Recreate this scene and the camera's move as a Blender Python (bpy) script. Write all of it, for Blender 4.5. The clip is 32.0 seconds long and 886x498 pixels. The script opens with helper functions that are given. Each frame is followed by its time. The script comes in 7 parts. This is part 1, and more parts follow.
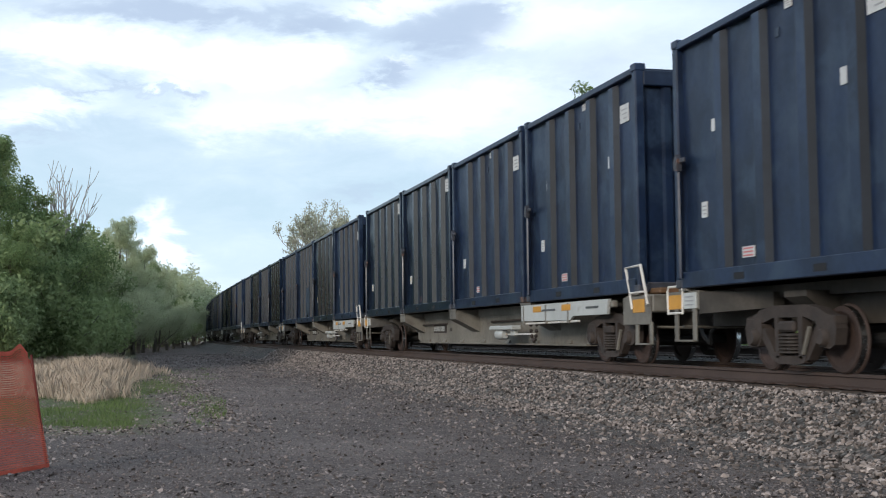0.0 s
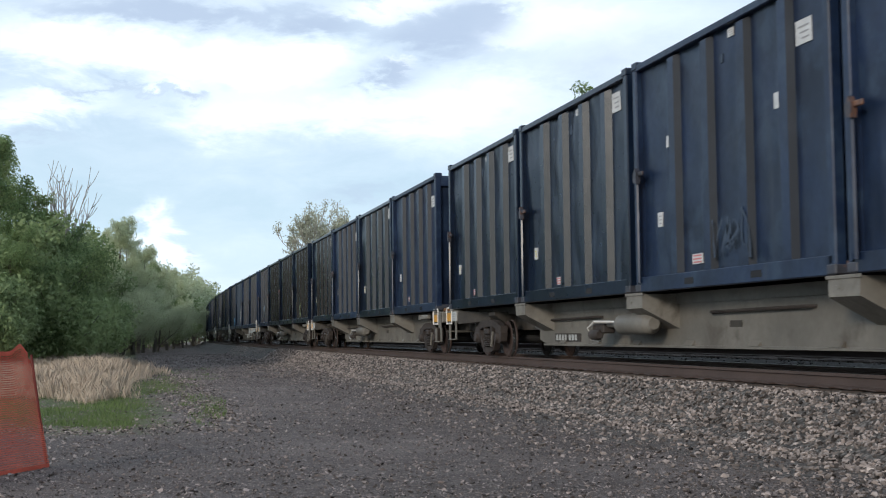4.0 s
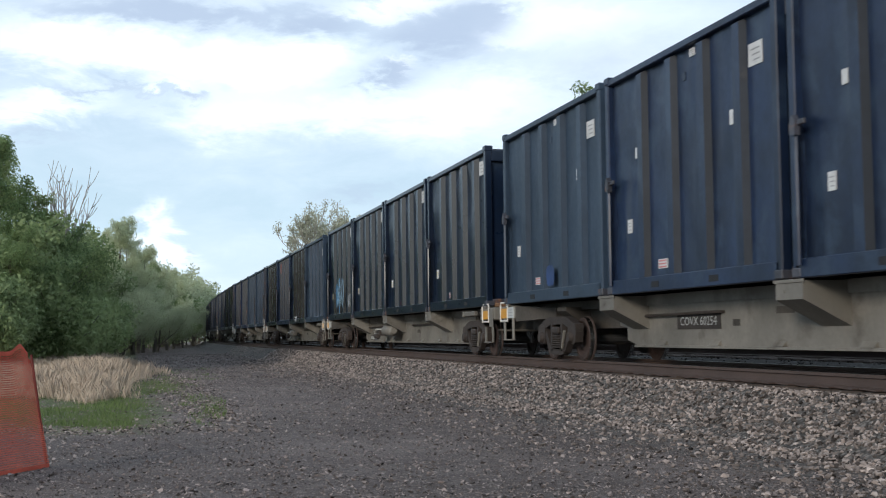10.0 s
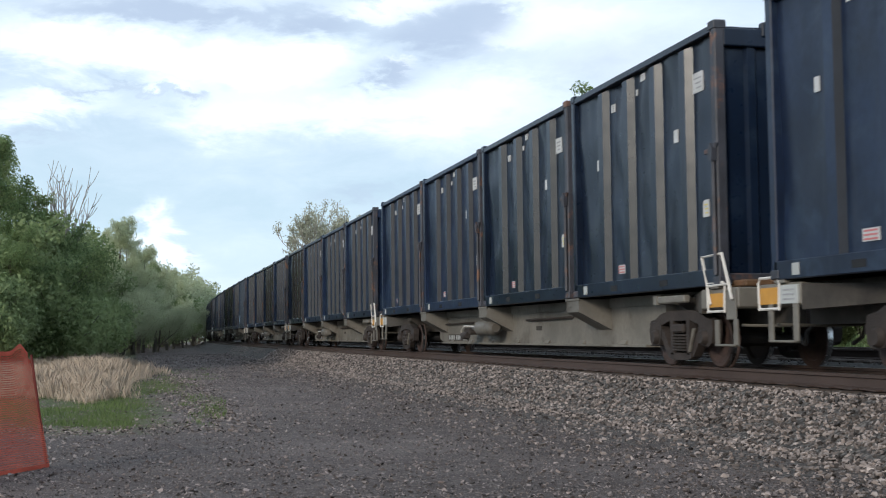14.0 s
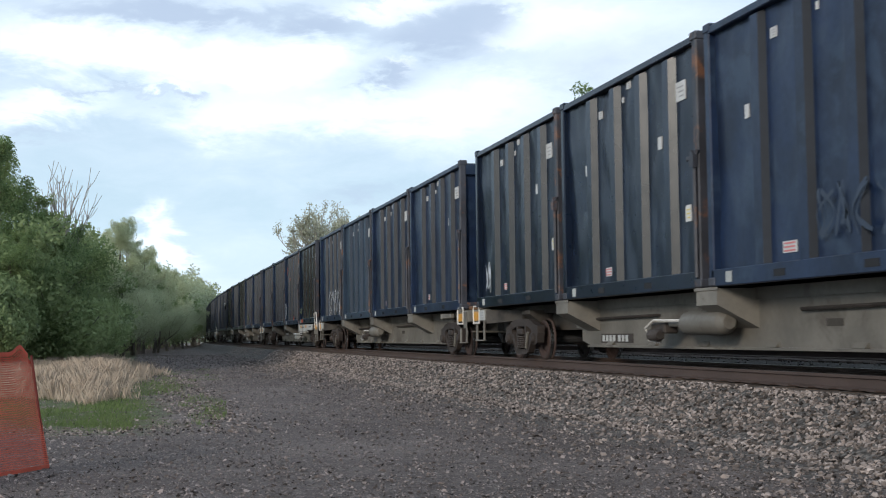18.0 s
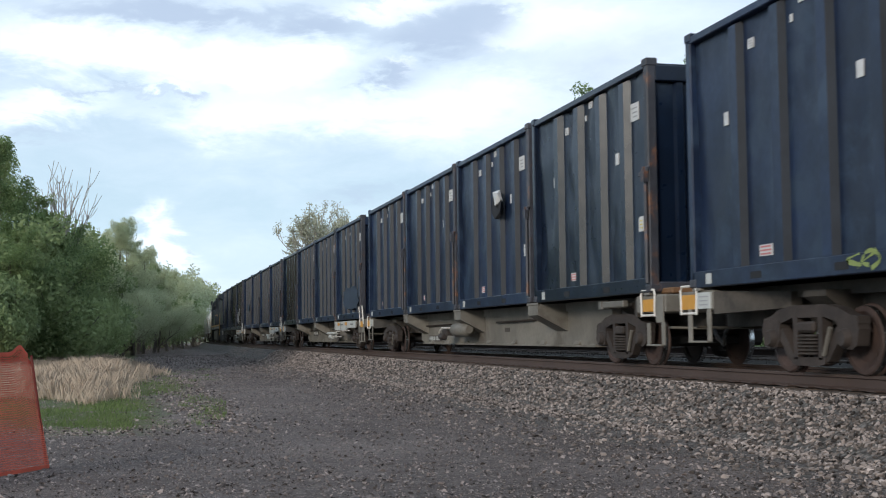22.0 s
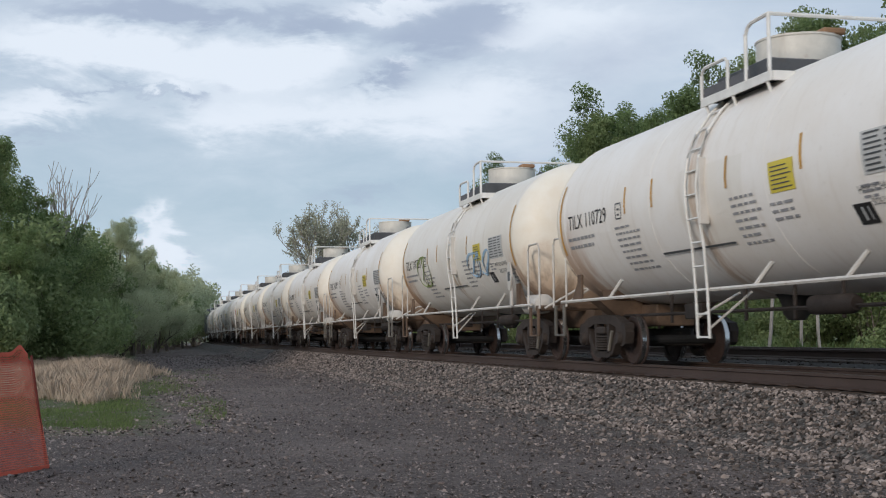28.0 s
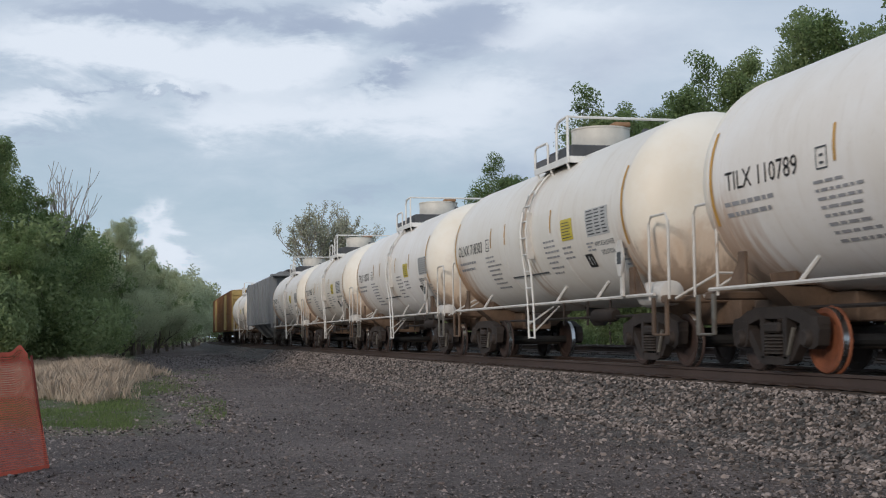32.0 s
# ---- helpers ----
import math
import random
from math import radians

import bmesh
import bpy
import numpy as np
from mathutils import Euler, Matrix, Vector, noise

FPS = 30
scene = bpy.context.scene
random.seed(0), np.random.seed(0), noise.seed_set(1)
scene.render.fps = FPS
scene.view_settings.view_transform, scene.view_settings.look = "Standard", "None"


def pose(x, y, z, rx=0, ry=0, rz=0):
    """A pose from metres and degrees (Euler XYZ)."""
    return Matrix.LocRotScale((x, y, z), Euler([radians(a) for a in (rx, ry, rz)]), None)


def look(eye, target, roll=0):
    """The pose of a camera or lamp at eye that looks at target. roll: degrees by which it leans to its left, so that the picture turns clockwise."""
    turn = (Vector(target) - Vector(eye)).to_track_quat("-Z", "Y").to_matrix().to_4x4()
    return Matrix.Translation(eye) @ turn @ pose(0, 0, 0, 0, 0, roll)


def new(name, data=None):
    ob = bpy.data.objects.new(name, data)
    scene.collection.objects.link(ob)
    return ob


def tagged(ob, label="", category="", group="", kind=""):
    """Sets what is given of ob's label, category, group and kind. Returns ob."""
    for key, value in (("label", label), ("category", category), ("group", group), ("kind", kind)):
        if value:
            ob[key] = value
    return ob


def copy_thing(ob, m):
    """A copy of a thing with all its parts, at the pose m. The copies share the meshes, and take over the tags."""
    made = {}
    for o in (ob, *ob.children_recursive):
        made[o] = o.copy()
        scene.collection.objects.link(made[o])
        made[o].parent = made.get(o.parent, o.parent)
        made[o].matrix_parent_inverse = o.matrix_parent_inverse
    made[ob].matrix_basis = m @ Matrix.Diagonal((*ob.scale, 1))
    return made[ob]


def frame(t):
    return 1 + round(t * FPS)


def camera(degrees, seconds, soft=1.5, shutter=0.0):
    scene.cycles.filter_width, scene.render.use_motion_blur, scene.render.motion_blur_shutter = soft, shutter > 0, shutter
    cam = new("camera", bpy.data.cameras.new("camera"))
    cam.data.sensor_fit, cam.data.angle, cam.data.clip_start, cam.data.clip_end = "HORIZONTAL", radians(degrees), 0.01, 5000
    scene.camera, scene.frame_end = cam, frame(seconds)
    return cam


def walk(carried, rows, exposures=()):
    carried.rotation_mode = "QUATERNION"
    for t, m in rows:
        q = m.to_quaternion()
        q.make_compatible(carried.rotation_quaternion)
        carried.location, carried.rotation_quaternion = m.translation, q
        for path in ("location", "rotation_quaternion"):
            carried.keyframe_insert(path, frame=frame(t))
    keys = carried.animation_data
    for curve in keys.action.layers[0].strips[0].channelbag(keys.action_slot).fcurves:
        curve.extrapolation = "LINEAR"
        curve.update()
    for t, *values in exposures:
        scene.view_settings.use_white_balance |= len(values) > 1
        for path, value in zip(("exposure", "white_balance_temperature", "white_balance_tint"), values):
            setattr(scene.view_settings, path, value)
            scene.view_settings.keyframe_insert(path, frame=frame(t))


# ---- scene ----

# ---------------------------------------------------------------- camera
# z = 0 is the top of the running rails, +Y runs along the track away from the camera
cam = camera(38.95, 32.0, soft=1.1, shutter=0.07)
EYE = Vector((0.0, 0.0, 0.527))


def aim(yaw, pitch, roll):
    way = Vector((math.sin(yaw) * math.cos(pitch), math.cos(yaw) * math.cos(pitch), math.sin(pitch)))
    return look(EYE, EYE + way, roll)


walk(cam,
     [(0.0, aim(0.23985, 0.06828, -0.546)), (15.0, aim(0.23985, 0.06828, -0.546)),
      (17.0, aim(0.2398, 0.0689, -0.546)), (32.0, aim(0.2398, 0.0690, -0.546))],
     exposures=[(0.0, 0.0, 6500, 10), (26.0, 0.0, 6500, 10), (27.5, -0.16, 6500, 11), (28.0, -0.47, 6600, 13), (29.0, -0.54, 6600, 13.5), (32.0, -0.54, 6600, 13.5)])

# ---------------------------------------------------------------- light
SUN_WAY = Vector((-0.66, -0.66, 0.31)).normalized()   # towards the sun, low behind the camera
sun = new("sun", bpy.data.lights.new("sun", "SUN"))
sun.data.energy, sun.data.angle, sun.data.color = 2.2, radians(12), (1.0, 0.91, 0.79)
sun.matrix_world = look(SUN_WAY * 50, (0, 0, 0))


class Nodes:
    """Short hand for building a node tree."""

    def __init__(self, tree):
        self.tree = tree
        tree.nodes.clear()

    def add(self, kind, **values):
        n = self.tree.nodes.new(kind)
        for key, value in values.items():
            if key == "op":
                n.operation = value
            elif key == "blend":
                n.blend_type = value
            elif key == "data":
                n.data_type = value
        return n

    def put(self, socket, value):
        if isinstance(value, bpy.types.NodeSocket):
            self.tree.links.new(value, socket)
        else:
            socket.default_value = value

    def math(self, op, a, b=0.0, clamp=False):
        n = self.add("ShaderNodeMath", op=op)
        n.use_clamp = clamp
        self.put(n.inputs[0], a)
        self.put(n.inputs[1], b)
        return n.outputs[0]

    def mix(self, f, a, b, blend="MIX"):
        n = self.add("ShaderNodeMix", data="RGBA", blend=blend)
        self.put(n.inputs[0], f)
        self.put(n.inputs[6], a if isinstance(a, bpy.types.NodeSocket) else (*a[:3], 1))
        self.put(n.inputs[7], b if isinstance(b, bpy.types.NodeSocket) else (*b[:3], 1))
        return n.outputs[2]

    def noise(self, vec, scale, detail=4.0, rough=0.55, distort=0.0):
        n = self.add("ShaderNodeTexNoise")
        self.put(n.inputs["Vector"], vec)
        n.inputs["Scale"].default_value = scale
        n.inputs["Detail"].default_value = detail
        n.inputs["Roughness"].default_value = rough
        n.inputs["Distortion"].default_value = distort
        return n.outputs[0]

    def ramp(self, f, lo, hi):
        n = self.add("ShaderNodeMapRange")
        n.interpolation_type = "SMOOTHSTEP"
        self.put(n.inputs[0], f)
        self.put(n.inputs[1], lo)
        self.put(n.inputs[2], hi)
        return n.outputs[0]

    def scaled(self, vec, sx, sy, sz):
        n = self.add("ShaderNodeVectorMath", op="MULTIPLY")
        self.put(n.inputs[0], vec)
        n.inputs[1].default_value = (sx, sy, sz)
        return n.outputs[0]


def make_sky():
    world = bpy.data.worlds.new("sky")
    world.use_nodes = True
    scene.world = world
    N = Nodes(world.node_tree)
    sky = N.add("ShaderNodeTexSky")
    sky.sky_type, sky.sun_disc = "NISHITA", False
    sky.sun_elevation = math.asin(SUN_WAY.z)
    sky.sun_rotation = math.atan2(SUN_WAY.x, SUN_WAY.y)
    sky.air_density, sky.dust_density = 1.0, 1.6
    way = N.add("ShaderNodeTexCoord").outputs["Generated"]
    sep = N.add("ShaderNodeSeparateXYZ")
    N.put(sep.inputs[0], way)
    az = N.math("ARCTAN2", sep.outputs[0], sep.outputs[1])
    el = N.math("ARCSINE", sep.outputs[2])
    # cloud detail in flattened direction space
    flat = N.scaled(way, 1.0, 1.0, 2.6)
    n1 = N.noise(flat, 5.0, 7.0, 0.55, 0.25)
    n2 = N.noise(flat, 14.0, 7.0, 0.62, 0.5)
    n3 = N.noise(flat, 38.0, 5.0, 0.6, 0.3)
    wob = N.math("ADD", N.math("MULTIPLY", N.math("SUBTRACT", n1, 0.5), 0.07), N.math("MULTIPLY", N.math("SUBTRACT", n2, 0.5), 0.075))
    wob = N.math("ADD", wob, N.math("MULTIPLY", N.math("SUBTRACT", n3, 0.5), 0.03))
    azw = N.math("ADD", az, wob)
    elw = N.math("ADD", el, N.math("MULTIPLY", wob, 0.7))

    def blob(a, e, ra, re, gain):
        da = N.math("DIVIDE", N.math("SUBTRACT", azw, a), ra)
        de = N.math("DIVIDE", N.math("SUBTRACT", elw, e), re)
        r = N.math("ADD", N.math("MULTIPLY", da, da), N.math("MULTIPLY", de, de))
        return N.math("MULTIPLY", N.math("POWER", 2.718, N.math("MULTIPLY", r, -1.0)), gain)

    def layer(blobs, start):
        total = N.math("ADD", start, N.math("MULTIPLY", N.math("SUBTRACT", n2, 0.5), 0.45))
        for b in blobs:
            total = N.math("ADD", total, blob(*b))
        return total

    # sunlit cloud banks and grey undersides: azimuth, elevation, half widths, weight
    bright = [(0.3400, 0.2450, 0.0950, 0.0420, 0.40), (0.3000, 0.1700, 0.1100, 0.0300, 0.25), (0.0350, 0.2158, 0.1128, 0.0189, 1.00), (-0.0597, 0.2249, 0.0541, 0.0180, 0.80), (0.1207, 0.2127, 0.0361, 0.0135, 0.70), (-0.0732, 0.1762, 0.0429, 0.0090, 0.80),
             (0.2042, 0.2596, 0.0383, 0.0063, 1.00), (0.2944, 0.2379, 0.0226, 0.0090, 0.70), (0.1794, 0.1798, 0.0902, 0.0135, 0.55), (0.2696, 0.1933, 0.0496, 0.0158, 0.45),
             (0.0756, 0.1775, 0.0631, 0.0153, 0.50), (0.3417, 0.2497, 0.0496, 0.0135, 0.35), (0.0170, 0.0760, 0.0117, 0.0180, 0.80), (0.0043, 0.0895, 0.0072, 0.0117, 0.60),
             (0.0373, 0.0656, 0.0198, 0.0090, 0.60), (0.0666, 0.0287, 0.0541, 0.0203, 0.30), (0.1974, 0.2100, 0.0135, 0.0041, 0.80), (0.0170, 0.0490, 0.0316, 0.0117, 0.35),
             (0.0215, 0.1933, 0.0180, 0.0045, 0.50), (0.4951, 0.2181, 0.0992, 0.0406, 0.18)]
    shady = [(0.3750, 0.1550, 0.0900, 0.0400, 0.40), (0.3500, 0.2150, 0.0700, 0.0280, 0.35), (0.0350, 0.2578, 0.1218, 0.0117, 1.00), (0.1455, 0.2452, 0.0316, 0.0108, 0.80), (0.2357, 0.2352, 0.0474, 0.0189, 1.10), (0.1929, 0.2037, 0.0280, 0.0090, 1.00),
             (0.2786, 0.2542, 0.0361, 0.0117, 0.80), (-0.0326, 0.1874, 0.0631, 0.0036, 0.60), (0.0350, 0.1838, 0.0203, 0.0054, 0.70), (-0.0823, 0.1572, 0.0496, 0.0063, 0.50),
             (0.0734, 0.2001, 0.0144, 0.0063, 0.40), (0.1703, 0.1121, 0.0451, 0.0090, 0.50), (0.2876, 0.1324, 0.0496, 0.0162, 0.45), (0.4049, 0.2361, 0.0586, 0.0271, 0.35),
             (0.0495, 0.0729, 0.0081, 0.0032, 0.50)]
    drift = N.math("MULTIPLY", N.math("SUBTRACT", n1, 0.48), 0.9)
    f_white = N.ramp(layer(bright, N.math("ADD", drift, 0.10)), -0.20, 0.95)
    f_grey = N.ramp(layer(shady, N.math("MULTIPLY", N.math("SUBTRACT", n3, 0.5), 0.25)), 0.10, 1.0)
    blue = N.mix(0.92, sky.outputs[0], N.mix(N.ramp(el, 0.05, 0.26), (5.5, 7.6, 9.1), (5.6, 7.2, 9.0)))
    cloud = N.mix(f_white, blue, (10.0, 11.3, 12.6))
    cloud = N.mix(N.math("MULTIPLY", f_grey, 0.88), cloud, (4.9, 6.1, 8.0))
    bg = N.add("ShaderNodeBackground")
    N.put(bg.inputs[0], cloud)
    bg.inputs[1].default_value = 0.105
    out = N.add("ShaderNodeOutputWorld")
    N.put(out.inputs[0], bg.outputs[0])


make_sky()


# ---------------------------------------------------------------- materials
def material(name, color, rough=0.6, metal=0.0, var=0.18, scale=1.5, fine=30.0, bump=0.1, dirt=None, streak=None, spread=0.0, spec=0.5, island=False):
    """dirt: (colour, amount, scale); streak: (colour, amount, scale) runs down; spread: lightness change from object to object."""
    m = bpy.data.materials.new(name)
    m.use_nodes = True
    N = Nodes(m.node_tree)
    co = N.add("ShaderNodeTexCoord").outputs["Object"]
    info = N.add("ShaderNodeObjectInfo")
    rnd = info.outputs["Random"]
    if island:
        rnd = N.add("ShaderNodeNewGeometry").outputs["Random Per Island"]
    off = N.add("ShaderNodeVectorMath", op="ADD")
    N.put(off.inputs[0], co)
    N.put(off.inputs[1], N.math("MULTIPLY", info.outputs["Random"], 37.0))
    vec = off.outputs[0]
    big = N.noise(vec, scale, 4.0, 0.6)
    small = N.noise(vec, fine, 3.0, 0.6)
    dark = tuple(c * (1 - var) for c in color)
    light = tuple(min(1.0, c * (1 + var)) for c in color)
    c = N.mix(N.ramp(big, 0.3, 0.7), dark, light)
    c = N.mix(N.math("MULTIPLY", N.ramp(small, 0.35, 0.75), 0.35), c, dark)
    if dirt:
        k = N.noise(vec, dirt[2], 6.0, 0.65, 0.3)
        edge = 0.72 - 0.4 * dirt[1]
        c = N.mix(N.math("MULTIPLY", N.ramp(k, edge, edge + 0.16), min(1.0, 0.4 + dirt[1])), c, dirt[0])
    if streak:
        s = N.noise(N.scaled(vec, 1.0, 1.0, 0.08), streak[2], 4.0, 0.6)
        edge = 0.74 - 0.4 * streak[1]
        c = N.mix(N.math("MULTIPLY", N.ramp(s, edge, edge + 0.2), min(1.0, 0.3 + streak[1])), c, streak[0])
    if spread:
        shade = N.math("ADD", N.math("MULTIPLY", rnd, 2 * spread), 1 - spread)
        comb = N.add("ShaderNodeCombineColor")
        for i in range(3):
            N.put(comb.inputs[i], shade)
        c = N.mix(1.0, c, comb.outputs[0], "MULTIPLY")
    b = N.add("ShaderNodeBsdfPrincipled")
    N.put(b.inputs["Base Color"], c)
    N.put(b.inputs["Roughness"], N.math("ADD", rough - 0.08, N.math("MULTIPLY", small, 0.16)))
    b.inputs["Metallic"].default_value = metal
    b.inputs["Specular IOR Level"].default_value = spec
    if bump:
        k = N.add("ShaderNodeBump")
        k.inputs["Strength"].default_value = bump
        k.inputs["Distance"].default_value = 0.02
        N.put(k.inputs["Height"], N.math("ADD", small, N.math("MULTIPLY", big, 2.0)))
        N.put(b.inputs["Normal"], k.outputs[0])
    out = N.add("ShaderNodeOutputMaterial")
    N.put(out.inputs[0], b.outputs[0])
    return m


def leaf_material(name, dark, light, rough=0.55, glow=0.25):
    m = bpy.data.materials.new(name)
    m.use_nodes = True
    N = Nodes(m.node_tree)
    rnd = N.add("ShaderNodeNewGeometry").outputs["Random Per Island"]
    co = N.add("ShaderNodeTexCoord").outputs["Object"]
    k = N.math("ADD", N.math("MULTIPLY", rnd, 0.6), N.math("MULTIPLY", N.ramp(N.noise(co, 0.5, 3.0), 0.3, 0.7), 0.4))
    c = N.mix(k, dark, light)
    d = N.add("ShaderNodeBsdfPrincipled")
    N.put(d.inputs["Base Color"], c)
    d.inputs["Roughness"].default_value = rough
    d.inputs["Specular IOR Level"].default_value = 0.25
    t = N.add("ShaderNodeBsdfTranslucent")
    N.put(t.inputs[0], c)
    s = N.add("ShaderNodeMixShader")
    s.inputs[0].default_value = glow
    N.put(s.inputs[1], d.outputs[0])
    N.put(s.inputs[2], t.outputs[0])
    out = N.add("ShaderNodeOutputMaterial")
    N.put(out.inputs[0], s.outputs[0])
    return m


def tank_material(name, color, rusty):
    """Off-white paint with rust runs low at both ends and under the platform, in the car's own space."""
    m = bpy.data.materials.new(name)
    m.use_nodes = True
    N = Nodes(m.node_tree)
    co = N.add("ShaderNodeTexCoord").outputs["Object"]
    rnd = N.add("ShaderNodeObjectInfo").outputs["Random"]
    off = N.add("ShaderNodeVectorMath", op="ADD")
    N.put(off.inputs[0], co)
    N.put(off.inputs[1], N.math("MULTIPLY", rnd, 53.0))
    vec = off.outputs[0]
    sep = N.add("ShaderNodeSeparateXYZ")
    N.put(sep.inputs[0], co)
    y, z = sep.outputs[1], sep.outputs[2]
    big, small = N.noise(vec, 0.55, 5.0, 0.6), N.noise(vec, 11.0, 4.0, 0.65)
    run = N.noise(N.scaled(vec, 0.6, 3.4, 0.5), 1.6, 5.0, 0.62)
    c = N.mix(N.ramp(big, 0.35, 0.7), color, tuple(k * f for k, f in zip(color, (0.93, 0.90, 0.86))))
    c = N.mix(N.math("MULTIPLY", N.ramp(small, 0.55, 0.8), 0.25), c, (0.55, 0.50, 0.43))
    c = N.mix(N.math("MULTIPLY", N.ramp(run, 0.50, 0.80), 0.16 + 0.22 * rusty), c, (0.55, 0.46, 0.36))
    # square plate bay under the ladder
    bay = N.math("MULTIPLY", N.ramp(N.math("ABSOLUTE", N.math("ADD", y, 0.45)), 1.02, 0.98), N.math("MULTIPLY", N.ramp(z, 1.78, 1.82), N.ramp(z, 2.92, 2.88)))
    c = N.mix(N.math("MULTIPLY", bay, 0.35), c, (0.70, 0.66, 0.58))
    # rust at the ends
    end = N.ramp(N.math("ADD", N.math("ABSOLUTE", y), N.math("MULTIPLY", N.math("SUBTRACT", run, 0.5), 2.4)), 4.5, 5.6)
    low = N.ramp(N.math("ADD", z, N.math("MULTIPLY", N.math("SUBTRACT", run, 0.5), 2.2)), 2.75, 1.85)
    f = N.math("MULTIPLY", end, low)
    c = N.mix(N.math("MULTIPLY", f, 0.45 + 0.5 * rusty), c, (0.40, 0.22, 0.11))
    # runs below the platform
    mid = N.ramp(N.math("ABSOLUTE", N.math("SUBTRACT", y, 0.05)), 0.55, 0.10)
    c = N.mix(N.math("MULTIPLY", N.math("MULTIPLY", mid, N.ramp(run, 0.40, 0.62)), 0.30 + 0.5 * rusty), c, (0.40, 0.25, 0.14))
    b = N.add("ShaderNodeBsdfPrincipled")
    N.put(b.inputs["Base Color"], c)
    b.inputs["Roughness"].default_value = 0.45
    k = N.add("ShaderNodeBump")
    k.inputs["Strength"].default_value = 0.05
    k.inputs["Distance"].default_value = 0.02
    N.put(k.inputs["Height"], N.math("ADD", small, N.math("MULTIPLY", big, 4.0)))
    N.put(b.inputs["Normal"], k.outputs[0])
    out = N.add("ShaderNodeOutputMaterial")
    N.put(out.inputs[0], b.outputs[0])
    return m


def head_material():
    """White paint of a tank end, tinted cream for the low sun, with a rust bloom low on it."""
    m = bpy.data.materials.new("white tank head with sun warmth in the colour")
    m.use_nodes = True
    N = Nodes(m.node_tree)
    co = N.add("ShaderNodeTexCoord").outputs["Object"]
    off = N.add("ShaderNodeVectorMath", op="ADD")
    N.put(off.inputs[0], co)
    N.put(off.inputs[1], N.math("MULTIPLY", N.add("ShaderNodeObjectInfo").outputs["Random"], 41.0))
    sep = N.add("ShaderNodeSeparateXYZ")
    N.put(sep.inputs[0], co)
    n1, n2 = N.noise(off.outputs[0], 1.1, 5.0, 0.62), N.noise(N.scaled(off.outputs[0], 1.0, 1.0, 0.3), 5.0, 5.0, 0.6)
    # cream base carries the warm sunlight that falls on the end
    c = N.mix(N.ramp(n1, 0.35, 0.7), (0.85, 0.80, 0.71), (0.80, 0.72, 0.60))
    low = N.ramp(N.math("ADD", sep.outputs[2], N.math("MULTIPLY", N.math("SUBTRACT", n1, 0.5), 3.2)), -0.10, -1.0)
    c = N.mix(N.math("MULTIPLY", low, N.math("ADD", 0.20, N.math("MULTIPLY", n2, 0.6))), c, (0.46, 0.26, 0.13))
    core = N.ramp(N.math("ADD", sep.outputs[2], N.math("MULTIPLY", N.math("SUBTRACT", n2, 0.5), 2.0)), -0.75, -1.25)
    c = N.mix(N.math("MULTIPLY", core, 0.55), c, (0.17, 0.085, 0.045))
    b = N.add("ShaderNodeBsdfPrincipled")
    N.put(b.inputs["Base Color"], c)
    b.inputs["Roughness"].default_value = 0.5
    out = N.add("ShaderNodeOutputMaterial")
    N.put(out.inputs[0], b.outputs[0])
    return m


RUST = (0.16, 0.075, 0.04)
DUST = (0.30, 0.26, 0.21)
M = {}
# container paints
# pale blue patches over the paint: sky reflections off dents put into the colour
M["blue_dull"] = material("worn blue container paint", (0.0088, 0.0185, 0.046), 0.40, 0, 0.40, 0.7, 9, 0.05, ((0.021, 0.037, 0.068), 0.58, 1.3), ((0.028, 0.038, 0.058), 0.40, 3.2), 0.14, 0.32)
M["blue_gloss"] = material("dark glossy blue container paint", (0.0050, 0.0110, 0.026), 0.30, 0, 0.3, 0.8, 7, 0.02, ((0.026, 0.042, 0.066), 0.35, 0.8), ((0.026, 0.031, 0.040), 0.25, 2.0), 0.10, 0.36)
M["blue_light"] = material("faded blue grey container paint", (0.027, 0.044, 0.070), 0.46, 0, 0.2, 0.7, 9, 0.07, ((0.060, 0.082, 0.12), 0.3, 0.9), ((0.06, 0.075, 0.10), 0.25, 2.5), 0.08, 0.25)
# leading rib face has its own tone, apart from the wall paint
M["rib_dull"] = material("brown grey rib face", (0.0155, 0.0195, 0.028), 0.5, 0, 0.25, 1.2, 9, 0.05, ((0.045, 0.04, 0.04), 0.2, 2.0), None, 0.2)
# dark gloss that mirrors the low sun as a pale strip
M["rib_glint"] = material("dark glossy rib face", (0.024, 0.023, 0.023), 0.23, 0, 0.25, 0.6, 3, 0.0, ((0.018, 0.019, 0.022), 0.30, 0.6), None, 0.2, 0.8)
M["post_rust"] = material("rust-stained dark post", (0.040, 0.042, 0.054), 0.55, 0, 0.3, 2.0, 20, 0.2, ((0.20, 0.085, 0.04), 0.45, 2.2), None, 0.15)
M["post_brown"] = material("brown rusted post", (0.16, 0.085, 0.04), 0.7, 0, 0.3, 2.0, 20, 0.2, (RUST, 0.5, 2.5), None, 0.1)
M["sticker"] = material("white worn sticker", (0.52, 0.52, 0.52), 0.5, 0, 0.1, 4, 40, 0.0, ((0.22, 0.24, 0.27), 0.3, 9.0))
M["sticker_red"] = material("red bar on sticker", (0.50, 0.16, 0.16), 0.5, 0, 0.1)
M["sticker_yellow"] = material("yellow label", (0.62, 0.50, 0.06), 0.5, 0, 0.1)
M["dark_hole"] = material("dark recess", (0.010, 0.010, 0.012), 0.8)
M["paint_white"] = material("white spray paint", (0.50, 0.52, 0.56), 0.5, 0, 0.2, 3.0)
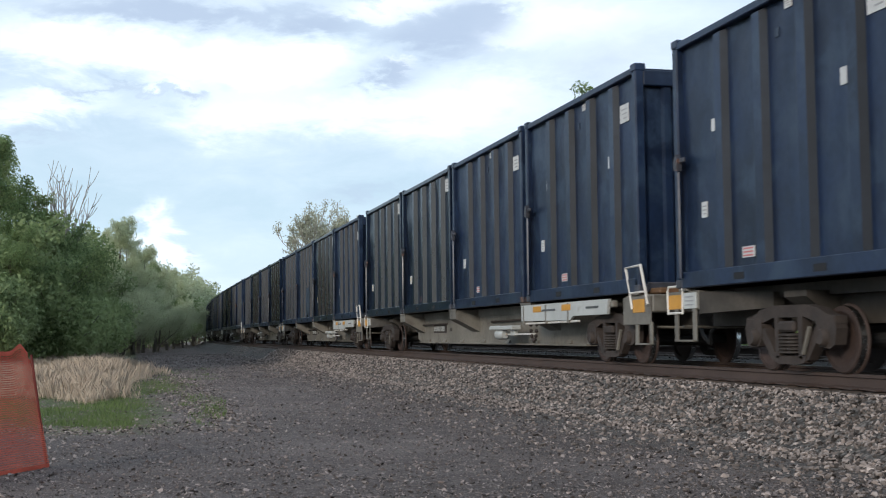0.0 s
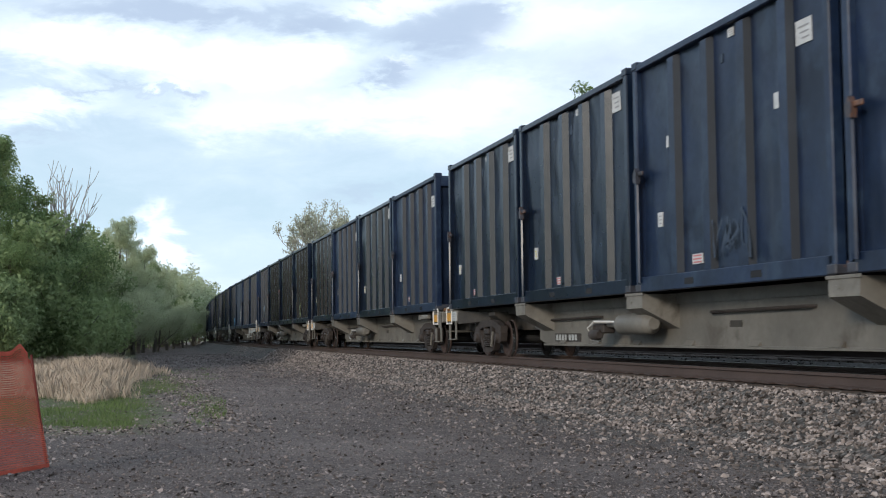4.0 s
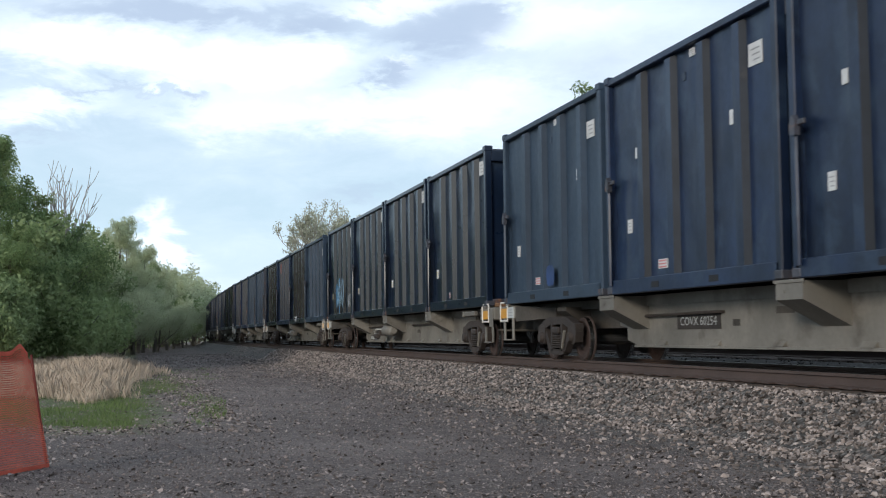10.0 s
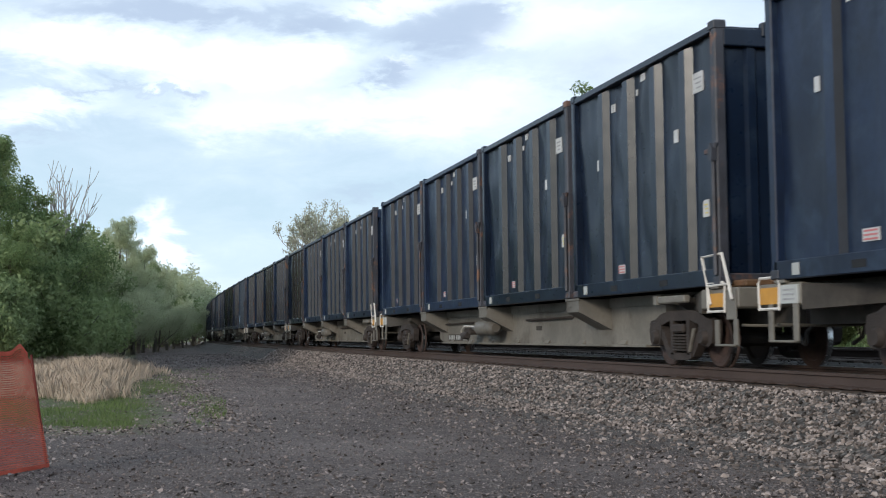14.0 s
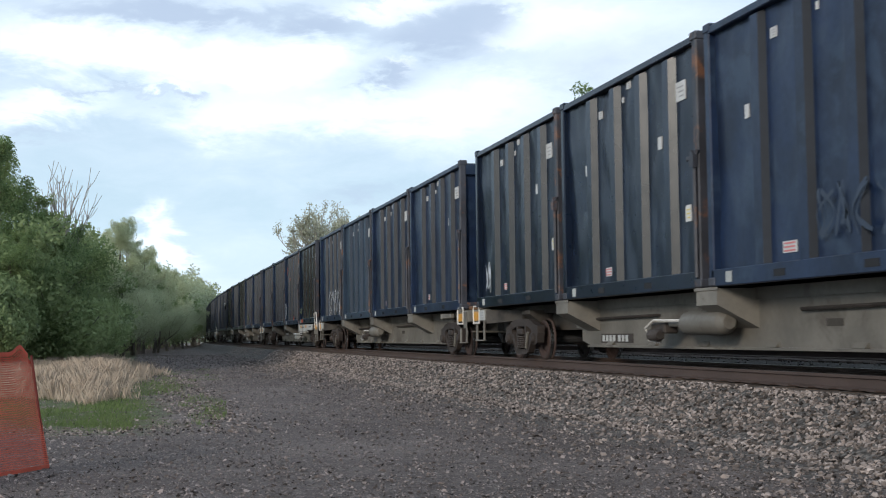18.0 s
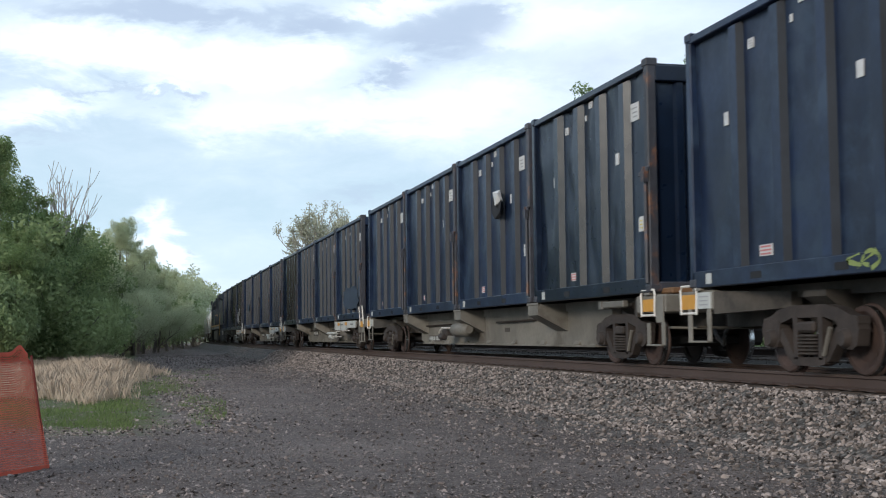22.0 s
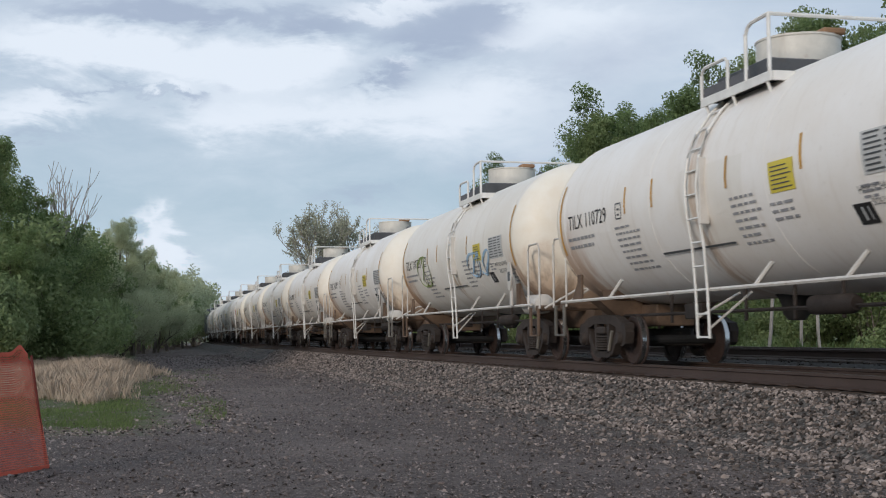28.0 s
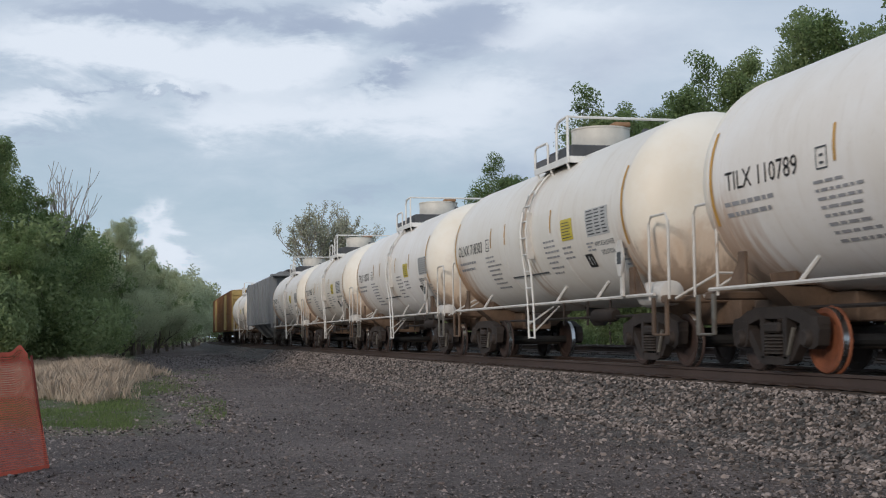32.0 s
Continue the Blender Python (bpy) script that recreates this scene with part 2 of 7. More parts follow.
M["paint_blue"] = material("deep blue spray paint", (0.012, 0.038, 0.13), 0.5, 0, 0.3, 3.0)
M["paint_cyan"] = material("cyan spray paint", (0.04, 0.22, 0.44), 0.5, 0, 0.12)
M["paint_pale"] = material("pale blue spray paint", (0.28, 0.42, 0.55), 0.5, 0, 0.15)
M["paint_green"] = material("yellow green spray paint", (0.20, 0.25, 0.07), 0.5, 0, 0.15)
M["paint_olive"] = material("pale olive paint marker", (0.20, 0.23, 0.12), 0.5, 0, 0.2)
M["paint_orange"] = material("red orange paint", (0.42, 0.07, 0.03), 0.6, 0, 0.2)
M["paint_grey"] = material("grey blue touch-up paint", (0.026, 0.040, 0.068), 0.5, 0, 0.25)
# rolling stock
M["car_beige"] = material("dirty grey beige car paint", (0.156, 0.144, 0.124), 0.6, 0, 0.25, 0.8, 12, 0.15, ((0.085, 0.072, 0.058), 0.5, 1.1), ((0.16, 0.12, 0.09), 0.3, 2.0), 0.10)
# end sills and braces: underside shade mixed with grime in the colour
M["sill_grime_shade"] = material("dark beige end sill, grime and underside shade", (0.050, 0.043, 0.036), 0.75, 0, 0.35, 1.2, 14, 0.15, ((0.020, 0.017, 0.015), 0.5, 1.3), ((0.02, 0.016, 0.014), 0.3, 2.0), 0.10)
M["car_white"] = material("dirty white car paint", (0.41, 0.42, 0.41), 0.55, 0, 0.12, 1.2, 14, 0.1, ((0.25, 0.22, 0.18), 0.3, 2.5), None, 0.06)
M["orange_plate"] = material("orange reflective plate", (0.52, 0.25, 0.035), 0.45, 0, 0.1, 4, 40, 0.05, ((0.40, 0.22, 0.06), 0.2, 5))
M["truck_steel"] = material("grimy cast steel", (0.036, 0.028, 0.024), 0.75, 0, 0.35, 3.0, 30, 0.25, ((0.095, 0.060, 0.043), 0.28, 3.5), None, 0.2)
M["truck_rust"] = material("rusty brown cast steel", (0.033, 0.024, 0.020), 0.8, 0, 0.3, 3.0, 30, 0.25, ((0.042, 0.034, 0.029), 0.3, 3.0), None, 0.2)
M["wheel"] = material("rusty wheel face", (0.044, 0.026, 0.021), 0.75, 0, 0.25, 4.0, 30, 0.15, ((0.04, 0.035, 0.03), 0.3, 4.0), None, 0.15)
M["tread"] = material("polished wheel tread", (0.60, 0.60, 0.60), 0.25, 1.0, 0.1)
M["black"] = material("black grime", (0.014, 0.013, 0.013), 0.8, 0, 0.3)
M["grey_dark"] = material("dark grey stencil", (0.075, 0.08, 0.085), 0.7)
M["stencil_grey"] = material("faded grey stencil", (0.30, 0.30, 0.31), 0.7)
M["panel_pale"] = material("pale grey stencil ground", (0.50, 0.50, 0.49), 0.6, 0, 0.1)
M["tank_white"] = tank_material("weathered white tank paint", (0.85, 0.82, 0.785), 0.6)
M["tank_grey"] = tank_material("rust-stained off-white tank paint", (0.80, 0.765, 0.71), 0.9)
M["tank_head"] = head_material()
M["tank_stain"] = material("rust brown stain", (0.30, 0.17, 0.09), 0.7, 0, 0.3, 2.0, 20, 0.1, ((0.10, 0.06, 0.04), 0.3, 2.0))
M["saddle_brown"] = material("rust-caked tank underframe", (0.125, 0.080, 0.053), 0.8, 0, 0.3, 2.0, 20, 0.2, ((0.26, 0.20, 0.15), 0.3, 2.0), None, 0.1)
M["rust_line"] = material("ochre reflector strip", (0.55, 0.30, 0.06), 0.6, 0, 0.2)
M["rail_white"] = material("white handrail paint", (0.60, 0.57, 0.53), 0.5, 0, 0.1, 3, 30, 0.05, ((0.30, 0.19, 0.11), 0.36, 2.2))
M["rail_bright"] = material("white guard rail paint", (0.76, 0.75, 0.72), 0.5, 0, 0.08, 3, 30, 0.05, ((0.45, 0.33, 0.22), 0.2, 3.0))
M["base_grey"] = material("dark grey housing paint", (0.075, 0.077, 0.082), 0.6, 0, 0.15, 2.0, 20, 0.05, ((0.13, 0.10, 0.08), 0.2, 2.0))
M["housing_white"] = material("rust-streaked white housing paint", (0.66, 0.63, 0.57), 0.5, 0, 0.1, 3, 30, 0.05, ((0.36, 0.20, 0.10), 0.25, 3.0), ((0.34, 0.18, 0.09), 0.30, 3.0))
M["walk_grey"] = material("dark grey walkway grating", (0.12, 0.12, 0.13), 0.7, 0, 0.2)
M["loco_blue"] = material("sooty dark blue locomotive paint", (0.027, 0.034, 0.041), 0.5, 0, 0.25, 0.7, 12, 0.05, ((0.048, 0.042, 0.037), 0.5, 0.6), ((0.046, 0.037, 0.029), 0.42, 2.0), 0, 0.25)
M["loco_grey"] = material("dirty dark grey locomotive paint", (0.034, 0.032, 0.029), 0.6, 0, 0.2, 0.8, 14, 0.1, ((0.12, 0.10, 0.08), 0.3, 1.2))
M["loco_yellow"] = material("dirty yellow locomotive stripe", (0.32, 0.18, 0.035), 0.55, 0, 0.25, 1.5, 14, 0.05, ((0.10, 0.07, 0.035), 0.5, 1.5))
M["loco_truck"] = material("dust-caked locomotive truck", (0.042, 0.035, 0.030), 0.8, 0, 0.3, 1.5, 16, 0.2, ((0.024, 0.020, 0.018), 0.4, 1.6), None, 0.1)
M["loco_orange"] = material("faded orange lettering", (0.36, 0.125, 0.05), 0.6, 0, 0.15)
M["glass"] = material("dark tinted cab glass", (0.02, 0.025, 0.03), 0.06, 0, 0.05)
M["chrome"] = material("dull metal frame", (0.30, 0.30, 0.30), 0.35, 0.8, 0.1)
M["hopper_grey"] = material("flat grey hopper paint", (0.22, 0.23, 0.24), 0.6, 0, 0.12, 0.6, 12, 0.1, ((0.14, 0.13, 0.12), 0.3, 1.0), ((0.13, 0.12, 0.11), 0.3, 2.0))
M["box_brown"] = material("brown boxcar paint", (0.22, 0.11, 0.05), 0.65, 0, 0.15, 0.7, 12, 0.1, ((0.10, 0.06, 0.04), 0.3, 1.2))
M["box_yellow"] = material("dull yellow boxcar paint", (0.45, 0.32, 0.12), 0.6, 0, 0.12, 0.7, 12, 0.1, ((0.25, 0.18, 0.09), 0.3, 1.2))
# ground
M["ballast"] = material("pale grey limestone ballast", (0.200, 0.168, 0.153), 0.9, 0, 0.3, 3.0, 60, 0.3, None, None, 0.92, 0.3, True)
M["ballast_oil_shade"] = material("dark ballast, oil and train shade in the colour", (0.050, 0.044, 0.040), 0.9, 0, 0.25, 3.0, 60, 0.3, None, None, 0.6, 0.3, True)
M["pebble"] = material("dark gravel", (0.175, 0.146, 0.136), 0.9, 0, 0.25, 3.0, 60, 0.3, None, None, 0.85, 0.3, True)
M["rail"] = material("rust brown rail", (0.058, 0.037, 0.030), 0.7, 0, 0.15, 1.0, 40, 0.1, ((0.06, 0.045, 0.04), 0.3, 1.5))
M["rail_top"] = material("worn steel rail head", (0.25, 0.24, 0.235), 0.35, 0.9, 0.1)
M["tie"] = material("weathered dark timber tie", (0.070, 0.052, 0.042), 0.85, 0, 0.3, 2.0, 40, 0.3, None, None, 0.2)
M["bark"] = material("grey brown bark", (0.11, 0.095, 0.08), 0.9, 0, 0.3, 3.0, 30, 0.4)
M["bare_wood"] = material("pale bare branches", (0.30, 0.28, 0.26), 0.9, 0, 0.2, 3.0, 30, 0.3)
M["fence_orange"] = material("orange plastic netting", (0.74, 0.14, 0.085), 0.5, 0, 0.15, 2.0, 20, 0.0)
M["fence_post"] = material("dark red steel post", (0.20, 0.03, 0.02), 0.6, 0, 0.2)
M["leaf_dark"] = leaf_material("dark green leaves", (0.095, 0.14, 0.062), (0.25, 0.34, 0.145), 0.55, 0.5)
M["leaf_mid"] = leaf_material("mid green leaves", (0.15, 0.20, 0.09), (0.34, 0.42, 0.20), 0.55, 0.5)
# leaves paled to carry the haze over the distant wood
M["leaf_hazed"] = leaf_material("pale green leaves, distance haze in the colour", (0.34, 0.38, 0.24), (0.60, 0.64, 0.43), 0.6, 0.5)
M["leaf_fine"] = leaf_material("sparse grey green buds", (0.30, 0.31, 0.23), (0.54, 0.53, 0.40), 0.6, 0.35)
M["grass_dry"] = leaf_material("dry straw grass", (0.36, 0.285, 0.22), (0.54, 0.44, 0.345), 0.8, 0.2)
M["grass_green"] = leaf_material("short green grass", (0.070, 0.110, 0.036), (0.165, 0.220, 0.080), 0.7, 0.2)


# ---------------------------------------------------------------- mesh tools
def hull(bm, pts):
    vs = [bm.verts.new(p) for p in pts]
    bmesh.ops.convex_hull(bm, input=vs)


def box(bm, x0, x1, y0, y1, z0, z1, b=0.0):
    if b <= 0:
        vs = [bm.verts.new((x, y, z)) for x in (x0, x1) for y in (y0, y1) for z in (z0, z1)]
        for f in ((0, 1, 3, 2), (4, 6, 7, 5), (0, 4, 5, 1), (2, 3, 7, 6), (0, 2, 6, 4), (1, 5, 7, 3)):
            bm.faces.new([vs[i] for i in f])
        return
    pts = []
    for x, sx in ((x0, b), (x1, -b)):
        for y, sy in ((y0, b), (y1, -b)):
            for z, sz in ((z0, b), (z1, -b)):
                pts += [(x, y + sy, z + sz), (x + sx, y, z + sz), (x + sx, y + sy, z)]
    hull(bm, pts)


def tube(bm, path, r, n=6):
    """A round bar along a polyline."""
    path = [Vector(p) for p in path]
    rings = []
    for i, p in enumerate(path):
        a, c = path[max(0, i - 1)], path[min(len(path) - 1, i + 1)]
        d = (c - a).normalized()
        side = d.cross(Vector((0, 0, 1)) if abs(d.z) < 0.9 else Vector((1, 0, 0))).normalized()
        up = side.cross(d)
        rings.append([bm.verts.new(p + side * (r * math.cos(k * math.tau / n)) + up * (r * math.sin(k * math.tau / n))) for k in range(n)])
    for a, c in zip(rings, rings[1:]):
        for k in range(n):
            bm.faces.new((a[k], a[(k + 1) % n], c[(k + 1) % n], c[k]))
    bm.faces.new(rings[0])
    bm.faces.new(list(reversed(rings[-1])))


def lathe(bm, prof, axis="y", n=24, at=(0, 0, 0)):
    """prof: (along, radius) pairs, turned about an axis through at."""
    rings = []
    for a, r in prof:
        ring = []
        for k in range(n):
            c, s = r * math.cos(k * math.tau / n), r * math.sin(k * math.tau / n)
            p = {"y": (c, a, s), "x": (a, c, s), "z": (c, s, a)}[axis]
            ring.append(bm.verts.new(Vector(p) + Vector(at)))
        rings.append(ring)
    for a, c in zip(rings, rings[1:]):
        for k in range(n):
            bm.faces.new((a[k], a[(k + 1) % n], c[(k + 1) % n], c[k]))
    bm.faces.new(rings[0])
    bm.faces.new(list(reversed(rings[-1])))


def prism(bm, outline, axis, a0, a1):
    """A flat outline given in the two other axes (in x, y, z order), pushed from a0 to a1 along axis."""
    def at(p, a):
        return {"x": (a, p[0], p[1]), "y": (p[0], a, p[1]), "z": (p[0], p[1], a)}[axis]
    lo = [bm.verts.new(at(p, a0)) for p in outline]
    hi = [bm.verts.new(at(p, a1)) for p in outline]
    n = len(outline)
    for i in range(n):
        bm.faces.new((lo[i], lo[(i + 1) % n], hi[(i + 1) % n], hi[i]))
    bm.faces.new(lo)
    bm.faces.new(list(reversed(hi)))


def built(fill, *args, **kw):
    bm = bmesh.new()
    fill(bm, *args, **kw)
    return bm


def mesh_of(name, bm, mats, smooth=True):
    bmesh.ops.recalc_face_normals(bm, faces=bm.faces)
    me = bpy.data.meshes.new(name)
    bm.to_mesh(me)
    bm.free()
    for m in mats if isinstance(mats, (list, tuple)) else [mats]:
        me.materials.append(m)
    if smooth:
        me.shade_smooth()
        me.set_sharp_from_angle(angle=radians(32))
    return me


def part(name, bm, mat, parent, label="", kind=""):
    """Links a bmesh as one mesh object under a thing or a part."""
    ob = new(name, mesh_of(name, bm, mat))
    ob.parent = parent
    tagged(ob, label, kind=kind)
    return ob


def again(ob, parent, m=None):
    """The same part once more, on the same mesh, with its sub-parts."""
    o = copy_thing(ob, m if m is not None else Matrix.Identity(4))
    o.parent = parent
    return o


def raw_mesh(name, verts, faces, mats, smooth=False):
    me = bpy.data.meshes.new(name)
    me.from_pydata(verts, [], faces)
    for m in mats if isinstance(mats, (list, tuple)) else [mats]:
        me.materials.append(m)
    if smooth:
        me.shade_smooth()
    me.update()
    return me


def word(text, size, place):
    """A flat text as a bmesh; place maps its (x, y) to the surface."""
    cu = bpy.data.curves.new("word", "FONT")
    cu.body, cu.size, cu.resolution_u, cu.align_x, cu.align_y = text, size, 2, "CENTER", "CENTER"
    ob = bpy.data.objects.new("word", cu)
    scene.collection.objects.link(ob)
    me = bpy.data.meshes.new_from_object(ob.evaluated_get(bpy.context.evaluated_depsgraph_get()))
    bpy.data.objects.remove(ob)
    bm = bmesh.new()
    bm.from_mesh(me)
    bpy.data.meshes.remove(me)
    for v in bm.verts:
        v.co = place(v.co.x, v.co.y)
    return bm


# ---------------------------------------------------------------- the line of the track
CX = 9.30             # centre of the near track
S_CURVE, BEND = 100.0, 0.00050
SPEED = 23.1758
CAR = 26.8192         # one flat car, coupler to coupler
FIRST = 18.94         # front edge of the first container of car 0 at the start


def track_at(s, side=0.0):
    """Plan position and heading of the near track at the run s, moved sideways."""
    if s <= S_CURVE:
        return CX + side, s, 0.0
    a = (s - S_CURVE) * BEND
    return CX + (1 - math.cos(a)) / BEND + side * math.cos(a), S_CURVE + math.sin(a) / BEND - side * math.sin(a), a


def line_x(y):
    """The near track's centre at the way y."""
    if y <= S_CURVE:
        return CX
    q = min(0.6, (y - S_CURVE) * BEND)
    return CX + (1 - math.sqrt(1 - q * q)) / BEND


def on_track(s):
    x, y, a = track_at(s)
    return pose(x, y, 0, 0, 0, -math.degrees(a))


RUN_TIMES = [2.0 * i for i in range(17)]
# by how much the train lags behind an even run, second by second
LAG = ((0, 0.37), (3, 0.24), (6, 0.15), (9, 0.07), (11, 0.02), (13, 0.03), (17, 0.09), (20, 0.15), (23, 0.21), (26, 0.28), (33, 0.28))


def lag(t):
    for (a, la), (b, lb) in zip(LAG, LAG[1:]):
        if t <= b:
            return la + (lb - la) * (t - a) / (b - a)
    return LAG[-1][1]


MOVERS = []           # (thing, run at the start, offset within its vehicle)


def mover(ob, s0, offset=None):
    MOVERS.append((ob, s0, offset if offset is not None else Matrix.Identity(4)))
    ob.matrix_basis = on_track(s0) @ MOVERS[-1][2]
    return ob


# ---------------------------------------------------------------- ground
def profile(o):
    """Height of the ground at the offset o from the near track's centre."""
    pts = [(-400, -1.2), (-60, -0.95), (-22, -0.86), (-12, -0.83), (-6, -0.83), (-2.9, -0.80), (-2.45, -0.74), (-1.62, -0.215), (1.7, -0.215),
           (2.9, -0.05), (6.2, -0.03), (7.6, -0.6), (10, -0.75), (25, -0.7), (60, -0.6), (400, -0.4)]
    for (a, za), (b, zb) in zip(pts, pts[1:]):
        if o <= b:
            f = max(0.0, (o - a) / (b - a))
            return za + (zb - za) * f
    return -0.4


def ground_material():
    m = bpy.data.materials.new("gravel road, ballast and grassy verge")
    m.use_nodes = True
    N = Nodes(m.node_tree)
    co = N.add("ShaderNodeTexCoord").outputs["Object"]
    attr = N.add("ShaderNodeAttribute")
    attr.attribute_name = "zone"
    zone = N.add("ShaderNodeSeparateColor")
    N.put(zone.inputs[0], attr.outputs["Color"])
    n_big = N.noise(co, 0.35, 5.0, 0.6)
    n_mid = N.noise(co, 2.2, 5.0, 0.65)
    n_fine = N.noise(co, 24.0, 5.0, 0.75)
    n_grit = N.noise(co, 75.0, 2.0, 0.7)
    road = N.mix(N.ramp(n_big, 0.35, 0.68), (0.088, 0.069, 0.063), (0.157, 0.127, 0.117))
    road = N.mix(N.math("MULTIPLY", N.ramp(n_mid, 0.5, 0.75), 0.5), road, (0.050, 0.037, 0.034))
    road = N.mix(N.math("MULTIPLY", N.ramp(n_fine, 0.51, 0.62), 0.9), road, (0.27, 0.225, 0.212))
    road = N.mix(N.math("MULTIPLY", N.ramp(n_grit, 0.50, 0.60), 0.75), road, (0.045, 0.040, 0.038))
    n_lump = N.noise(co, 7.0, 4.0, 0.7)
    road = N.mix(N.math("MULTIPLY", N.ramp(n_lump, 0.5, 0.7), 0.55), road, (0.060, 0.050, 0.044))
    road = N.mix(N.math("MULTIPLY", N.ramp(n_lump, 0.5, 0.3), 0.35), road, (0.19, 0.165, 0.148))
    v = N.add("ShaderNodeTexVoronoi")
    N.put(v.inputs["Vector"], co)
    v.inputs["Scale"].default_value = 17.0
    stone = N.mix(N.ramp(v.outputs["Distance"], 0.15, 0.75), (0.20, 0.18, 0.165), (0.035, 0.030, 0.027))
    tone = N.add("ShaderNodeSeparateColor")
    N.put(tone.inputs[0], v.outputs["Color"])
    stone = N.mix(N.math("MULTIPLY", tone.outputs[0], 0.6), stone, (0.10, 0.092, 0.086))
    # darker under and between the tracks: oil plus the train's shade as colour
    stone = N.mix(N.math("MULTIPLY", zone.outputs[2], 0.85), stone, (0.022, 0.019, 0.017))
    green = N.mix(N.ramp(n_lump, 0.35, 0.7), (0.060, 0.082, 0.034), (0.125, 0.135, 0.068))
    green = N.mix(N.math("MULTIPLY", N.ramp(n_big, 0.45, 0.7), 0.6), green, (0.13, 0.115, 0.06))
    c = N.mix(N.ramp(N.math("ADD", zone.outputs[0], N.math("MULTIPLY", N.math("SUBTRACT", n_mid, 0.5), 0.7)), 0.35, 0.65), road, stone)
    ragged = N.math("ADD", N.math("MULTIPLY", N.math("SUBTRACT", n_mid, 0.5), 1.6), N.math("MULTIPLY", N.math("SUBTRACT", n_lump, 0.5), 1.2))
    c = N.mix(N.ramp(N.math("ADD", zone.outputs[1], ragged), 0.30, 0.85), c, green)
    b = N.add("ShaderNodeBsdfPrincipled")
    N.put(b.inputs["Base Color"], c)
    b.inputs["Roughness"].default_value = 0.92
    b.inputs["Specular IOR Level"].default_value = 0.25
    k = N.add("ShaderNodeBump")
    k.inputs["Strength"].default_value = 0.7
    k.inputs["Distance"].default_value = 0.03
    N.put(k.inputs["Height"], N.math("ADD", n_fine, N.math("MULTIPLY", n_mid, 1.5)))
    N.put(b.inputs["Normal"], k.outputs[0])
    out = N.add("ShaderNodeOutputMaterial")
    N.put(out.inputs[0], b.outputs[0])
    return m


def bumps(x, y):
    return 0.035 * noise.noise((x * 0.35, y * 0.22, 3.0)) + 0.02 * noise.noise((x * 1.1, y * 0.9, 8.0))


def ground_z(x, y):
    o = x - line_x(y)
    z = profile(o)
    if o < -2.5:
        z += bumps(x, y) * min(1.0, (-2.5 - o))
    return z


def make_ground():
    offs = [-2200, -900, -400, -200, -100, -60, -40, -30] + [-24 + 0.75 * i for i in range(25)]
    offs += [-5.5 + 0.25 * i for i in range(16)] + [-1.62, 1.7, 2.9, 6.2, 7.6, 10, 13, 18, 25, 40, 60, 100, 200, 400, 900, 2200]
    offs = sorted(set(round(o, 3) for o in offs))
    ys = [-1500, -900, -500, -250, -120, -60, -30, -15, -6] + [0.4 * i for i in range(0, 100)] + [40 + 1.5 * i for i in range(40)] + [100 + 10 * i for i in range(40)] + [520, 600, 800, 1200, 2000, 3200]
    verts, faces, cols = [], [], []
    for y in ys:
        for o in offs:
            x = line_x(y) + o
            verts.append((x, y, ground_z(x, y)))
            stone = 1.0 if -2.75 < o < 7.2 else 0.0
            if -3.6 < o <= -2.75:
                stone = 0.55
            verge = 0.0
            if o >= 7.2:
                verge = 1.0
            edge = -7.95 - 0.016 * min(y, 60.0)
            if o < edge and y > 17.5:
                verge = min(1.0, (edge - o) / 0.9) * min(1.0, (y - 17.5) / 2.5)
            if y < 0 and o < -16:
                verge = 1.0
            # third channel marks ballast under and between tracks, darkened for train shade and oil
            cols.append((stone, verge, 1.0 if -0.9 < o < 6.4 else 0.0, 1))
    w = len(offs)
    for i in range(len(ys) - 1):
        for j in range(w - 1):
            faces.append((i * w + j, i * w + j + 1, (i + 1) * w + j + 1, (i + 1) * w + j))
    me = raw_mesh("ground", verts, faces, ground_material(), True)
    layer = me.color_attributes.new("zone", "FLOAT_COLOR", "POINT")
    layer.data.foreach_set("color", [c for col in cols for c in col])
    ob = new("ground", me)
    tagged(ob, "dark grey gravel road beside pale ballast and grassy verges", "ground", kind="structure")


make_ground()


def stone_shapes(n, rng, points=9, flat=0.62):
    out = []
    for _ in range(n):
        bm = bmesh.new()
        pts = []
        for k in range(points):
            v = Vector((rng.gauss(0, 1), rng.gauss(0, 1), rng.gauss(0, 1))).normalized()
            pts.append(Vector((v.x, v.y * 0.8, v.z * flat)) * rng.uniform(0.75, 1.1))
        hull(bm, pts)
        bmesh.ops.triangulate(bm, faces=bm.faces)
        loose = [v for v in bm.verts if not v.link_faces]
        bmesh.ops.delete(bm, geom=loose, context="VERTS")
        bm.verts.index_update()
        out.append((np.array([v.co[:] for v in bm.verts]), np.array([[v.index for v in f.verts] for f in bm.faces])))
        bm.free()
    return out


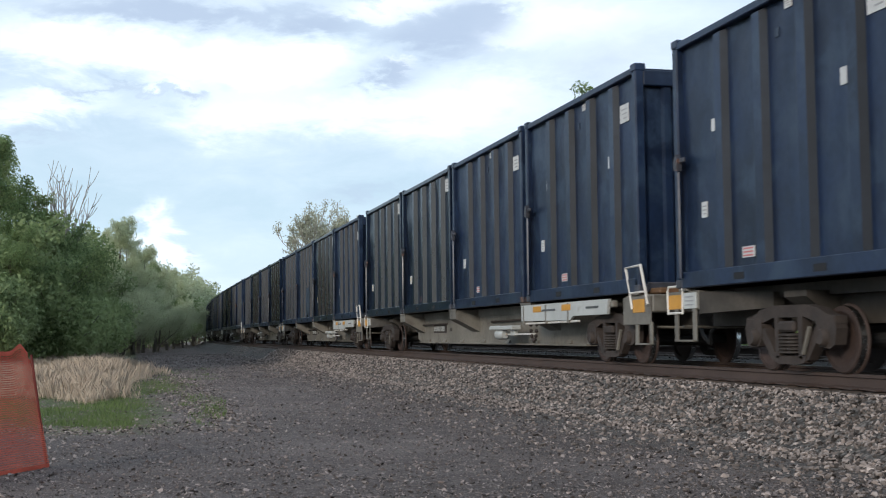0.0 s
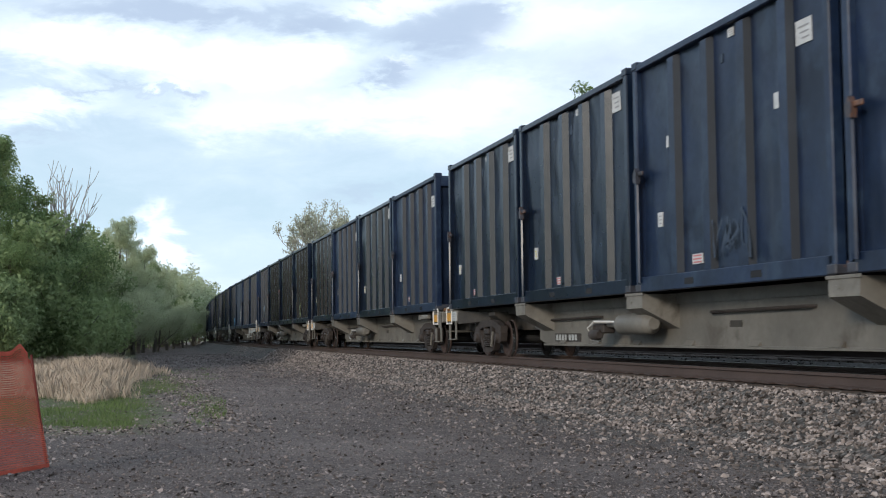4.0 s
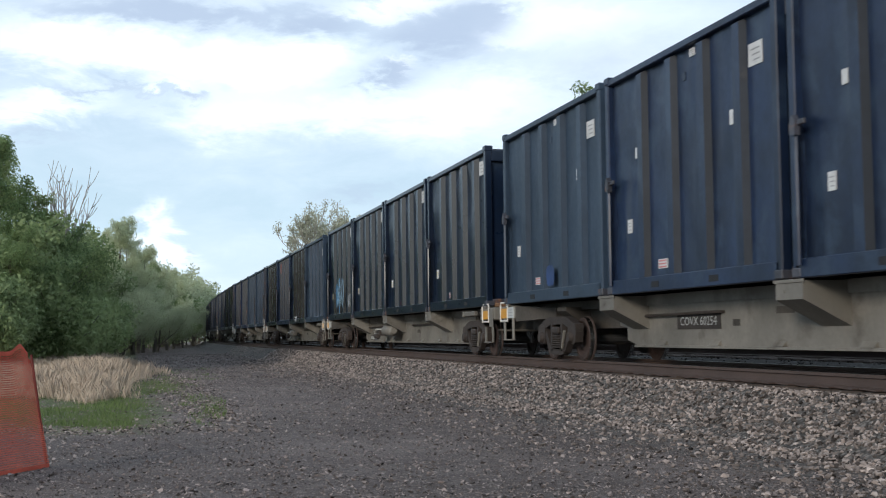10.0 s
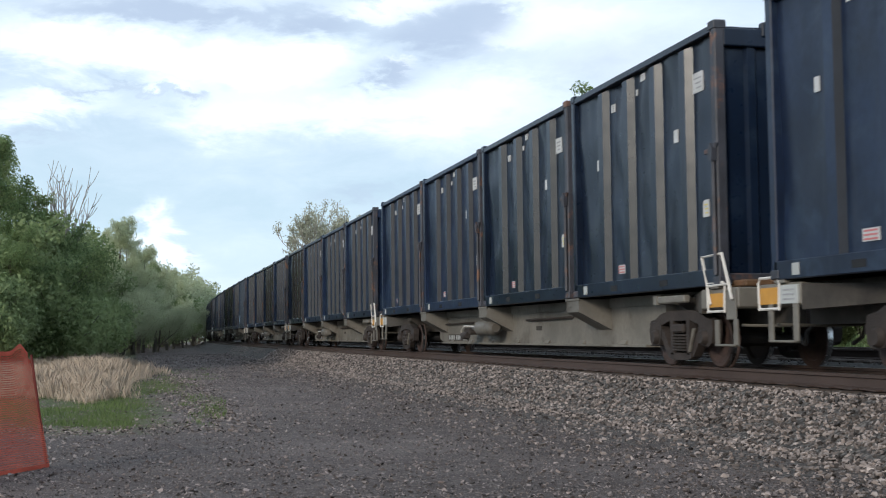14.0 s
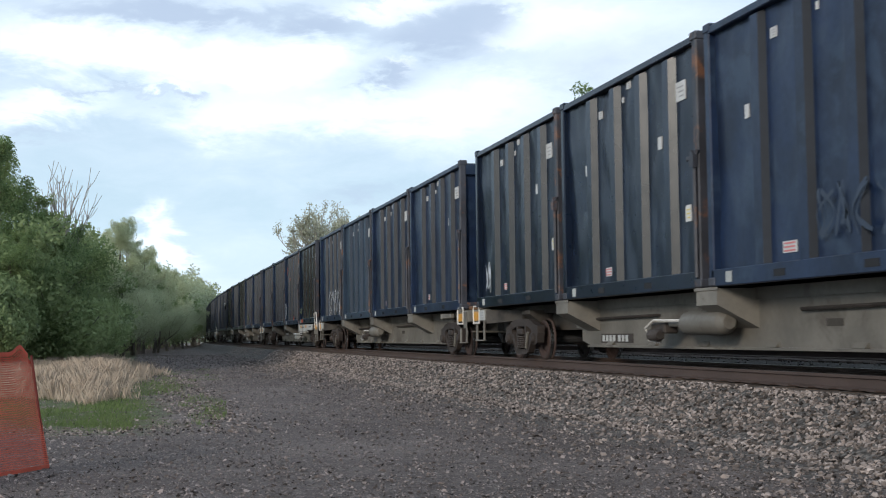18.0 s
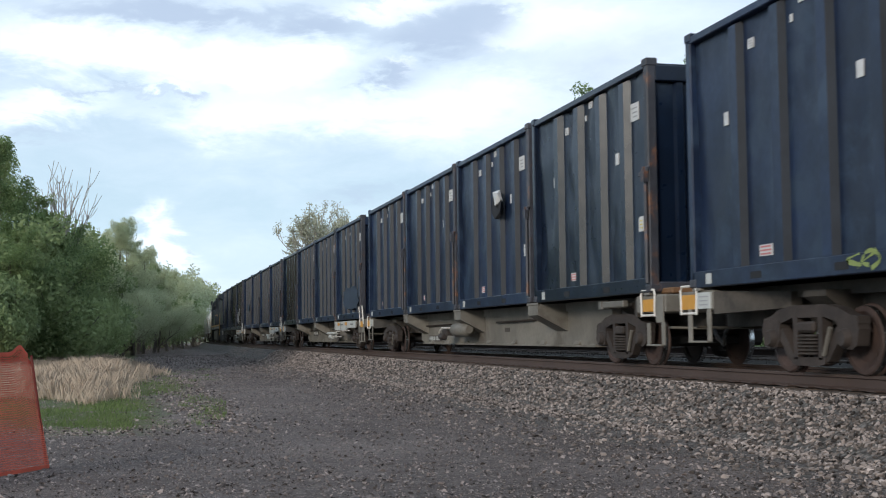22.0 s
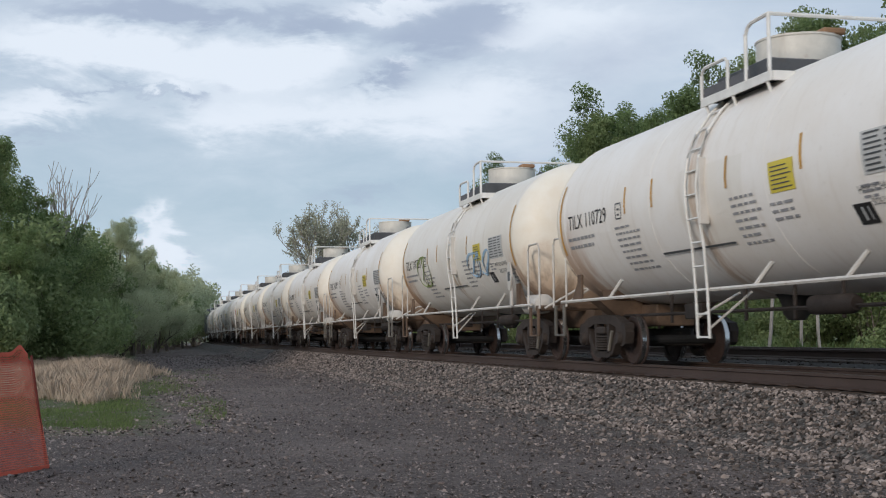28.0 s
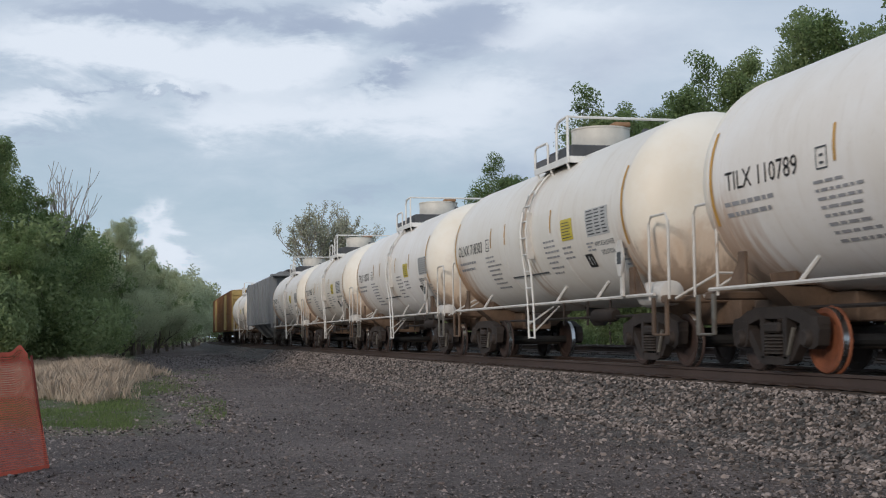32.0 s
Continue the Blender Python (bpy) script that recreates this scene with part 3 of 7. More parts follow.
def scatter_stones(name, spots, sizes, mat, label, seed, category="stones", points=9, flat=0.62):
    """Many small stones as one mesh; spots: (x, y, z)."""
    rng = random.Random(seed)
    shapes = stone_shapes(12, rng, points, flat)
    vs, fs, base = [], [], 0
    for (x, y, z), r in zip(spots, sizes):
        v, f = shapes[rng.randrange(12)]
        q = Euler((rng.uniform(-0.6, 0.6), rng.uniform(-0.6, 0.6), rng.uniform(0, 6.3))).to_matrix()
        vs.append((v * r) @ np.array(q).T + np.array((x, y, z + r * 0.28)))
        fs.append(f + base)
        base += len(v)
    me = raw_mesh(name, np.concatenate(vs).tolist(), np.concatenate(fs).tolist(), mat)
    ob = new(name, me)
    tagged(ob, label, category, kind="stuff")
    return ob


def make_ballast():
    rng = random.Random(5)
    spots, sizes = [], []
    for _ in range(26000):
        y = 9.0 + 62.0 * rng.random() ** 1.5
        o = rng.uniform(-2.75, -1.30)
        if rng.random() < 0.12:
            o = -2.75 - 2.0 * rng.random() ** 2.5
        x = line_x(y) + o
        spots.append((x, y, ground_z(x, y)))
        sizes.append(rng.uniform(0.018, 0.05) * (1.0 + max(0.0, y - 30) * 0.012))
    scatter_stones("ballast_stones", spots, sizes, M["ballast"], "pale grey crushed limestone ballast beside the rails", 7)
    spots, sizes = [], []
    # stones of the dark zone, oil and train shade in their colour
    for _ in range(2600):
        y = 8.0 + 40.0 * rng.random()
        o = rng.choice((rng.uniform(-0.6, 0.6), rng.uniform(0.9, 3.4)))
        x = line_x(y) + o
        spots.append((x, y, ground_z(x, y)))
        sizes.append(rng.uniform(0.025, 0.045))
    scatter_stones("track_stones", spots, sizes, M["ballast_oil_shade"], "dark ballast between the rails, coloured for oil and train shade", 6)
    spots, sizes = [], []
    for _ in range(56000):
        y = 8.8 + 34.0 * rng.random() ** 1.7
        x = rng.uniform(-0.16 * y - 1.0, min(6.6, 0.62 * y + 1))
        spots.append((x, y, ground_z(x, y)))
        sizes.append(rng.uniform(0.008, 0.019) * (1 + 0.014 * max(0, y - 14)) if rng.random() < 0.90 else rng.uniform(0.02, 0.040))
    for _ in range(9000):
        y = 40.0 + 60.0 * rng.random() ** 1.2
        x = rng.uniform(-1.0, 6.8) + 0.02 * (y - 40)
        spots.append((x, y, ground_z(x, y)))
        sizes.append(rng.uniform(0.02, 0.045) * (1 + 0.010 * (y - 40)))
    scatter_stones("road_gravel", spots, sizes, M["pebble"], "loose dark grey gravel on the road", 8, "gravel", 7, 0.45)
    spots, sizes = [], []
    for _ in range(1500):
        y = rng.uniform(18.0, 48.0)
        x = 1.35 + rng.gauss(0, 0.45) - (y - 20) * 0.012
        spots.append((x, y, ground_z(x, y)))
        sizes.append(rng.uniform(0.02, 0.05))
    for _ in range(500):
        y = 19.2 + rng.gauss(0, 0.5)
        x = rng.uniform(-3.2, 0.8)
        spots.append((x, y, ground_z(x, y)))
        sizes.append(rng.uniform(0.015, 0.04))
    scatter_stones("verge_stones", spots, sizes, M["ballast"], "scattered pale stones along the grass edge", 9)


make_ballast()


# ---------------------------------------------------------------- tracks
def rail_mesh(side, z, y0=-900.0, y1=620.0):
    prof = [(-0.075, -0.186), (0.075, -0.186), (0.075, -0.172), (0.012, -0.150), (0.010, -0.050), (0.036, -0.040), (0.036, -0.006), (0.030, 0.0), (-0.030, 0.0), (-0.036, -0.006), (-0.036, -0.040), (-0.010, -0.050), (-0.012, -0.150), (-0.075, -0.172)]
    runs = [y0, S_CURVE] + [S_CURVE + 12.0 * i for i in range(1, int((y1 - S_CURVE) / 12))]
    bm = bmesh.new()
    rings = []
    for s in runs:
        ring = []
        for o, h in prof:
            x, y, _ = track_at(s, side + o)
            ring.append(bm.verts.new((x, y, z + h)))
        rings.append(ring)
    n = len(prof)
    for a, b in zip(rings, rings[1:]):
        for k in range(n):
            f = bm.faces.new((a[k], a[(k + 1) % n], b[(k + 1) % n], b[k]))
            f.material_index = 1 if k == 7 else 0
    return bm


def make_track(name, centre, z, label):
    top = tagged(new(name), label, "railway track", kind="structure")
    for side in (-0.7525, 0.7525):
        part("rail", rail_mesh(centre + side, z), [M["rail"], M["rail_top"]], top)
    tie = mesh_of("tie", built(box, -1.30, 1.30, -0.115, 0.115, -0.36, -0.187, 0.012), M["tie"])
    plate = mesh_of("tie_plate", built(box, -0.17, 0.17, -0.095, 0.095, -0.187, -0.17, 0.004), M["rail"])
    rng = random.Random(int(centre * 10) + 3)
    for i in range(14, 100):
        x, y, a = track_at(2.0 + 0.508 * i, centre)
        t = new("tie", tie)
        t.parent = top
        t.matrix_basis = pose(x, y, z - rng.uniform(0, 0.02), 0, 0, -math.degrees(a) + rng.uniform(-0.6, 0.6))
        if centre == 0:
            p = new("tie_plate", plate)
            p.parent = top
            p.matrix_basis = pose(x - 0.7525, y, z, 0, 0, -math.degrees(a))
    vs, fs = [], []
    for i in list(range(-420, 14)) + list(range(100, 800)):
        s = 2.0 + 0.508 * i
        x, y, a = track_at(s, centre)
        k = len(vs)
        for dx, dy, dz in ((-1.3, -.115, -.36), (1.3, -.115, -.36), (1.3, .115, -.36), (-1.3, .115, -.36), (-1.3, -.115, -.19), (1.3, -.115, -.19), (1.3, .115, -.19), (-1.3, .115, -.19)):
            vs.append((x + dx, y + dy, z + dz))
        fs += [(k + 4, k + 5, k + 6, k + 7), (k, k + 1, k + 5, k + 4), (k + 1, k + 2, k + 6, k + 5), (k + 2, k + 3, k + 7, k + 6), (k + 3, k, k + 4, k + 7)]
    ob = new("distant_ties", raw_mesh("distant_ties", vs, fs, M["tie"]))
    ob.parent = top
    tagged(ob, kind="stuff")


make_track("track_near", 0.0, 0.0, "rust brown rails on dark timber ties in pale ballast")
make_track("track_far", 4.5, 0.19, "second rusty railway track beyond the train")


# ---------------------------------------------------------------- trucks (bogies)
def wheel_bm(r=0.42):
    """One wheel on the near side: its face looks to -x."""
    bm = bmesh.new()
    prof = [(-0.065, 0.02), (-0.075, 0.10), (-0.035, 0.14), (-0.020, 0.26), (-0.055, r - 0.085), (-0.070, r - 0.07), (-0.070, r - 0.012), (-0.055, r), (0.025, r + 0.004), (0.045, r + 0.028), (0.062, r + 0.026), (0.068, r - 0.07), (0.03, r - 0.09), (0.03, 0.12), (0.06, 0.02)]
    lathe(bm, prof, "x", 32)
    for f in bm.faces:
        c = f.calc_center_median()
        if math.hypot(c.y, c.z) > r - 0.004 and -0.056 < c.x < 0.03:
            f.material_index = 1
    return bm


def frame_bm():
    """Cast side frame in the y-z plane, facing -x: arched top, journal ends, legs and columns round open windows."""
    bm = bmesh.new()
    half = [(0.40, 0.87), (0.74, 0.82), (0.94, 0.74), (1.14, 0.71), (1.16, 0.62), (0.78, 0.62), (0.40, 0.71)]
    prism(bm, half + [(-y, z) for y, z in reversed(half)], "x", -0.08, 0.08)
    for sgn in (-1, 1):
        hull(bm, [(x, sgn * y, z) for x, e in ((-0.09, 0.0), (0.07, 0.0)) for y, z in ((0.70, 0.68), (1.12, 0.70), (1.17, 0.56), (1.12, 0.36), (1.02, 0.31), (0.78, 0.33), (0.70, 0.46))])
        hull(bm, [(x, sgn * y, z) for x in (-0.075, 0.06) for y, z in ((0.66, 0.58), (0.78, 0.50), (0.47, 0.16), (0.34, 0.14), (0.36, 0.24))])
        hull(bm, [(x, sgn * y, z) for x in (-0.085, 0.06) for y, z in ((0.25, 0.74), (0.36, 0.74), (0.34, 0.18), (0.25, 0.18))])
        lathe(bm, [(-0.16, 0.05), (-0.165, 0.09), (-0.13, 0.115), (-0.06, 0.125)], "x", 12, (0, sgn * 0.89, 0.45))
    hull(bm, [(x, y, z) for x in (-0.085, 0.07) for y, z in ((-0.42, 0.21), (0.42, 0.21), (0.40, 0.13), (0.24, 0.10), (-0.24, 0.10), (-0.40, 0.13))])
    box(bm, -0.13, -0.04, -0.21, 0.21, 0.52, 0.66, 0.03)
    return bm


def spring_bm():
    bm = bmesh.new()
    for y in (-0.10, 0.10):
        prof = []
        for i in range(6):
            z = 0.235 + i * 0.045
            prof += [(z, 0.070), (z + 0.012, 0.102), (z + 0.026, 0.102), (z + 0.042, 0.065)]
        lathe(bm, prof, "z", 12, (-0.05, y, 0))
    return bm


def make_truck(parent, y, steel, rust):
    tr = part("truck", built(box, -0.62, 0.62, -0.20, 0.20, 0.40, 0.62, 0.03), M[steel], parent, "grimy four-wheel cast steel truck")
    tr.matrix_basis = pose(0, y, 0)
    fr = part("side_frame", frame_bm(), M[rust], tr)
    fr.matrix_basis = pose(-0.98, 0, 0)
    again(fr, tr, pose(0.98, 0, 0, 0, 0, 180))
    sp = part("spring", spring_bm(), M["truck_steel"], tr)
    sp.matrix_basis = pose(-0.98, 0, 0)
    again(sp, tr, pose(0.98, 0, 0, 0, 0, 180))
    wh = part("wheel", wheel_bm(), [M["wheel"], M["tread"]], tr)
    wh.matrix_basis = pose(-0.765, -0.89, 0.42)
    again(wh, tr, pose(-0.765, 0.89, 0.42))
    again(wh, tr, pose(0.765, -0.89, 0.42, 0, 0, 180))
    again(wh, tr, pose(0.765, 0.89, 0.42, 0, 0, 180))
    ax = part("axle", built(lathe, [(-0.72, 0.09), (-0.5, 0.085), (0.5, 0.085), (0.72, 0.09)], "x", 10), M["black"], tr)
    ax.matrix_basis = pose(0, -0.89, 0.42)
    again(ax, tr, pose(0, 0.89, 0.42))
    br = part("brake_beam", built(box, -0.85, 0.85, -0.42, -0.36, 0.30, 0.42, 0.01), M["truck_steel"], tr)
    again(br, tr, pose(0, 0, 0, 0, 0, 180))
    lev = part("brake_lever", built(tube, [(-1.09, -0.42, 0.24), (-1.10, -0.60, 0.58)], 0.030, 6), M["car_beige"], tr)
    return tr


def coupler_bm():
    bm = bmesh.new()
    box(bm, -0.10, 0.10, -0.62, -0.10, 0.66, 0.88, 0.03)
    hull(bm, [(x, y, z) for x, y in ((-0.17, -0.12), (-0.2, 0.05), (0.02, 0.12), (0.2, 0.02), (0.14, -0.14)) for z in (0.60, 0.92)])
    tube(bm, [(0.25, -0.35, 0.80), (0.30, -0.1, 0.45), (0.28, 0.1, 0.35)], 0.03, 6)
    return bm


# ---------------------------------------------------------------- waste containers
LEN, HIGH, HALF = 6.06, 3.76, 1.25
RIBS = (1.14, 2.27, 3.41, 4.56)


def wall_x(side, y, z, amp=1.0):
    """The dented sheet's distance from the middle."""
    d = 0.030 * noise.noise((y * 1.3 + side * 9, z * 0.9, 2.0)) + 0.018 * noise.noise((y * 2.6, z * 1.5, side * 5.0))
    d -= 0.012 * math.sin(math.pi * ((y + 3.03) / 1.14 % 1.0)) ** 2 * math.sin(math.pi * min(1.0, max(0.0, (z - 0.235) / (HIGH - 0.36))))
    near = min(abs(y + 3.03 - r) for r in RIBS)
    return side * (HALF - 0.115 + amp * d * min(1.0, max(0.0, (near - 0.20) / 0.14)))


def panel_wall_bm(side, amp):
    """Long wall sheet with shallow dents."""
    rng = random.Random(40 + side)
    bm = bmesh.new()
    ny, nz = 72, 18
    grid = []
    for i in range(ny + 1):
        row = []
        for k in range(nz + 1):
            y = -3.03 + 0.1 + (LEN - 0.2) * i / ny
            z = 0.235 + (HIGH - 0.36) * k / nz
            row.append(bm.verts.new((wall_x(side, y, z, amp), y, z)))
        grid.append(row)
    for i in range(ny):
        for k in range(nz):
            bm.faces.new((grid[i][k], grid[i + 1][k], grid[i + 1][k + 1], grid[i][k + 1]))
    return bm


def rib_bm(side, foot=0.145):
    """Vertical hat section; its leading face takes the second material."""
    bm = bmesh.new()
    xi, xo = side * (HALF - 0.13), side * (HALF - 0.008)
    z0, z1 = 0.24, HIGH - 0.13
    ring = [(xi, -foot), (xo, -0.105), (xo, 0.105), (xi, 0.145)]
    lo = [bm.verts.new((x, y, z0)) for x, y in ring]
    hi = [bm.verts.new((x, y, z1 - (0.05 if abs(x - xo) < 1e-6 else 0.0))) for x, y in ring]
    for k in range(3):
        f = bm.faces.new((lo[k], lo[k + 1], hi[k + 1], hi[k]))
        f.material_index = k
    for ring_ in (hi, lo):
        bm.faces.new(ring_).material_index = 2
    return bm


def make_container(name, style, tone):
    """style A: locking bar on the trailing post; style B: on the leading post. Leading end is -y."""
    paint = M[{"dull": "blue_dull", "bright": "blue_gloss", "light": "blue_light"}[tone]]
    face = paint if tone == "light" else M["rib_glint" if tone == "bright" else "rib_dull"]
    post = M["post_rust"] if style == "B" else paint
    amp = 1.7 if tone == "bright" else 1.0
    top = new(name)
    for side in (-1, 1):
        if side < 0:
            wall = panel_wall_bm(side, amp)
            # wide foot slants the glossy face to throw the sun's glint at the camera
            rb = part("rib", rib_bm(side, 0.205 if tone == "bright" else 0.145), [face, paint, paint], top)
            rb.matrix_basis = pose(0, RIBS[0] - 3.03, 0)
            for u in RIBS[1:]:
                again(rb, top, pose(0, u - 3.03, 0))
        else:
            line = [(HALF - 0.115, -2.93)]
            for u in RIBS:
                line += [(x, u - 3.03 + y) for x, y in ((HALF - 0.115, -0.145), (HALF - 0.008, -0.105), (HALF - 0.008, 0.105), (HALF - 0.115, 0.145))]
            line += [(HALF - 0.115, 2.93), (HALF - 0.14, 2.93), (HALF - 0.14, -2.93)]
            wall = built(prism, line, "z", 0.235, HIGH - 0.125)
        part("side_wall", wall, paint, top)
        x0, x1 = sorted((side * (HALF - 0.13), side * HALF))
        part("top_rail", built(box, x0, x1, -2.95, 2.95, HIGH - 0.13, HIGH - 0.02, 0.012), paint, top)
        bm = built(box, x0, x1, -2.95, 2.95, 0.0, 0.24, 0.012)
        part("bottom_rail", bm, paint, top)
    for y, sgn in ((-3.03, 1), (3.03, -1)):
        bm = bmesh.new()
        outer, inner = y + sgn * 0.05, y + sgn * 0.11
        line = [(-HALF + 0.15, inner)]
        for x in (-0.65, 0.0, 0.65):
            line += [(x - 0.10, inner), (x - 0.06, outer), (x + 0.06, outer), (x + 0.10, inner)]
        line += [(HALF - 0.15, inner), (HALF - 0.15, y + sgn * 0.16), (-HALF + 0.15, y + sgn * 0.16)]
        prism(bm, line, "z", 0.10, HIGH - 0.1)
        part("end_wall", bm, paint, top)
        part("end_beam", built(box, -HALF + 0.15, HALF - 0.15, min(y, y + sgn * 0.12), max(y, y + sgn * 0.12), HIGH - 0.34, HIGH - 0.08, 0.015), paint, top)
        part("end_sill", built(box, -HALF + 0.15, HALF - 0.15, min(y, y + sgn * 0.12), max(y, y + sgn * 0.12), 0.02, 0.17, 0.015), M["post_rust"], top)
        if style == "B" and sgn == 1:
            bm = bmesh.new()
            prism(bm, [(-0.28, HIGH - 0.72), (0.02, HIGH - 0.72), (-0.13, HIGH - 0.52)], "y", y + 0.085, y + 0.10)
            part("placard", bm, M["sticker"], top, "white triangular placard")
        if sgn == 1:
            part("hinge_box", built(box, -0.5, -0.05, y - 0.03, y + 0.10, HIGH - 0.2, HIGH + 0.02, 0.02), paint, top)
        for side in (-1, 1):
            x0, x1 = sorted((side * (HALF - 0.16), side * HALF))
            bm = built(box, x0, x1, min(y, y + sgn * 0.16), max(y, y + sgn * 0.16), 0.0, HIGH - 0.02, 0.02)
            x2, x3 = sorted((side * (HALF - 0.19), side * (HALF + 0.012)))
            box(bm, x2, x3, min(y - sgn * 0.01, y + sgn * 0.20), max(y - sgn * 0.01, y + sgn * 0.20), HIGH - 0.10, HIGH + 0.03, 0.015)
            box(bm, x2, x3, min(y - sgn * 0.01, y + sgn * 0.20), max(y - sgn * 0.01, y + sgn * 0.20), 0.004, 0.13, 0.015)
            for f in bm.faces:
                f.material_index = 1 if f.calc_center_median().z < 0.14 else 0
            part("corner_post", bm, [post if (sgn == 1) == (style == "B") else paint, M["post_rust"]], top)
    bm = built(box, -HALF + 0.1, HALF - 0.1, -2.92, 2.92, HIGH - 0.09, HIGH - 0.035)
    for y in (-2.2, -1.1, 0, 1.1, 2.2):
        box(bm, -HALF + 0.12, HALF - 0.12, y - 0.05, y + 0.05, HIGH - 0.035, HIGH + 0.015, 0.01)
    part("lid", bm, paint, top)
    part("floor", built(box, -HALF + 0.14, HALF - 0.14, -2.90, 2.90, 0.05, 0.16), M["black"], top)
    for u in (1.95, 4.03):
        bm = built(box, -HALF - 0.004, -HALF + 0.02, u - 3.03 - 0.15, u - 3.03 + 0.15, 0.06, 0.155)
        part("fork_pocket", bm, M["dark_hole"], top)
    # locking bar with its keeper
    yb = 2.80 if style == "A" else -2.97
    ys = 1 if style == "A" else -1
    part("locking_bar", built(tube, [(-HALF - 0.035, yb, 0.15), (-HALF - 0.035, yb, 1.85), (-HALF - 0.02, yb + 0.07 * ys, 2.02)], 0.035, 6), post, top, "worn upright locking bar")
    bm = bmesh.new()
    hull(bm, [(x, yb + y, z) for x in (-HALF - 0.09, -HALF - 0.01) for y, z in ((-0.06, 1.76), (0.06, 1.78), (0.075, 1.90), (0.0, 2.02), (-0.07, 1.94))])
    box(bm, -HALF - 0.06, -HALF - 0.02, yb - 0.24 if style == "A" else yb, yb if style == "A" else yb + 0.24, 1.88, 1.95, 0.01)
    part("lock_keeper", bm, M["post_rust"], top)
    # stickers: run from the leading edge, height, width, height of the label
    if style == "A" and tone == "bright":
        tags = [(4.89, 1.93, 0.13, 0.18, "sticker"), (5.30, 1.00, 0.17, 0.24, "sticker"), (0.72, 3.34, 0.38, 0.34, "sticker"),
                (1.44, 1.94, 0.13, 0.20, "sticker"), (2.65, 3.50, 0.17, 0.12, "sticker"), (3.05, 3.22, 0.14, 0.17, "paint_grey")]
        red = (3.92, 0.38)
    elif style == "A":
        tags = [(4.94, 2.33, 0.13, 0.18, "sticker"), (5.26, 1.13, 0.17, 0.23, "sticker"), (0.76, 3.08, 0.38, 0.31, "sticker"),
                (1.48, 2.34, 0.14, 0.21, "sticker"), (2.70, 3.53, 0.17, 0.12, "sticker"), (3.0, 3.22, 0.10, 0.12, "paint_grey")]
        red = (3.95, 0.43)
    else:
        tags = [(4.22, 3.26, 0.16, 0.14, "sticker"), (2.83, 3.53, 0.17, 0.12, "sticker"), (3.12, 3.33, 0.06, 0.10, "sticker"), (0.80, 3.04, 0.36, 0.30, "sticker"), (5.02, 2.36, 0.12, 0.19, "sticker"),
                (1.61, 2.36, 0.14, 0.20, "sticker"), (0.66, 1.15, 0.19, 0.25, "sticker"), (5.43, 0.12, 0.17, 0.15, "car_white")]
        red = (3.94, 0.43)
    xw = -HALF + 0.078
    for u, z, w, h, key in tags:
        on_rail = z < 0.25
        xs = -HALF - 0.006 if on_rail or any(abs(u - r) < 0.13 for r in RIBS) else wall_x(-1, u - 3.03, z, amp) - 0.012
        bm = built(box, xs - 0.004, xs + 0.03, u - 3.03 - w / 2, u - 3.03 + w / 2, z - h / 2, z + h / 2)
        if key == "sticker" and w > 0.15:
            n = len(bm.faces)
            for j in range(3):
                box(bm, xs - 0.008, xs, u - 3.03 - w * 0.36, u - 3.03 + w * (0.1 + 0.1 * j), z - h * 0.3 + j * h * 0.24, z - h * 0.3 + j * h * 0.24 + h * 0.07)
            for i, f in enumerate(bm.faces):
                f.material_index = 1 if i >= n else 0
        part("sticker", bm, [M[key], M["sticker_yellow"] if (0.3 < z < 1.2 and tone == "bright") else M["stencil_grey"]], top, "white worn label" if key == "sticker" else "")
    u, z = red
    xw = wall_x(-1, u - 3.03, z, amp) - 0.012
    bm = built(box, xw - 0.004, xw + 0.03, u - 3.03 - 0.17, u - 3.03 + 0.17, z - 0.075, z + 0.075)
    n = len(bm.faces)
    for j in range(3):
        box(bm, xw - 0.008, xw, u - 3.03 - 0.14, u - 3.03 + 0.14, z - 0.06 + 0.048 * j, z - 0.038 + 0.048 * j)
    for i, f in enumerate(bm.faces):
        f.material_index = 1 if i >= n else 0
    part("sticker", bm, [M["sticker"], M["sticker_red"]], top, "red and white striped label")
    return top


def stroke_bm(bm, x, pts, thick, rng):
    """A flat sprayed line through the given spots, swelling and thinning."""
    spots = []
    ends = [pts[0]] + pts + [pts[-1]]
    for a, b, c, d in zip(ends, ends[1:], ends[2:], ends[3:]):
        for i in range(7):
            t = i / 7
            spots.append([0.5 * (2 * b[k] + (c[k] - a[k]) * t + (2 * a[k] - 5 * b[k] + 4 * c[k] - d[k]) * t * t + (3 * b[k] - a[k] - 3 * c[k] + d[k]) * t ** 3) for k in (0, 1)])
    spots.append(list(pts[-1]))
    prev, ph = None, rng.uniform(0, 6)
    for i, (y, z) in enumerate(spots):
        q, r = spots[min(i + 1, len(spots) - 1)], spots[max(i - 1, 0)]
        n = Vector((0, r[1] - q[1], q[0] - r[0])).normalized() * thick * (0.75 + 0.45 * math.sin(ph + i * 0.45))
        pair = [bm.verts.new(Vector((x, y, z)) + n), bm.verts.new(Vector((x, y, z)) - n)]
        if prev:
            bm.faces.new((prev[0], prev[1], pair[1], pair[0]))
        prev = pair


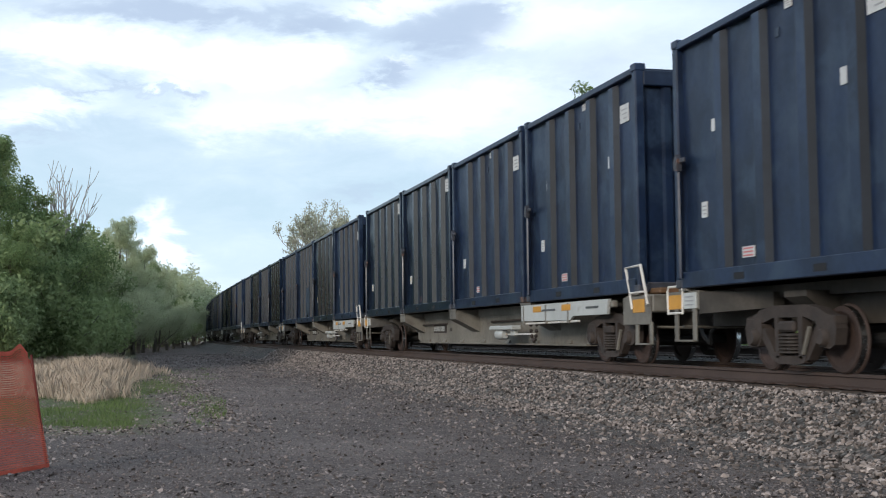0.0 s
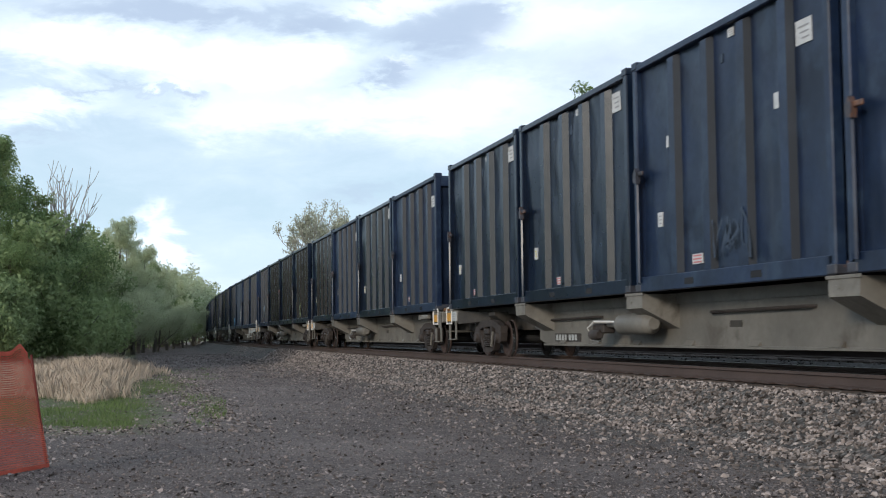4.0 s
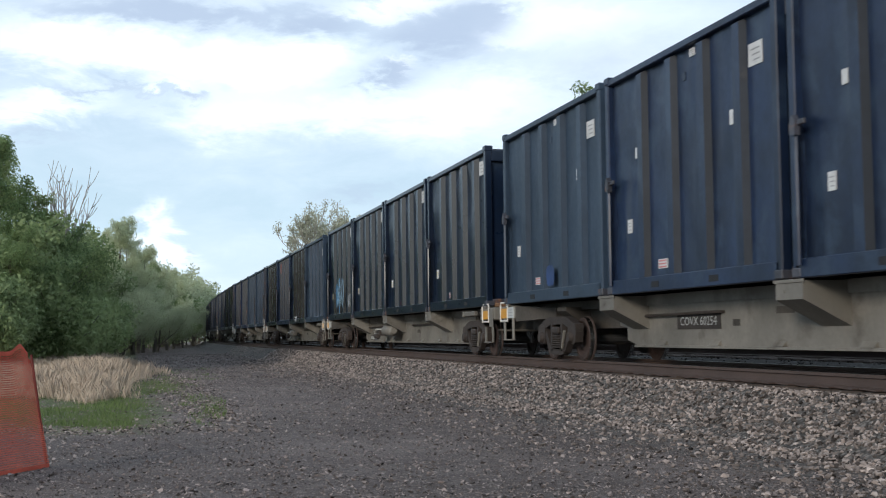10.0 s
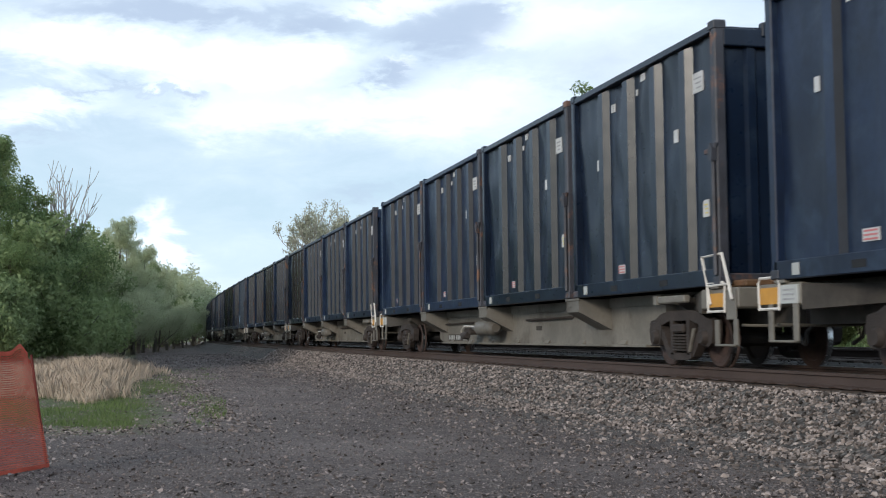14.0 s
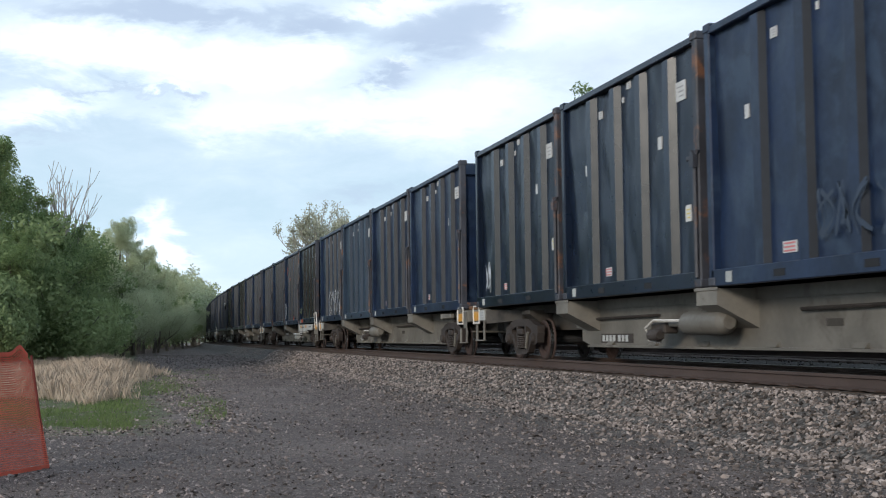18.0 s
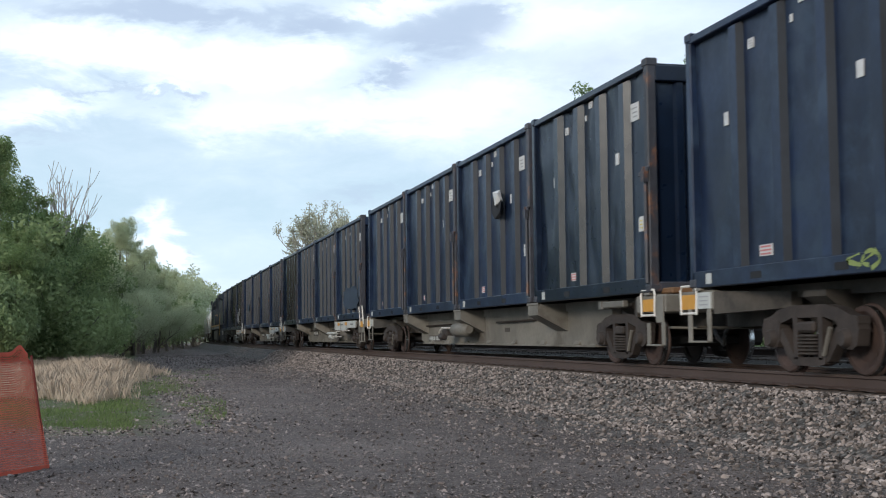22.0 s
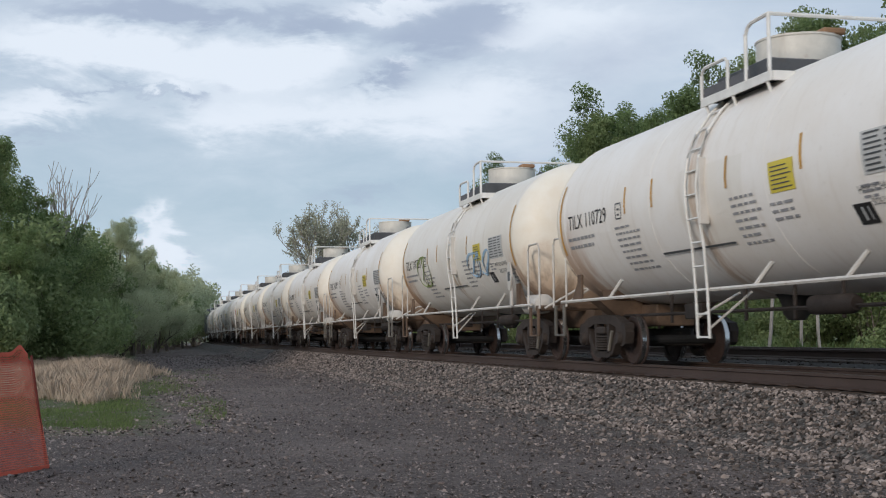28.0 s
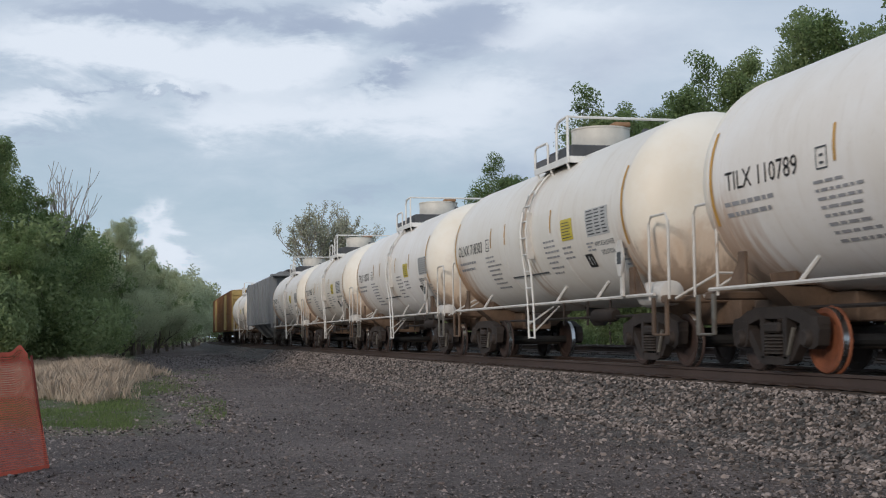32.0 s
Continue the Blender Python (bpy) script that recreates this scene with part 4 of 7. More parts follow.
def scribble(parent, u, z, w, h, key, seed, strokes=5):
    """Sprayed tag on the near wall: a row of crooked shapes of a few strokes each, not writing."""
    rng = random.Random(seed)
    bm = bmesh.new()
    cell = w / strokes
    for k in range(strokes):
        cy, tall = u - 3.03 + w / 2 - cell * (k + 0.5), h * rng.uniform(0.32, 0.5)
        for j in range(rng.choice((2, 2, 3))):
            pts = [(cy + cell * rng.uniform(-0.6, 0.6), z + tall * v * rng.uniform(0.6, 1.1)) for v in rng.choice(((-1, 0, 1), (1, 0.2, -1), (0.9, 1, -0.3, -1), (-0.8, 0.9, 0.1, -0.6)))]
            stroke_bm(bm, -HALF - 0.004 - 0.0008 * j, pts, min(0.032, 0.02 + 0.012 * h) * rng.uniform(0.7, 1.2), rng)
    part("graffiti", bm, M[key], parent, "crooked spray-painted tag")


def patch(parent, u, z, w, h, key, seed, label="touched-up paint patch"):
    rng = random.Random(seed)
    bm = bmesh.new()
    ring = []
    for i in range(22):
        a = i / 22 * math.tau
        k = (abs(math.cos(a)) ** 4 + abs(math.sin(a)) ** 4) ** -0.25 * rng.uniform(0.82, 1.05)
        ring.append(bm.verts.new((-HALF + 0.05 - 0.057, u - 3.03 + w / 2 * k * math.cos(a), z + h / 2 * k * math.sin(a))))
    bm.faces.new(ring)
    part("paint_patch", bm, M[key], parent, label)


PROTO = {}


def get_container(style, tone):
    key = (style, tone)
    if key not in PROTO:
        ob = make_container("waste_container", style, tone)
        PROTO[key] = ob
        return ob
    return None


TONE_WORDS = {"dull": "worn matt blue", "bright": "dark glossy blue", "light": "faded blue-grey"}
# tone of the four containers of each car, front to back: d dull, b dark glossy, l faded
LOADS = {-1: "dddd", 0: "ddbb", 1: "dbdd", 2: "bdbd", 3: "ddbb", 4: "dbdb", 5: "bbbd", 6: "ddld", 7: "dbdb", 8: "bddl", 9: "bbbb", 10: "lbdb", 11: "lldd", 12: "bbdd",
         13: "dddb", 14: "dbdd", 15: "ldbb", 16: "ddld", 17: "bddd", 18: "ddbd", 19: "bddd", 20: "dddb", 21: "dddd", 22: "bbdd"}
BOXES = {}


def make_load(car, yaw=0):
    for c, key in enumerate(LOADS[car]):
        tone = {"d": "dull", "b": "bright", "l": "light"}[key]
        style = "A" if car <= 10 else "B"
        ob = get_container(style, tone)
        if ob is None:
            ob = copy_thing(PROTO[(style, tone)], Matrix.Identity(4))
        PENDING.append((ob, car, c))
        tagged(ob, TONE_WORDS[tone] + " ribbed steel waste container on a flat car", "container", "containers on the train")
        BOXES[(car, c)] = ob


PENDING = []


# ---------------------------------------------------------------- flat cars
def arm_bm(side):
    """Tapered outrigger from the centre sill to the container corners."""
    bm = bmesh.new()
    xo, xi = side * 1.235, side * 0.58
    nose = [(xo, y, z) for y in (-0.34, 0.34) for z in (0.93, 1.165)]
    root = [(xi, y, z) for y in (-0.40, 0.30) for z in (0.58, 1.165)]
    hull(bm, nose + root + [(side * 1.02, y, 0.86) for y in (-0.35, 0.33)])
    box(bm, min(xo, xo + side * 0.015), max(xo, xo + side * 0.015), -0.38, 0.38, 1.14, 1.185, 0.005)
    lathe(bm, [(xo - 0.01, 0.03), (xo + side * 0.012, 0.028)], "x", 8, (0, 0.12, 1.04))
    return bm


def step_bm(side, wide, foot, head):
    """Stirrup step under the car end with its flat uprights."""
    bm = bmesh.new()
    x = side * 1.22
    for y in (-wide, wide):
        box(bm, x - 0.015, x + 0.015, y - 0.06, y + 0.06, foot, head, 0.006)
    box(bm, x - 0.05, x + 0.05, -wide, wide, foot - 0.015, foot + 0.015, 0.005)
    return bm


def hoop_bm(side):
    bm = bmesh.new()
    x = side * 1.235
    tube(bm, [(x, -0.26, 0.80), (x, -0.28, 1.17), (x, -0.24, 1.23), (x, 0.24, 1.23), (x, 0.28, 1.17), (x, 0.26, 0.80)], 0.02, 6)
    tube(bm, [(x, -0.25, 0.82), (x, 0.25, 0.82)], 0.02, 6)
    return bm


def make_flat_car(kind):
    """kind P carries a white side panel at its leading end, kind Q an open brake cylinder."""
    top = new("flat_car")
    half = 13.15
    # centre sill: deep between the trucks, shallow over them, grime and shade in the colour
    outline = [(-9.3, 1.02), (-9.3, 0.62), (-9.15, 0.60), (-8.62, 0.30), (6.5, 0.30), (7.0, 0.40), (7.0, 0.62), (7.35, 0.66), (7.35, 1.02)]
    bm = built(prism, outline, "x", -0.60, 0.60)
    box(bm, -0.68, 0.68, -8.6, 6.5, 0.275, 0.315)
    box(bm, -0.64, 0.64, -9.2, 7.3, 1.0, 1.178)
    for y in (-7.4, -5.2, -3.0, -0.8, 1.4, 3.4, 5.4):
        hull(bm, [(x, y + d, z) for x, z in ((-0.60, 0.32), (-0.665, 0.32), (-0.60, 0.40)) for d in (-0.16, 0.16)])
    part("centre_sill", bm, M["car_beige"], top, "dirty beige deep centre sill")
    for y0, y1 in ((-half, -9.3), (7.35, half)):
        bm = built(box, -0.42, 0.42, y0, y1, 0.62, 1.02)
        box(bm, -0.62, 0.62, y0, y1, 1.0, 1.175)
        part("draft_sill", bm, M["sill_grime_shade"], top, "sill over the truck, darkened for grime and shade")
    for y in (-6.40, 0.0, 6.40):
        for side in (-1, 1):
            a = part("outrigger", arm_bm(side), M["car_beige"], top)
            a.matrix_basis = pose(0, y, 0)
    for sgn, inner in ((-1, -11.95), (1, 12.0)):
        bm = bmesh.new()
        y0, y1 = sorted((inner, sgn * 13.12))
        box(bm, -1.21, 1.21, y0, y1, 0.86, 1.15, 0.02)
        for x in (-1.13, 1.13):
            box(bm, x - 0.12, x + 0.12, min(sgn * 12.35, sgn * 12.6), max(sgn * 12.35, sgn * 12.6), 1.15, 1.19, 0.004)
        part("end_platform", bm, M["car_beige"], top)
        # beam that runs in from the platform to the truck, coloured dark for shade
        for side in (-1, 1):
            part("end_brace", built(hull, [(side * x, y, z) for x in (1.02, 1.20) for y, z in ((inner, 0.80), (inner, 1.13))] + [(side * x, inner - sgn * 1.35, z) for x in (0.55, 0.72) for z in (0.86, 1.08)]), M["sill_grime_shade"], top)
        part("end_stop", built(box, -1.05, 1.05, min(sgn * 12.55, sgn * 13.05), max(sgn * 12.55, sgn * 13.05), 1.165, 1.26, 0.02), M["post_brown"], top, "rusty end stop")
        cp = part("coupler", coupler_bm(), M["truck_rust"], top, "rusty knuckle coupler")
        cp.matrix_basis = pose(0, sgn * half, 0, 0, 0, 0 if sgn > 0 else 180)
        part("uncoupling_rod", built(tube, [(-1.05, sgn * 12.9, 0.62), (-0.2, sgn * 13.0, 0.60), (0.9, sgn * 12.9, 0.62)], 0.022, 6), M["car_beige"], top)
        part("air_hose", built(tube, [(-0.35, sgn * 13.0, 0.72), (-0.42, sgn * 13.25, 0.52), (-0.36, sgn * 13.4, 0.34)], 0.03, 6), M["black"], top, "black rubber air hose")
    # leading end: side sheet with a reflective plate and a stirrup; trailing end: plate in a hoop beside a white data plate
    for side in (-1, 1):
        if kind == "P":
            sh = part("end_sheet", built(box, min(side * 1.215, side * 1.24), max(side * 1.215, side * 1.24), -13.10, -11.92, 0.66, 1.12, 0.008), M["car_beige"], top, "dented beige end sheet")
            part("plate", built(box, min(side * 1.238, side * 1.252), max(side * 1.238, side * 1.252), -12.86, -12.38, 0.86, 1.08, 0.004), M["orange_plate"], sh, "orange reflective plate")
        st = part("step", step_bm(side, 0.29, 0.34, 0.70), M["car_beige"], top)
        st.matrix_basis = pose(0, -12.78, 0)
        hp = part("grab_hoop", hoop_bm(side), M["rail_white"], top)
        hp.matrix_basis = pose(0, 12.77, 0)
        if kind == "Q":
            front = again(hp, top, pose(0, -12.50, 0))
            part("plate", built(box, side * 1.225 - 0.012, side * 1.225 + 0.012, -0.22, 0.22, 0.88, 1.08, 0.004), M["orange_plate"], front, "orange reflective plate")
            part("end_sheet", built(box, min(side * 1.215, side * 1.235), max(side * 1.215, side * 1.235), -13.10, -12.80, 0.70, 1.12, 0.006), M["car_beige"], top, "narrow beige end sheet")
        part("plate", built(box, side * 1.225 - 0.012, side * 1.225 + 0.012, -0.25, 0.25, 0.88, 1.10, 0.004), M["orange_plate"], hp, "orange reflective plate")
        st = part("step", step_bm(side, 0.32, 0.40, 0.90), M["car_beige"], top)
        st.matrix_basis = pose(0, 12.43, 0)
    dp = part("data_plate", built(box, -1.245, -1.21, 12.03, 12.46, 0.88, 1.12, 0.006), M["car_white"], top, "white plate with small print")
    bm = bmesh.new()
    for z in (0.93, 0.99, 1.05):
        box(bm, -1.25, -1.244, 12.10, 12.38, z, z + 0.02)
    part("print", bm, M["stencil_grey"], dp)
    make_truck(top, -10.85, "truck_steel", "truck_rust")
    make_truck(top, 9.65, "truck_steel", "truck_rust")
    # body bolsters, their shade under the containers put into the colour
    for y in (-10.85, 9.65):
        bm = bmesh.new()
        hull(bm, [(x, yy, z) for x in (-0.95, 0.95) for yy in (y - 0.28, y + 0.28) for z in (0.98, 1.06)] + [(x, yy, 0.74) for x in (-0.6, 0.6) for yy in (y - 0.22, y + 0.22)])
        part("bolster", bm, M["sill_grime_shade"], top)
    bm = built(box, -1.21, -1.10, -11.35, -10.35, 0.98, 1.10, 0.02)
    hull(bm, [(x, y, z) for x, y in ((-1.20, -10.30), (-1.20, -10.16), (-0.6, -10.45), (-0.6, -10.25)) for z in (0.97, 1.11)])
    part("side_bearing", bm, M["car_beige"], top, "beige bracket above the truck")
    # wide long pipe and marking plate
    part("train_pipe", built(tube, [(-0.60, 6.2, 0.80), (-0.66, 6.1, 0.82), (-0.67, 3.2, 0.84), (-0.60, 3.1, 0.84)], 0.026, 6), M["truck_steel"], top)
    part("train_pipe", built(tube, [(-0.60, -1.6, 0.84), (-0.67, -1.7, 0.84), (-0.67, -4.6, 0.86), (-0.60, -4.7, 0.86)], 0.026, 6), M["truck_steel"], top)
    y0, z0 = (3.22, 0.58) if kind == "P" else (4.34, 0.36)
    part("marking_plate", built(box, -0.613, -0.60, y0, y0 + 1.58, z0, z0 + (0.24 if kind == "P" else 0.17), 0.002), M["truck_steel"], top, "dark marking plate with pale letters")
    for y, z, w in ((2.6, 0.62, 0.22), (1.0, 0.78, 0.5), (-2.6, 0.60, 0.4)):
        part("stencil", built(box, -0.606, -0.60, y, y + w, z, z + 0.10), M["sill_grime_shade"], top)
    if kind == "P":
        pn = part("side_panel", built(prism, [(-11.25, 1.13), (-6.1, 1.13), (-6.1, 0.80), (-9.2, 0.78), (-9.4, 0.86), (-11.15, 0.86)], "x", -1.245, -1.19), M["car_white"], top, "dirty white side panel")
        for y in (-9.0, -7.2):
            part("panel_plate", built(box, -1.252, -1.24, y - 0.26, y + 0.26, 0.97, 1.09, 0.002), M["orange_plate"], pn)
        for y in (-10.4, -8.0, -7.8):
            part("lettering", built(box, -1.251, -1.244, y - 0.35, y + 0.3, 0.98, 1.02), M["grey_dark"], pn)
        bm = bmesh.new()
        for y in (-7.75, -6.25, -9.1):
            box(bm, -1.25, -1.2, y - 0.05, y + 0.05, 0.72, 1.12, 0.01)
        part("panel_bracket", bm, M["car_beige"], pn)
        part("long_rod", built(tube, [(-1.2, -6.2, 0.74), (-1.2, -9.6, 0.76)], 0.022, 6), M["rail_white"], top)
        ch = bmesh.new()
        for i in range(9):
            a = i / 8 * math.pi
            lathe(ch, [(-0.03, 0.03), (0.0, 0.05), (0.03, 0.03)], "x", 6, (-1.18, -6.75 - 0.2 * math.cos(a), 0.72 - 0.34 * math.sin(a)))
        part("chain", ch, M["truck_rust"], top, "rusty looped chain")
        bm = built(box, -1.15, -0.9, -5.0, -3.2, 0.62, 0.72, 0.02)
        box(bm, -1.05, -0.95, -4.9, -4.6, 0.48, 0.64, 0.02)
        lathe(bm, [(-4.1, 0.09), (-4.0, 0.12), (-3.6, 0.12), (-3.5, 0.09)], "y", 12, (-1.02, 0, 0.52))
        part("brake_rigging", bm, M["car_white"], top)
        part("brake_rod", built(tube, [(-1.0, -6.3, 0.52), (-1.0, -3.6, 0.52)], 0.02, 6), M["rail_white"], top)
    else:
        part("brake_cylinder", built(lathe, [(-0.15, 0.10), (-0.05, 0.17), (0.0, 0.185), (1.2, 0.185), (1.32, 0.14), (1.36, 0.06), (1.9, 0.05)], "y", 18, (-0.95, 0, 0.68)), M["car_beige"], top, "beige brake cylinder")
        bm = bmesh.new()
        box(bm, -1.05, -0.8, 1.95, 2.5, 0.52, 0.70, 0.03)
        lathe(bm, [(2.05, 0.07), (2.1, 0.10), (2.4, 0.10), (2.45, 0.06)], "y", 10, (-1.08, 0, 0.5))
        part("control_valve", bm, M["truck_steel"], top)
        part("brake_hose", built(tube, [(-1.08, 1.0, 0.72), (-1.12, 2.2, 0.74), (-1.10, 2.6, 0.62), (-1.06, 2.55, 0.42), (-1.0, 2.2, 0.38)], 0.022, 6), M["rail_white"], top, "pale bent pipe")
    return top


def add_hand_rail(top):
    rl = part("hand_rail", built(tube, [(-1.25, -12.35, 0.92), (-1.25, -12.10, 1.62), (-1.25, -12.74, 1.64), (-1.25, -13.02, 0.98)], 0.026, 6), M["rail_white"], top, "bent white hand rail")
    part("rail_crossbar", built(tube, [(-1.25, -12.25, 1.19), (-1.25, -12.94, 1.20)], 0.018, 6), M["rail_white"], rl)


P_CARS = (0, 1, 6, 8, 17, 20, 21, 22)


def add_mark(top, text, kind):
    """Car mark on the plate; bars where it cannot be made out."""
    plate = [o for o in top.children if o.name.startswith("marking_plate")][0]
    y0, z0, size = (4.01, 0.70, 0.20) if kind == "P" else (5.13, 0.445, 0.17)
    if text:
        part("lettering", word(text, size, lambda px, py: Vector((-0.617, y0 - px * 1.2, z0 + py))), M["car_white"], plate, "pale stencilled car mark")
        return
    bm = bmesh.new()
    for d in (0.66, 0.48, 0.30, 0.12, -0.14, -0.32, -0.50):
        box(bm, -0.617, -0.612, y0 + d - 0.06, y0 + d + 0.06, z0 - size * 0.35, z0 + size * 0.35)
    part("lettering", bm, M["car_white"], plate, kind="stuff")


MARKS = {7: "COVX 60330", 8: "COVX 60254"}
RAILED = P_CARS + (3, 7, 11, 12, 13)


def make_flat_cars():
    protos, cars = {}, {}
    for car in range(-1, 23):
        kind = "P" if car in P_CARS else "Q"
        if kind not in protos:
            ob = protos[kind] = make_flat_car(kind)
        else:
            ob = copy_thing(protos[kind], Matrix.Identity(4))
        tagged(ob, "beige four-container flat car with a white side panel" if kind == "P" else "beige four-container flat car with deep centre sill", "flat car", "flat cars of the train")
        cars[car] = ob
        mover(ob, FIRST + car * CAR + 12.67)
        make_load(car)
    for car in RAILED:
        add_hand_rail(cars[car])
    for car, ob in cars.items():
        add_mark(ob, MARKS.get(car, ""), "P" if car in P_CARS else "Q")
    for ob, car, c in PENDING:
        u = 3.07 + c * 6.40
        mover(ob, FIRST + car * CAR + 12.67, pose(0, u - 12.67, 1.192) @ Matrix.Diagonal((1, 1.013, 1.013, 1)))


make_flat_cars()


def paint_boxes():
    b = BOXES
    scribble(b[(5, 0)], 3.0, 0.62, 0.6, 0.8, "paint_olive", 1, 3)
    scribble(b[(5, 1)], 1.0, 0.7, 0.35, 0.6, "paint_grey", 2, 2)
    scribble(b[(5, 3)], 2.2, 1.0, 0.7, 0.6, "paint_pale", 3, 3)
    scribble(b[(6, 2)], 1.0, 0.95, 0.9, 1.3, "paint_white", 4, 3)
    scribble(b[(6, 3)], 0.85, 0.42, 0.75, 0.7, "paint_cyan", 5, 4)
    patch(b[(6, 3)], 0.85, 0.72, 0.85, 0.36, "paint_cyan", 6, "cyan sprayed patch")
    scribble(b[(7, 0)], 2.6, 0.65, 1.2, 0.9, "paint_white", 7, 3)
    scribble(b[(7, 0)], 0.5, 0.9, 0.5, 0.7, "paint_white", 8, 2)
    scribble(b[(7, 2)], 4.0, 0.85, 3.6, 1.2, "paint_white", 9, 6)
    scribble(b[(8, 0)], 2.6, 0.75, 0.8, 1.1, "paint_white", 10, 3)
    scribble(b[(8, 1)], 2.0, 0.75, 0.8, 0.8, "paint_white", 11, 3)
    scribble(b[(9, 3)], 2.7, 1.0, 1.9, 1.4, "paint_pale", 12, 5)
    scribble(b[(9, 3)], 3.3, 0.95, 1.1, 1.5, "paint_cyan", 44, 3)
    scribble(b[(9, 3)], 0.6, 0.7, 0.6, 0.6, "paint_white", 13, 3)
    patch(b[(10, 2)], 3.9, 3.15, 0.35, 0.6, "paint_orange", 14, "red orange paint patch")
    scribble(b[(10, 1)], 3.5, 0.22, 1.2, 0.3, "paint_white", 15, 5)
    patch(b[(8, 3)], 2.85, 0.50, 0.55, 0.42, "paint_blue", 16, "blue paint patch")
    scribble(b[(15, 0)], 5.0, 0.6, 1.2, 1.2, "paint_pale", 17, 4)
    scribble(b[(15, 3)], 5.0, 0.65, 0.5, 0.9, "paint_white", 18, 2)
    scribble(b[(15, 1)], 2.3, 0.75, 1.5, 0.8, "paint_grey", 19, 4)
    scribble(b[(16, 3)], 2.0, 0.75, 3.0, 1.1, "paint_white", 20, 6)
    scribble(b[(17, 0)], 5.3, 0.62, 0.7, 0.35, "paint_olive", 21, 3)
    patch(b[(17, 0)], 4.9, 0.12, 0.6, 0.18, "paint_orange", 22, "red paint mark")
    scribble(b[(17, 1)], 5.5, 0.7, 0.6, 1.1, "paint_white", 23, 3)
    patch(b[(17, 1)], 4.6, 2.9, 0.14, 0.5, "paint_orange", 24, "orange rust mark")
    patch(b[(17, 1)], 3.6, 2.4, 0.2, 0.2, "paint_orange", 25, "orange rust mark")
    patch(b[(17, 1)], 2.0, 0.3, 0.2, 0.25, "paint_orange", 26, "orange rust mark")
    scribble(b[(18, 1)], 3.2, 0.75, 0.5, 0.4, "paint_green", 27, 3)
    scribble(b[(18, 3)], 1.5, 0.15, 0.8, 0.25, "paint_green", 28, 2)
    patch(b[(20, 0)], 2.4, 0.8, 3.6, 0.9, "paint_grey", 29)
    patch(b[(20, 0)], 0.5, 1.2, 0.6, 0.8, "paint_grey", 30)
    patch(b[(1, 2)], 1.7, 1.0, 1.5, 1.5, "paint_grey", 31)
    patch(b[(21, 3)], 2.3, 1.5, 1.5, 0.5, "paint_grey", 32)
    scribble(b[(22, 0)], 4.0, 0.95, 2.6, 1.3, "paint_white", 33, 5)
    scribble(b[(3, 1)], 2.6, 0.7, 1.2, 0.7, "paint_grey", 34, 3)
    # bulging torn hole with a pale bag showing
    hole = bmesh.new()
    hull(hole, [(-HALF - 0.10 * abs(math.cos(i * 1.3)), 2.15 - 3.03 + 0.34 * math.cos(i), 2.25 + 0.3 * math.sin(i)) for i in range(14)] + [(-HALF + 0.1, 2.15 - 3.03, 2.2)])
    part("torn_bulge", hole, M["dark_hole"], b[(19, 1)], "torn bulging hole in the wall")
    bag = bmesh.new()
    hull(bag, [(-HALF - 0.16 * abs(math.sin(i * 1.7)), 2.05 - 3.03 + 0.22 * math.cos(i * 0.9), 2.42 + 0.18 * math.sin(i * 0.9)) for i in range(14)])
    part("torn_bag", bag, M["sticker"], b[(19, 1)], "pale bag poking out")


paint_boxes()


# ---------------------------------------------------------------- tank cars
TR, TZ = 1.58, 2.63               # tank radius, centre height
YA, YB = -5.38, 5.92              # leading and trailing end of the barrel


def on_tank(y, z, lift=0.008, r=TR):
    """A spot on the near side of the barrel."""
    h = max(-r * 0.98, min(r * 0.98, z - TZ))
    return Vector((-math.sqrt(r * r - h * h) - lift, y, z))


def tank_word(text, size, y, z):
    def place(px, py):
        a = math.asin(max(-0.95, min(0.95, (z - TZ) / TR))) + py / TR
        return Vector((-(TR + 0.008) * math.cos(a), y - px, TZ + (TR + 0.008) * math.sin(a)))
    return word(text, size, place)


def decal(bm, y0, y1, z0, z1, lift=0.008):
    n = max(1, int(abs(z1 - z0) / 0.12))
    prev = None
    for i in range(n + 1):
        z = z0 + (z1 - z0) * i / n
        row = [bm.verts.new(on_tank(y0, z, lift)), bm.verts.new(on_tank(y1, z, lift))]
        if prev:
            bm.faces.new((prev[0], prev[1], row[1], row[0]))
        prev = row


def bars(bm, y0, y1, z, n, step, rng, hgt=0.05):
    """Unreadable lines of stencil as plain bars, from y0 down to y1 (reading runs towards -y)."""
    for i in range(n):
        y = y0
        end = y1 + rng.uniform(0, 0.35) * (y0 - y1)
        while y > end + 0.1:
            w = rng.uniform(0.08, 0.22)
            decal(bm, max(end, y - w), y, z - i * step - hgt, z - i * step)
            y -= w + 0.04


